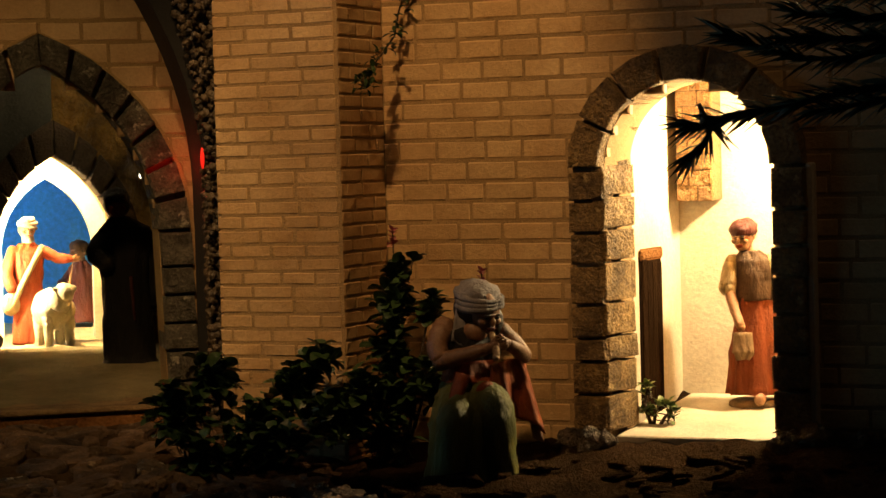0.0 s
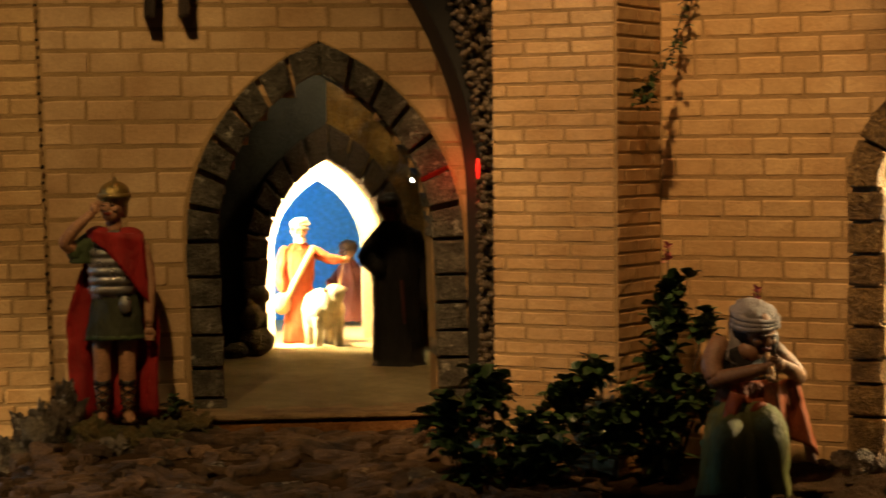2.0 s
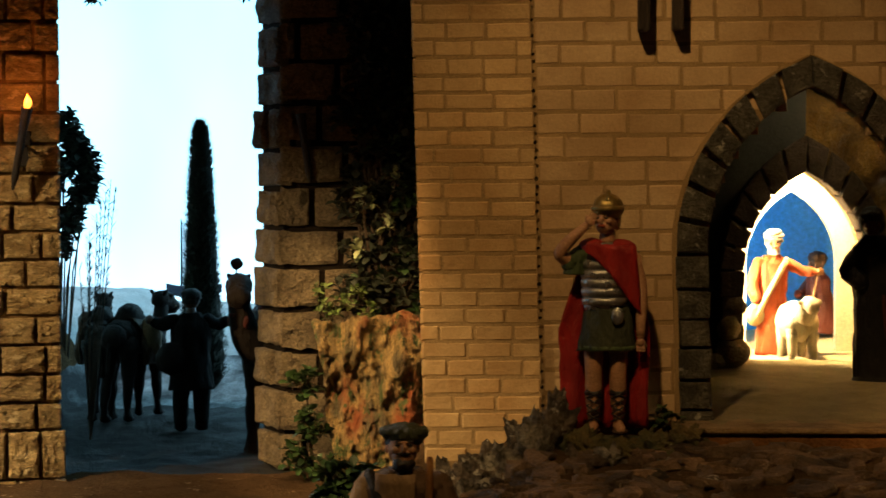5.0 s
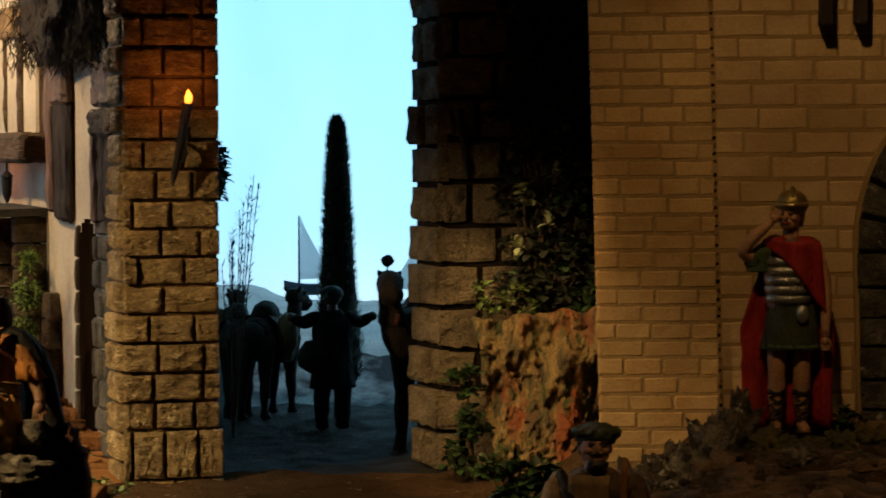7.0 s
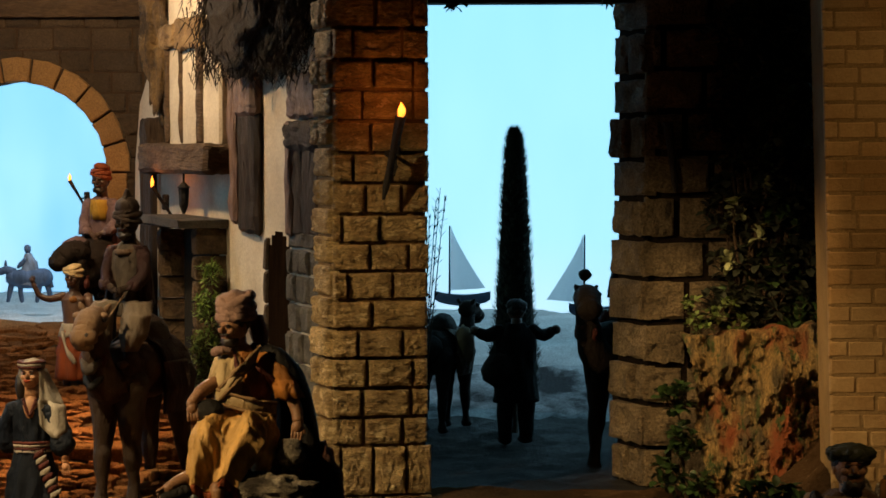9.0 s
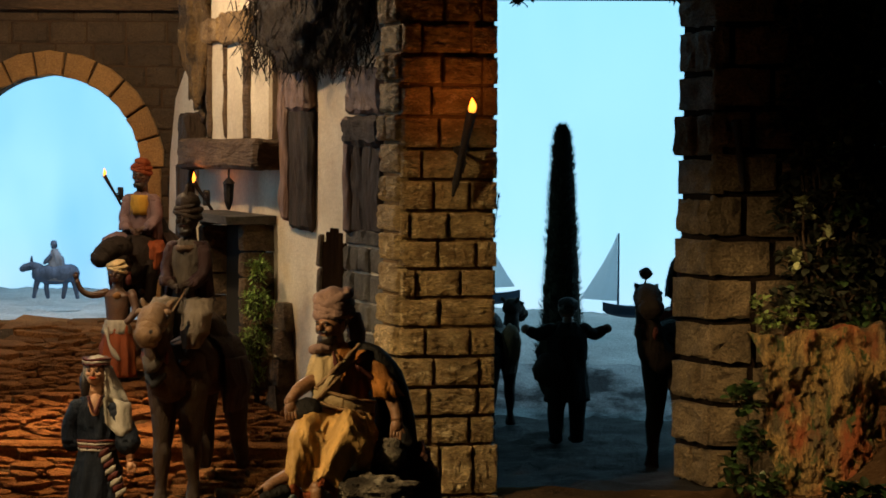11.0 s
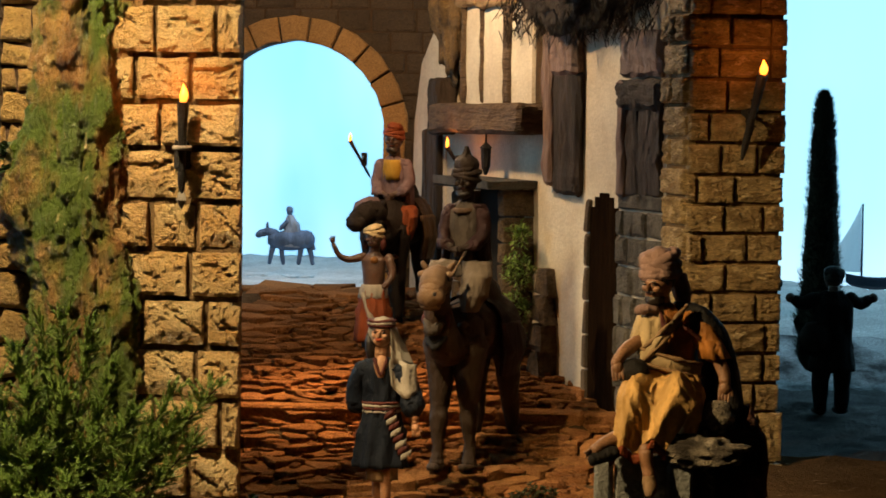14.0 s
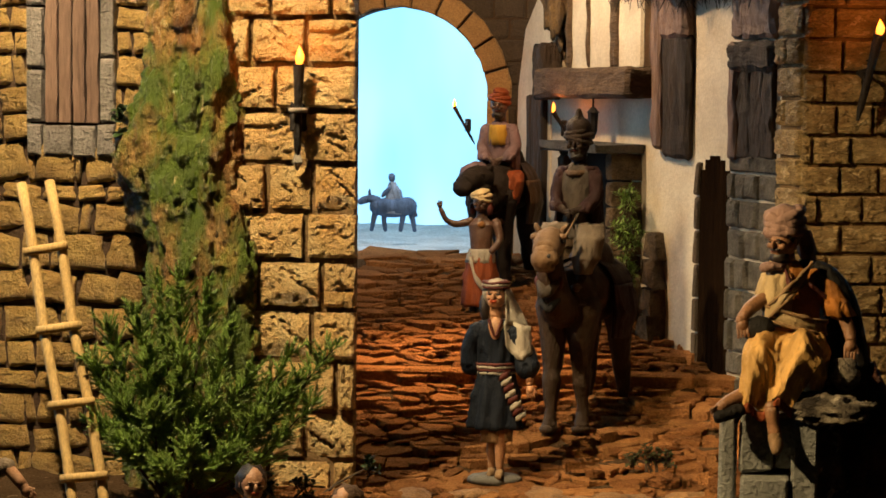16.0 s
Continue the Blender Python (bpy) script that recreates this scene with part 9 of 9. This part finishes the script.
def shutter():
    f = F_RUBBLE
    e = thing("window_shutter", f @ Vector((12, 0, 27)), "closed grey plank shutter in a grey stone surround", "window")
    bm = bmesh.new()
    box(bm, 11.9, 17.0, -0.3, 0.2, 29.0, 46, f)
    part("backing", bm, M["deep_joint"], e)
    for k in range(4):
        bm = bmesh.new()
        box(bm, 12.06 + 1.25 * k, 13.14 + 1.25 * k, -0.85, -0.32, 29.1, 46, f, 0.08)
        bmesh.ops.subdivide_edges(bm, edges=[q for q in bm.edges if q.calc_length() > 3], cuts=16)
        for v in bm.verts:
            v.co += Vector((0.12 * noise.noise(Vector((k * 5.1, v.co.z * 0.55, 1))) + 0.05 * noise.noise(v.co * 1.7), 0.08 * noise.noise(Vector((k * 3.7, v.co.z * 0.4, 6))), 0))
        part("plank", bm, M["grey_wood"], e)
    for u0, u1, z0, z1 in ((10.4, 11.8, 29.2, 33.6), (10.4, 11.8, 33.8, 39), (10.4, 11.8, 39.2, 46), (17.1, 18.3, 29.2, 34.6), (17.1, 18.3, 34.8, 41), (17.1, 18.3, 41.2, 46), (10.4, 11.7, 26.3, 29.0), (11.9, 14.4, 26.3, 28.9), (14.6, 16.6, 26.2, 28.9), (16.8, 18.4, 26.3, 29)):
        block(e, "stone", [(u0, z0), (u1, z0), (u1, z1), (u0, z1)], 0.4, -1.0, f, M["blue_grey_stone"], 0.2, 0.06)


F_RUBBLE = wall_frame(-104, 192, -4)
ladder()
shutter()


def boat(name, x, y, z, length, mast, flip, label):
    e = thing(name, (x, y, z), label, "boat", group="sailing boats")
    bm = bmesh.new()
    rows = []
    for j in range(13):
        t = j / 12 * 2 - 1
        w = 0.95 * (1 - abs(t) ** 2.4) + 0.03
        sheer = 0.5 * t * t
        rows.append([bm.verts.new((x + length / 2 * t * (1 if k != 3 else 0.85), y + w * s, z + h + sheer)) for k, (s, h) in enumerate(((1, 1.5), (1.02, 1.15), (0.7, 0.4), (0, 0.0), (-0.7, 0.4), (-1.02, 1.15), (-1, 1.5)))])
    for a, b in zip(rows, rows[1:]):
        for k in range(6):
            bm.faces.new((a[k], a[k + 1], b[k + 1], b[k]))
        bm.faces.new((a[6], a[0], b[0], b[6]))
    bm.faces.new(rows[0])
    bm.faces.new(rows[-1])
    part("hull", bm, M["boat_blue"], e, smooth=False)
    bm = bmesh.new()
    stick(bm, [(x + mast, y, z + 1, 0.16), (x + mast, y, z + 10.6, 0.11)], 8)
    part("mast", bm, M["boat_blue"], e)
    bm = bmesh.new()
    rows = []
    for j in range(10):
        t = j / 9
        w = 4.6 * (1 - t) ** 1.2
        rows.append([bm.verts.new((x + mast + flip * (0.15 + w * s), y - 0.5 * math.sin(math.pi * s) * (1 - t), z + 2.1 + 8.2 * t + 0.3 * s)) for s in [i / 6 for i in range(7)]])
    for a, b in zip(rows, rows[1:]):
        for k in range(6):
            bm.faces.new((a[k], a[k + 1], b[k + 1], b[k]))
    bmesh.ops.solidify(bm, geom=bm.faces[:], thickness=0.06)
    part("sail", bm, M["sail"], e)


M["boat_blue"] = material("dark_blue_painted_wood", (0.02, 0.05, 0.10), 0.6, grain=40, stain=20, bump=0.2)
M["sail"] = material("white_sailcloth", (0.7, 0.7, 0.72), 0.9, second=(0.6, 0.62, 0.66), grain=50, stain=12, bump=0.2)
_sn = M["sail"].node_tree
_tr, _mx = _sn.nodes.new("ShaderNodeBsdfTranslucent"), _sn.nodes.new("ShaderNodeMixShader")
_tr.inputs["Color"].default_value = (0.95, 0.95, 0.97, 1)
_mx.inputs["Fac"].default_value = 0.85
_sn.links.new(_sn.nodes["Principled BSDF"].outputs["BSDF"], _mx.inputs[1])
_sn.links.new(_tr.outputs["BSDF"], _mx.inputs[2])
_sn.links.new(_mx.outputs["Shader"], _sn.nodes["Material Output"].inputs["Surface"])
boat("sailing_boat", -22.4, 300, 13.6, 7.5, -1.7, 1, "small sailing boat with a white sail on the far shore")
boat("sailing_boat", -4.4, 286.6, 13.0, 7.5, -1.8, -1, "small dark blue sailing boat with a pale sail")


# ---- street paving ----
def build_paving():
    rng = random.Random(77)
    pave = base_empty("pavement_street", "brown flat bark flagstones of the sloping street", "pavement")
    shapes = []
    for s in range(8):
        bm = bmesh.new()
        n = 7
        r2 = random.Random(s)
        ang = [2 * math.pi * (k + r2.uniform(-0.25, 0.25)) / n for k in range(n)]
        rad = [r2.uniform(0.72, 1.1) for _ in range(n)]
        rows = [[bm.verts.new((sc * rad[k] * math.cos(ang[k]), sc * rad[k] * math.sin(ang[k]), z + (r2.uniform(-0.12, 0.12) if z > 0 else 0))) for k in range(n)] for sc, z in ((1.0, -0.6), (1.03, 0.1), (0.88, 0.42))]
        for a, b in zip(rows, rows[1:]):
            for k in range(n):
                bm.faces.new((a[k], a[(k + 1) % n], b[(k + 1) % n], b[k]))
        bm.faces.new(rows[-1])
        bm.faces.new(rows[0])
        bmesh.ops.recalc_face_normals(bm, faces=bm.faces)
        me = bpy.data.meshes.new("flagstone")
        bm.to_mesh(me)
        bm.free()
        me.materials.append(M["flag"])
        shapes.append(me)
    far = bmesh.new()

    def inside(x, y):
        return x < (-32.0 - 0.47 * max(0, y - 222) if y > 198 else -31)
    # broken plates: the cells round jittered points, each cut off half-way to its neighbours
    seeds, grid_of = [], {}
    for j in range(61):
        for i in range(12):
            p = (-74 + 3.7 * i + rng.uniform(-2.1, 2.1) + 1.8 * (j % 2), 165 + 1.75 * j + rng.uniform(-1.05, 1.05))
            if inside(*p):
                seeds.append(p)
                grid_of.setdefault((int(p[0] // 6), int(p[1] // 6)), []).append(p)
    count = 0
    for sx, sy in seeds:
        cell = [(sx - 4, sy - 3), (sx + 4, sy - 3), (sx + 4, sy + 3), (sx - 4, sy + 3)]
        for gx in (-1, 0, 1):
            for gy in (-1, 0, 1):
                for ox, oy in grid_of.get((int(sx // 6) + gx, int(sy // 6) + gy), []):
                    if (ox, oy) == (sx, sy):
                        continue
                    nx_, ny_ = ox - sx, oy - sy
                    half = (nx_ * nx_ + ny_ * ny_) / 2
                    out = []
                    for k in range(len(cell)):
                        p, q = cell[k], cell[(k + 1) % len(cell)]
                        dp = (p[0] - sx) * nx_ + (p[1] - sy) * ny_ - half
                        dq = (q[0] - sx) * nx_ + (q[1] - sy) * ny_ - half
                        if dp <= 0:
                            out.append(p)
                        if dp * dq < 0:
                            t = dp / (dp - dq)
                            out.append((p[0] + (q[0] - p[0]) * t, p[1] + (q[1] - p[1]) * t))
                    cell = out
        if len(cell) < 3:
            continue
        cx, cy = sum(p[0] for p in cell) / len(cell), sum(p[1] for p in cell) / len(cell)
        rim = []
        for k in range(len(cell)):
            p, q = cell[k], cell[(k + 1) % len(cell)]
            rim.append(p)
            if math.hypot(p[0] - q[0], p[1] - q[1]) > 1.1:
                t = rng.uniform(0.35, 0.65)
                rim.append((p[0] + (q[0] - p[0]) * t + rng.uniform(-0.2, 0.2), p[1] + (q[1] - p[1]) * t + rng.uniform(-0.2, 0.2)))
        rim = [(x + (cx - x) * rng.uniform(0.0, 0.13), y + (cy - y) * rng.uniform(0.0, 0.2)) for x, y in rim]
        top, tx, ty = 0.42 + rng.uniform(-0.26, 0.34), rng.uniform(-0.09, 0.09), rng.uniform(-0.05, 0.13)
        z0 = ground_height(cx, cy)
        near_one = count < 300 and 178 < cy < 222 and cx > -67
        bm = bmesh.new() if near_one else far
        rows = []
        for sc, h in ((0.97, -0.5), (1.0, top - 0.07), (0.965, top)):
            rows.append([bm.verts.new((cx + (x - cx) * sc, cy + (y - cy) * sc, z0 + h + (tx * (x - cx) + ty * (y - cy) if h > 0 else 0))) for x, y in rim])
        mid = bm.verts.new((cx, cy, z0 + top + rng.uniform(-0.06, 0.08)))
        n = len(rim)
        for r0, r1 in zip(rows, rows[1:]):
            for k in range(n):
                bm.faces.new((r0[k], r0[(k + 1) % n], r1[(k + 1) % n], r1[k]))
        for k in range(n):
            bm.faces.new((rows[-1][k], rows[-1][(k + 1) % n], mid))
        if near_one:
            part("flagstone", bm, M["flag"], pave)
            count += 1
    for k in range(700):
        px, py = rng.uniform(-72, -31), rng.uniform(176, 262)
        if not inside(px + 1, py):
            continue
        m = Matrix.LocRotScale(Vector((px, py, ground_height(px, py) + 0.5)), Euler((rng.uniform(-0.2, 0.12), rng.uniform(-0.2, 0.2), rng.uniform(0, 6.28))), Vector((rng.uniform(0.5, 1.7), rng.uniform(0.3, 0.8), rng.uniform(0.2, 0.55))))
        i0 = len(far.verts)
        far.from_mesh(shapes[rng.randrange(8)])
        far.verts.ensure_lookup_table()
        for v in far.verts[i0:]:
            v.co = m @ v.co
    # stones of the terrace in front of the arches
    near, dark = bmesh.new(), bmesh.new()
    for k in range(1500):
        px, py = rng.uniform(16, 112), rng.uniform(122, 174)
        if py > 172 and px > 56 or (px > 56 and py > 162.6 - 0.78 * (px - 56.3) - (2 if px < 78 else -1.0) and px < 112):
            continue
        m = Matrix.LocRotScale(Vector((px, py, ground_height(px, py) + 0.22)), Euler((rng.uniform(-0.25, 0.25), rng.uniform(-0.25, 0.25), rng.uniform(0, 6.28))), Vector((rng.uniform(0.5, 2.6), rng.uniform(0.35, 1.3), rng.uniform(0.3, 1.1))) * (0.6 if px > 70 else 1.0))
        # right of x = 62 the stones go to the darker material
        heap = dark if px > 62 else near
        if px > 62 and rng.random() < 0.6:
            continue
        i0 = len(heap.verts)
        heap.from_mesh(shapes[rng.randrange(8)])
        heap.verts.ensure_lookup_table()
        for v in heap.verts[i0:]:
            v.co = m @ v.co
    terrace = part("rubble", near, M["terrace_stone"], base_empty("pavement_terrace", "rough layered bark stones of the terrace", "pavement"), "small rough flat stones")
    terrace["kind"] = "stuff"
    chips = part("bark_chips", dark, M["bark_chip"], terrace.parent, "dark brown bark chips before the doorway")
    chips["kind"] = "stuff"
    ob = part("rubble", far, M["flag_far"], pave, "small flat stones")
    ob["kind"] = "stuff"
    # two low steps across the street
    for y, z in ((213.2, 3.6), (187.4, -0.9)):
        s = thing("street_step", (-52, y, z), "low terracotta-coloured step across the street", "step", kind="structure")
        rngs = random.Random(int(y))
        x = -70.0
        while x < -33:
            w = rngs.uniform(5, 9)
            bm = bmesh.new()
            zz = ground_height(x + w / 2, y - 1) + 1.95 if y > 200 else z
            box(bm, x, min(x + w, -32) - 0.06, y - rngs.uniform(0.0, 0.25), y + 2.4, zz - 2.2, zz + rngs.uniform(-0.06, 0.1), None, 0.25)
            part("kerb_stone", bm, M["flag"], s)
            x += w


M["terrace_stone"] = material("brown_terrace_stone", (0.34, 0.205, 0.11), 0.7, second=(0.12, 0.07, 0.038), grain=40, stain=30, mix=0.3, bump=0.9, dist=0.4, per_piece=0.4, island=True, spots=(0.52, 0.37, 0.22), spot_at=0.64)
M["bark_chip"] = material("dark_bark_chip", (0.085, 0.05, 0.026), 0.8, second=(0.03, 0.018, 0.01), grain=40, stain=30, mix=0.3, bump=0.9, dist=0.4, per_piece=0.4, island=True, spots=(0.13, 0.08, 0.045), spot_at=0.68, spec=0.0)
M["flag_far"] = material("terracotta_bark_rubble", (0.42, 0.18, 0.065), 0.8, spec=0.0, second=(0.22, 0.105, 0.048), grain=40, stain=20, bump=0.7, dist=0.3, per_piece=0.3, island=True, spots=(0.46, 0.32, 0.2), spot_at=0.68)
build_paving()


# ---- the dark room that closes the place ----
def build_room():
    for nm, b in (("wall_room_north", (-400, 400, 420, 430, -120, 260)), ("wall_room_south", (-400, 400, -260, -250, -120, 260)), ("wall_room_west", (-410, -400, -260, 430, -120, 260)),
                  ("wall_room_east", (400, 410, -260, 430, -120, 260)), ("ceiling", (-400, 400, -250, 420, 260, 270)), ("floor", (-400, 400, -250, 420, -130, -120))):
        bm = bmesh.new()
        box(bm, *b)
        solo(nm, bm, M["room"], "plain dark wall of the exhibition room" if "wall" in nm else "plain dark surface of the exhibition room", nm.split("_")[0], "structure")
    bm = bmesh.new()
    box(bm, -148, 138, 92, 338, -119, -6)
    solo("plinth", bm, M["room"], "plain dark table body under the model", "table", "structure")
    # black cards added beside and above the gate, standing in for its shade
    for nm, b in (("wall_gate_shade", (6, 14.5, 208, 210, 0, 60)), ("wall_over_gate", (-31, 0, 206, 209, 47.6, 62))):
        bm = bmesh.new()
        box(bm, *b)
        solo(nm, bm, M["black"], "black card added to stand for the shade of the gate", "wall", "structure")


M["room"] = material("dark_room_paint", (0.03, 0.028, 0.026), 0.9, grain=20, bump=0.1)
build_room()
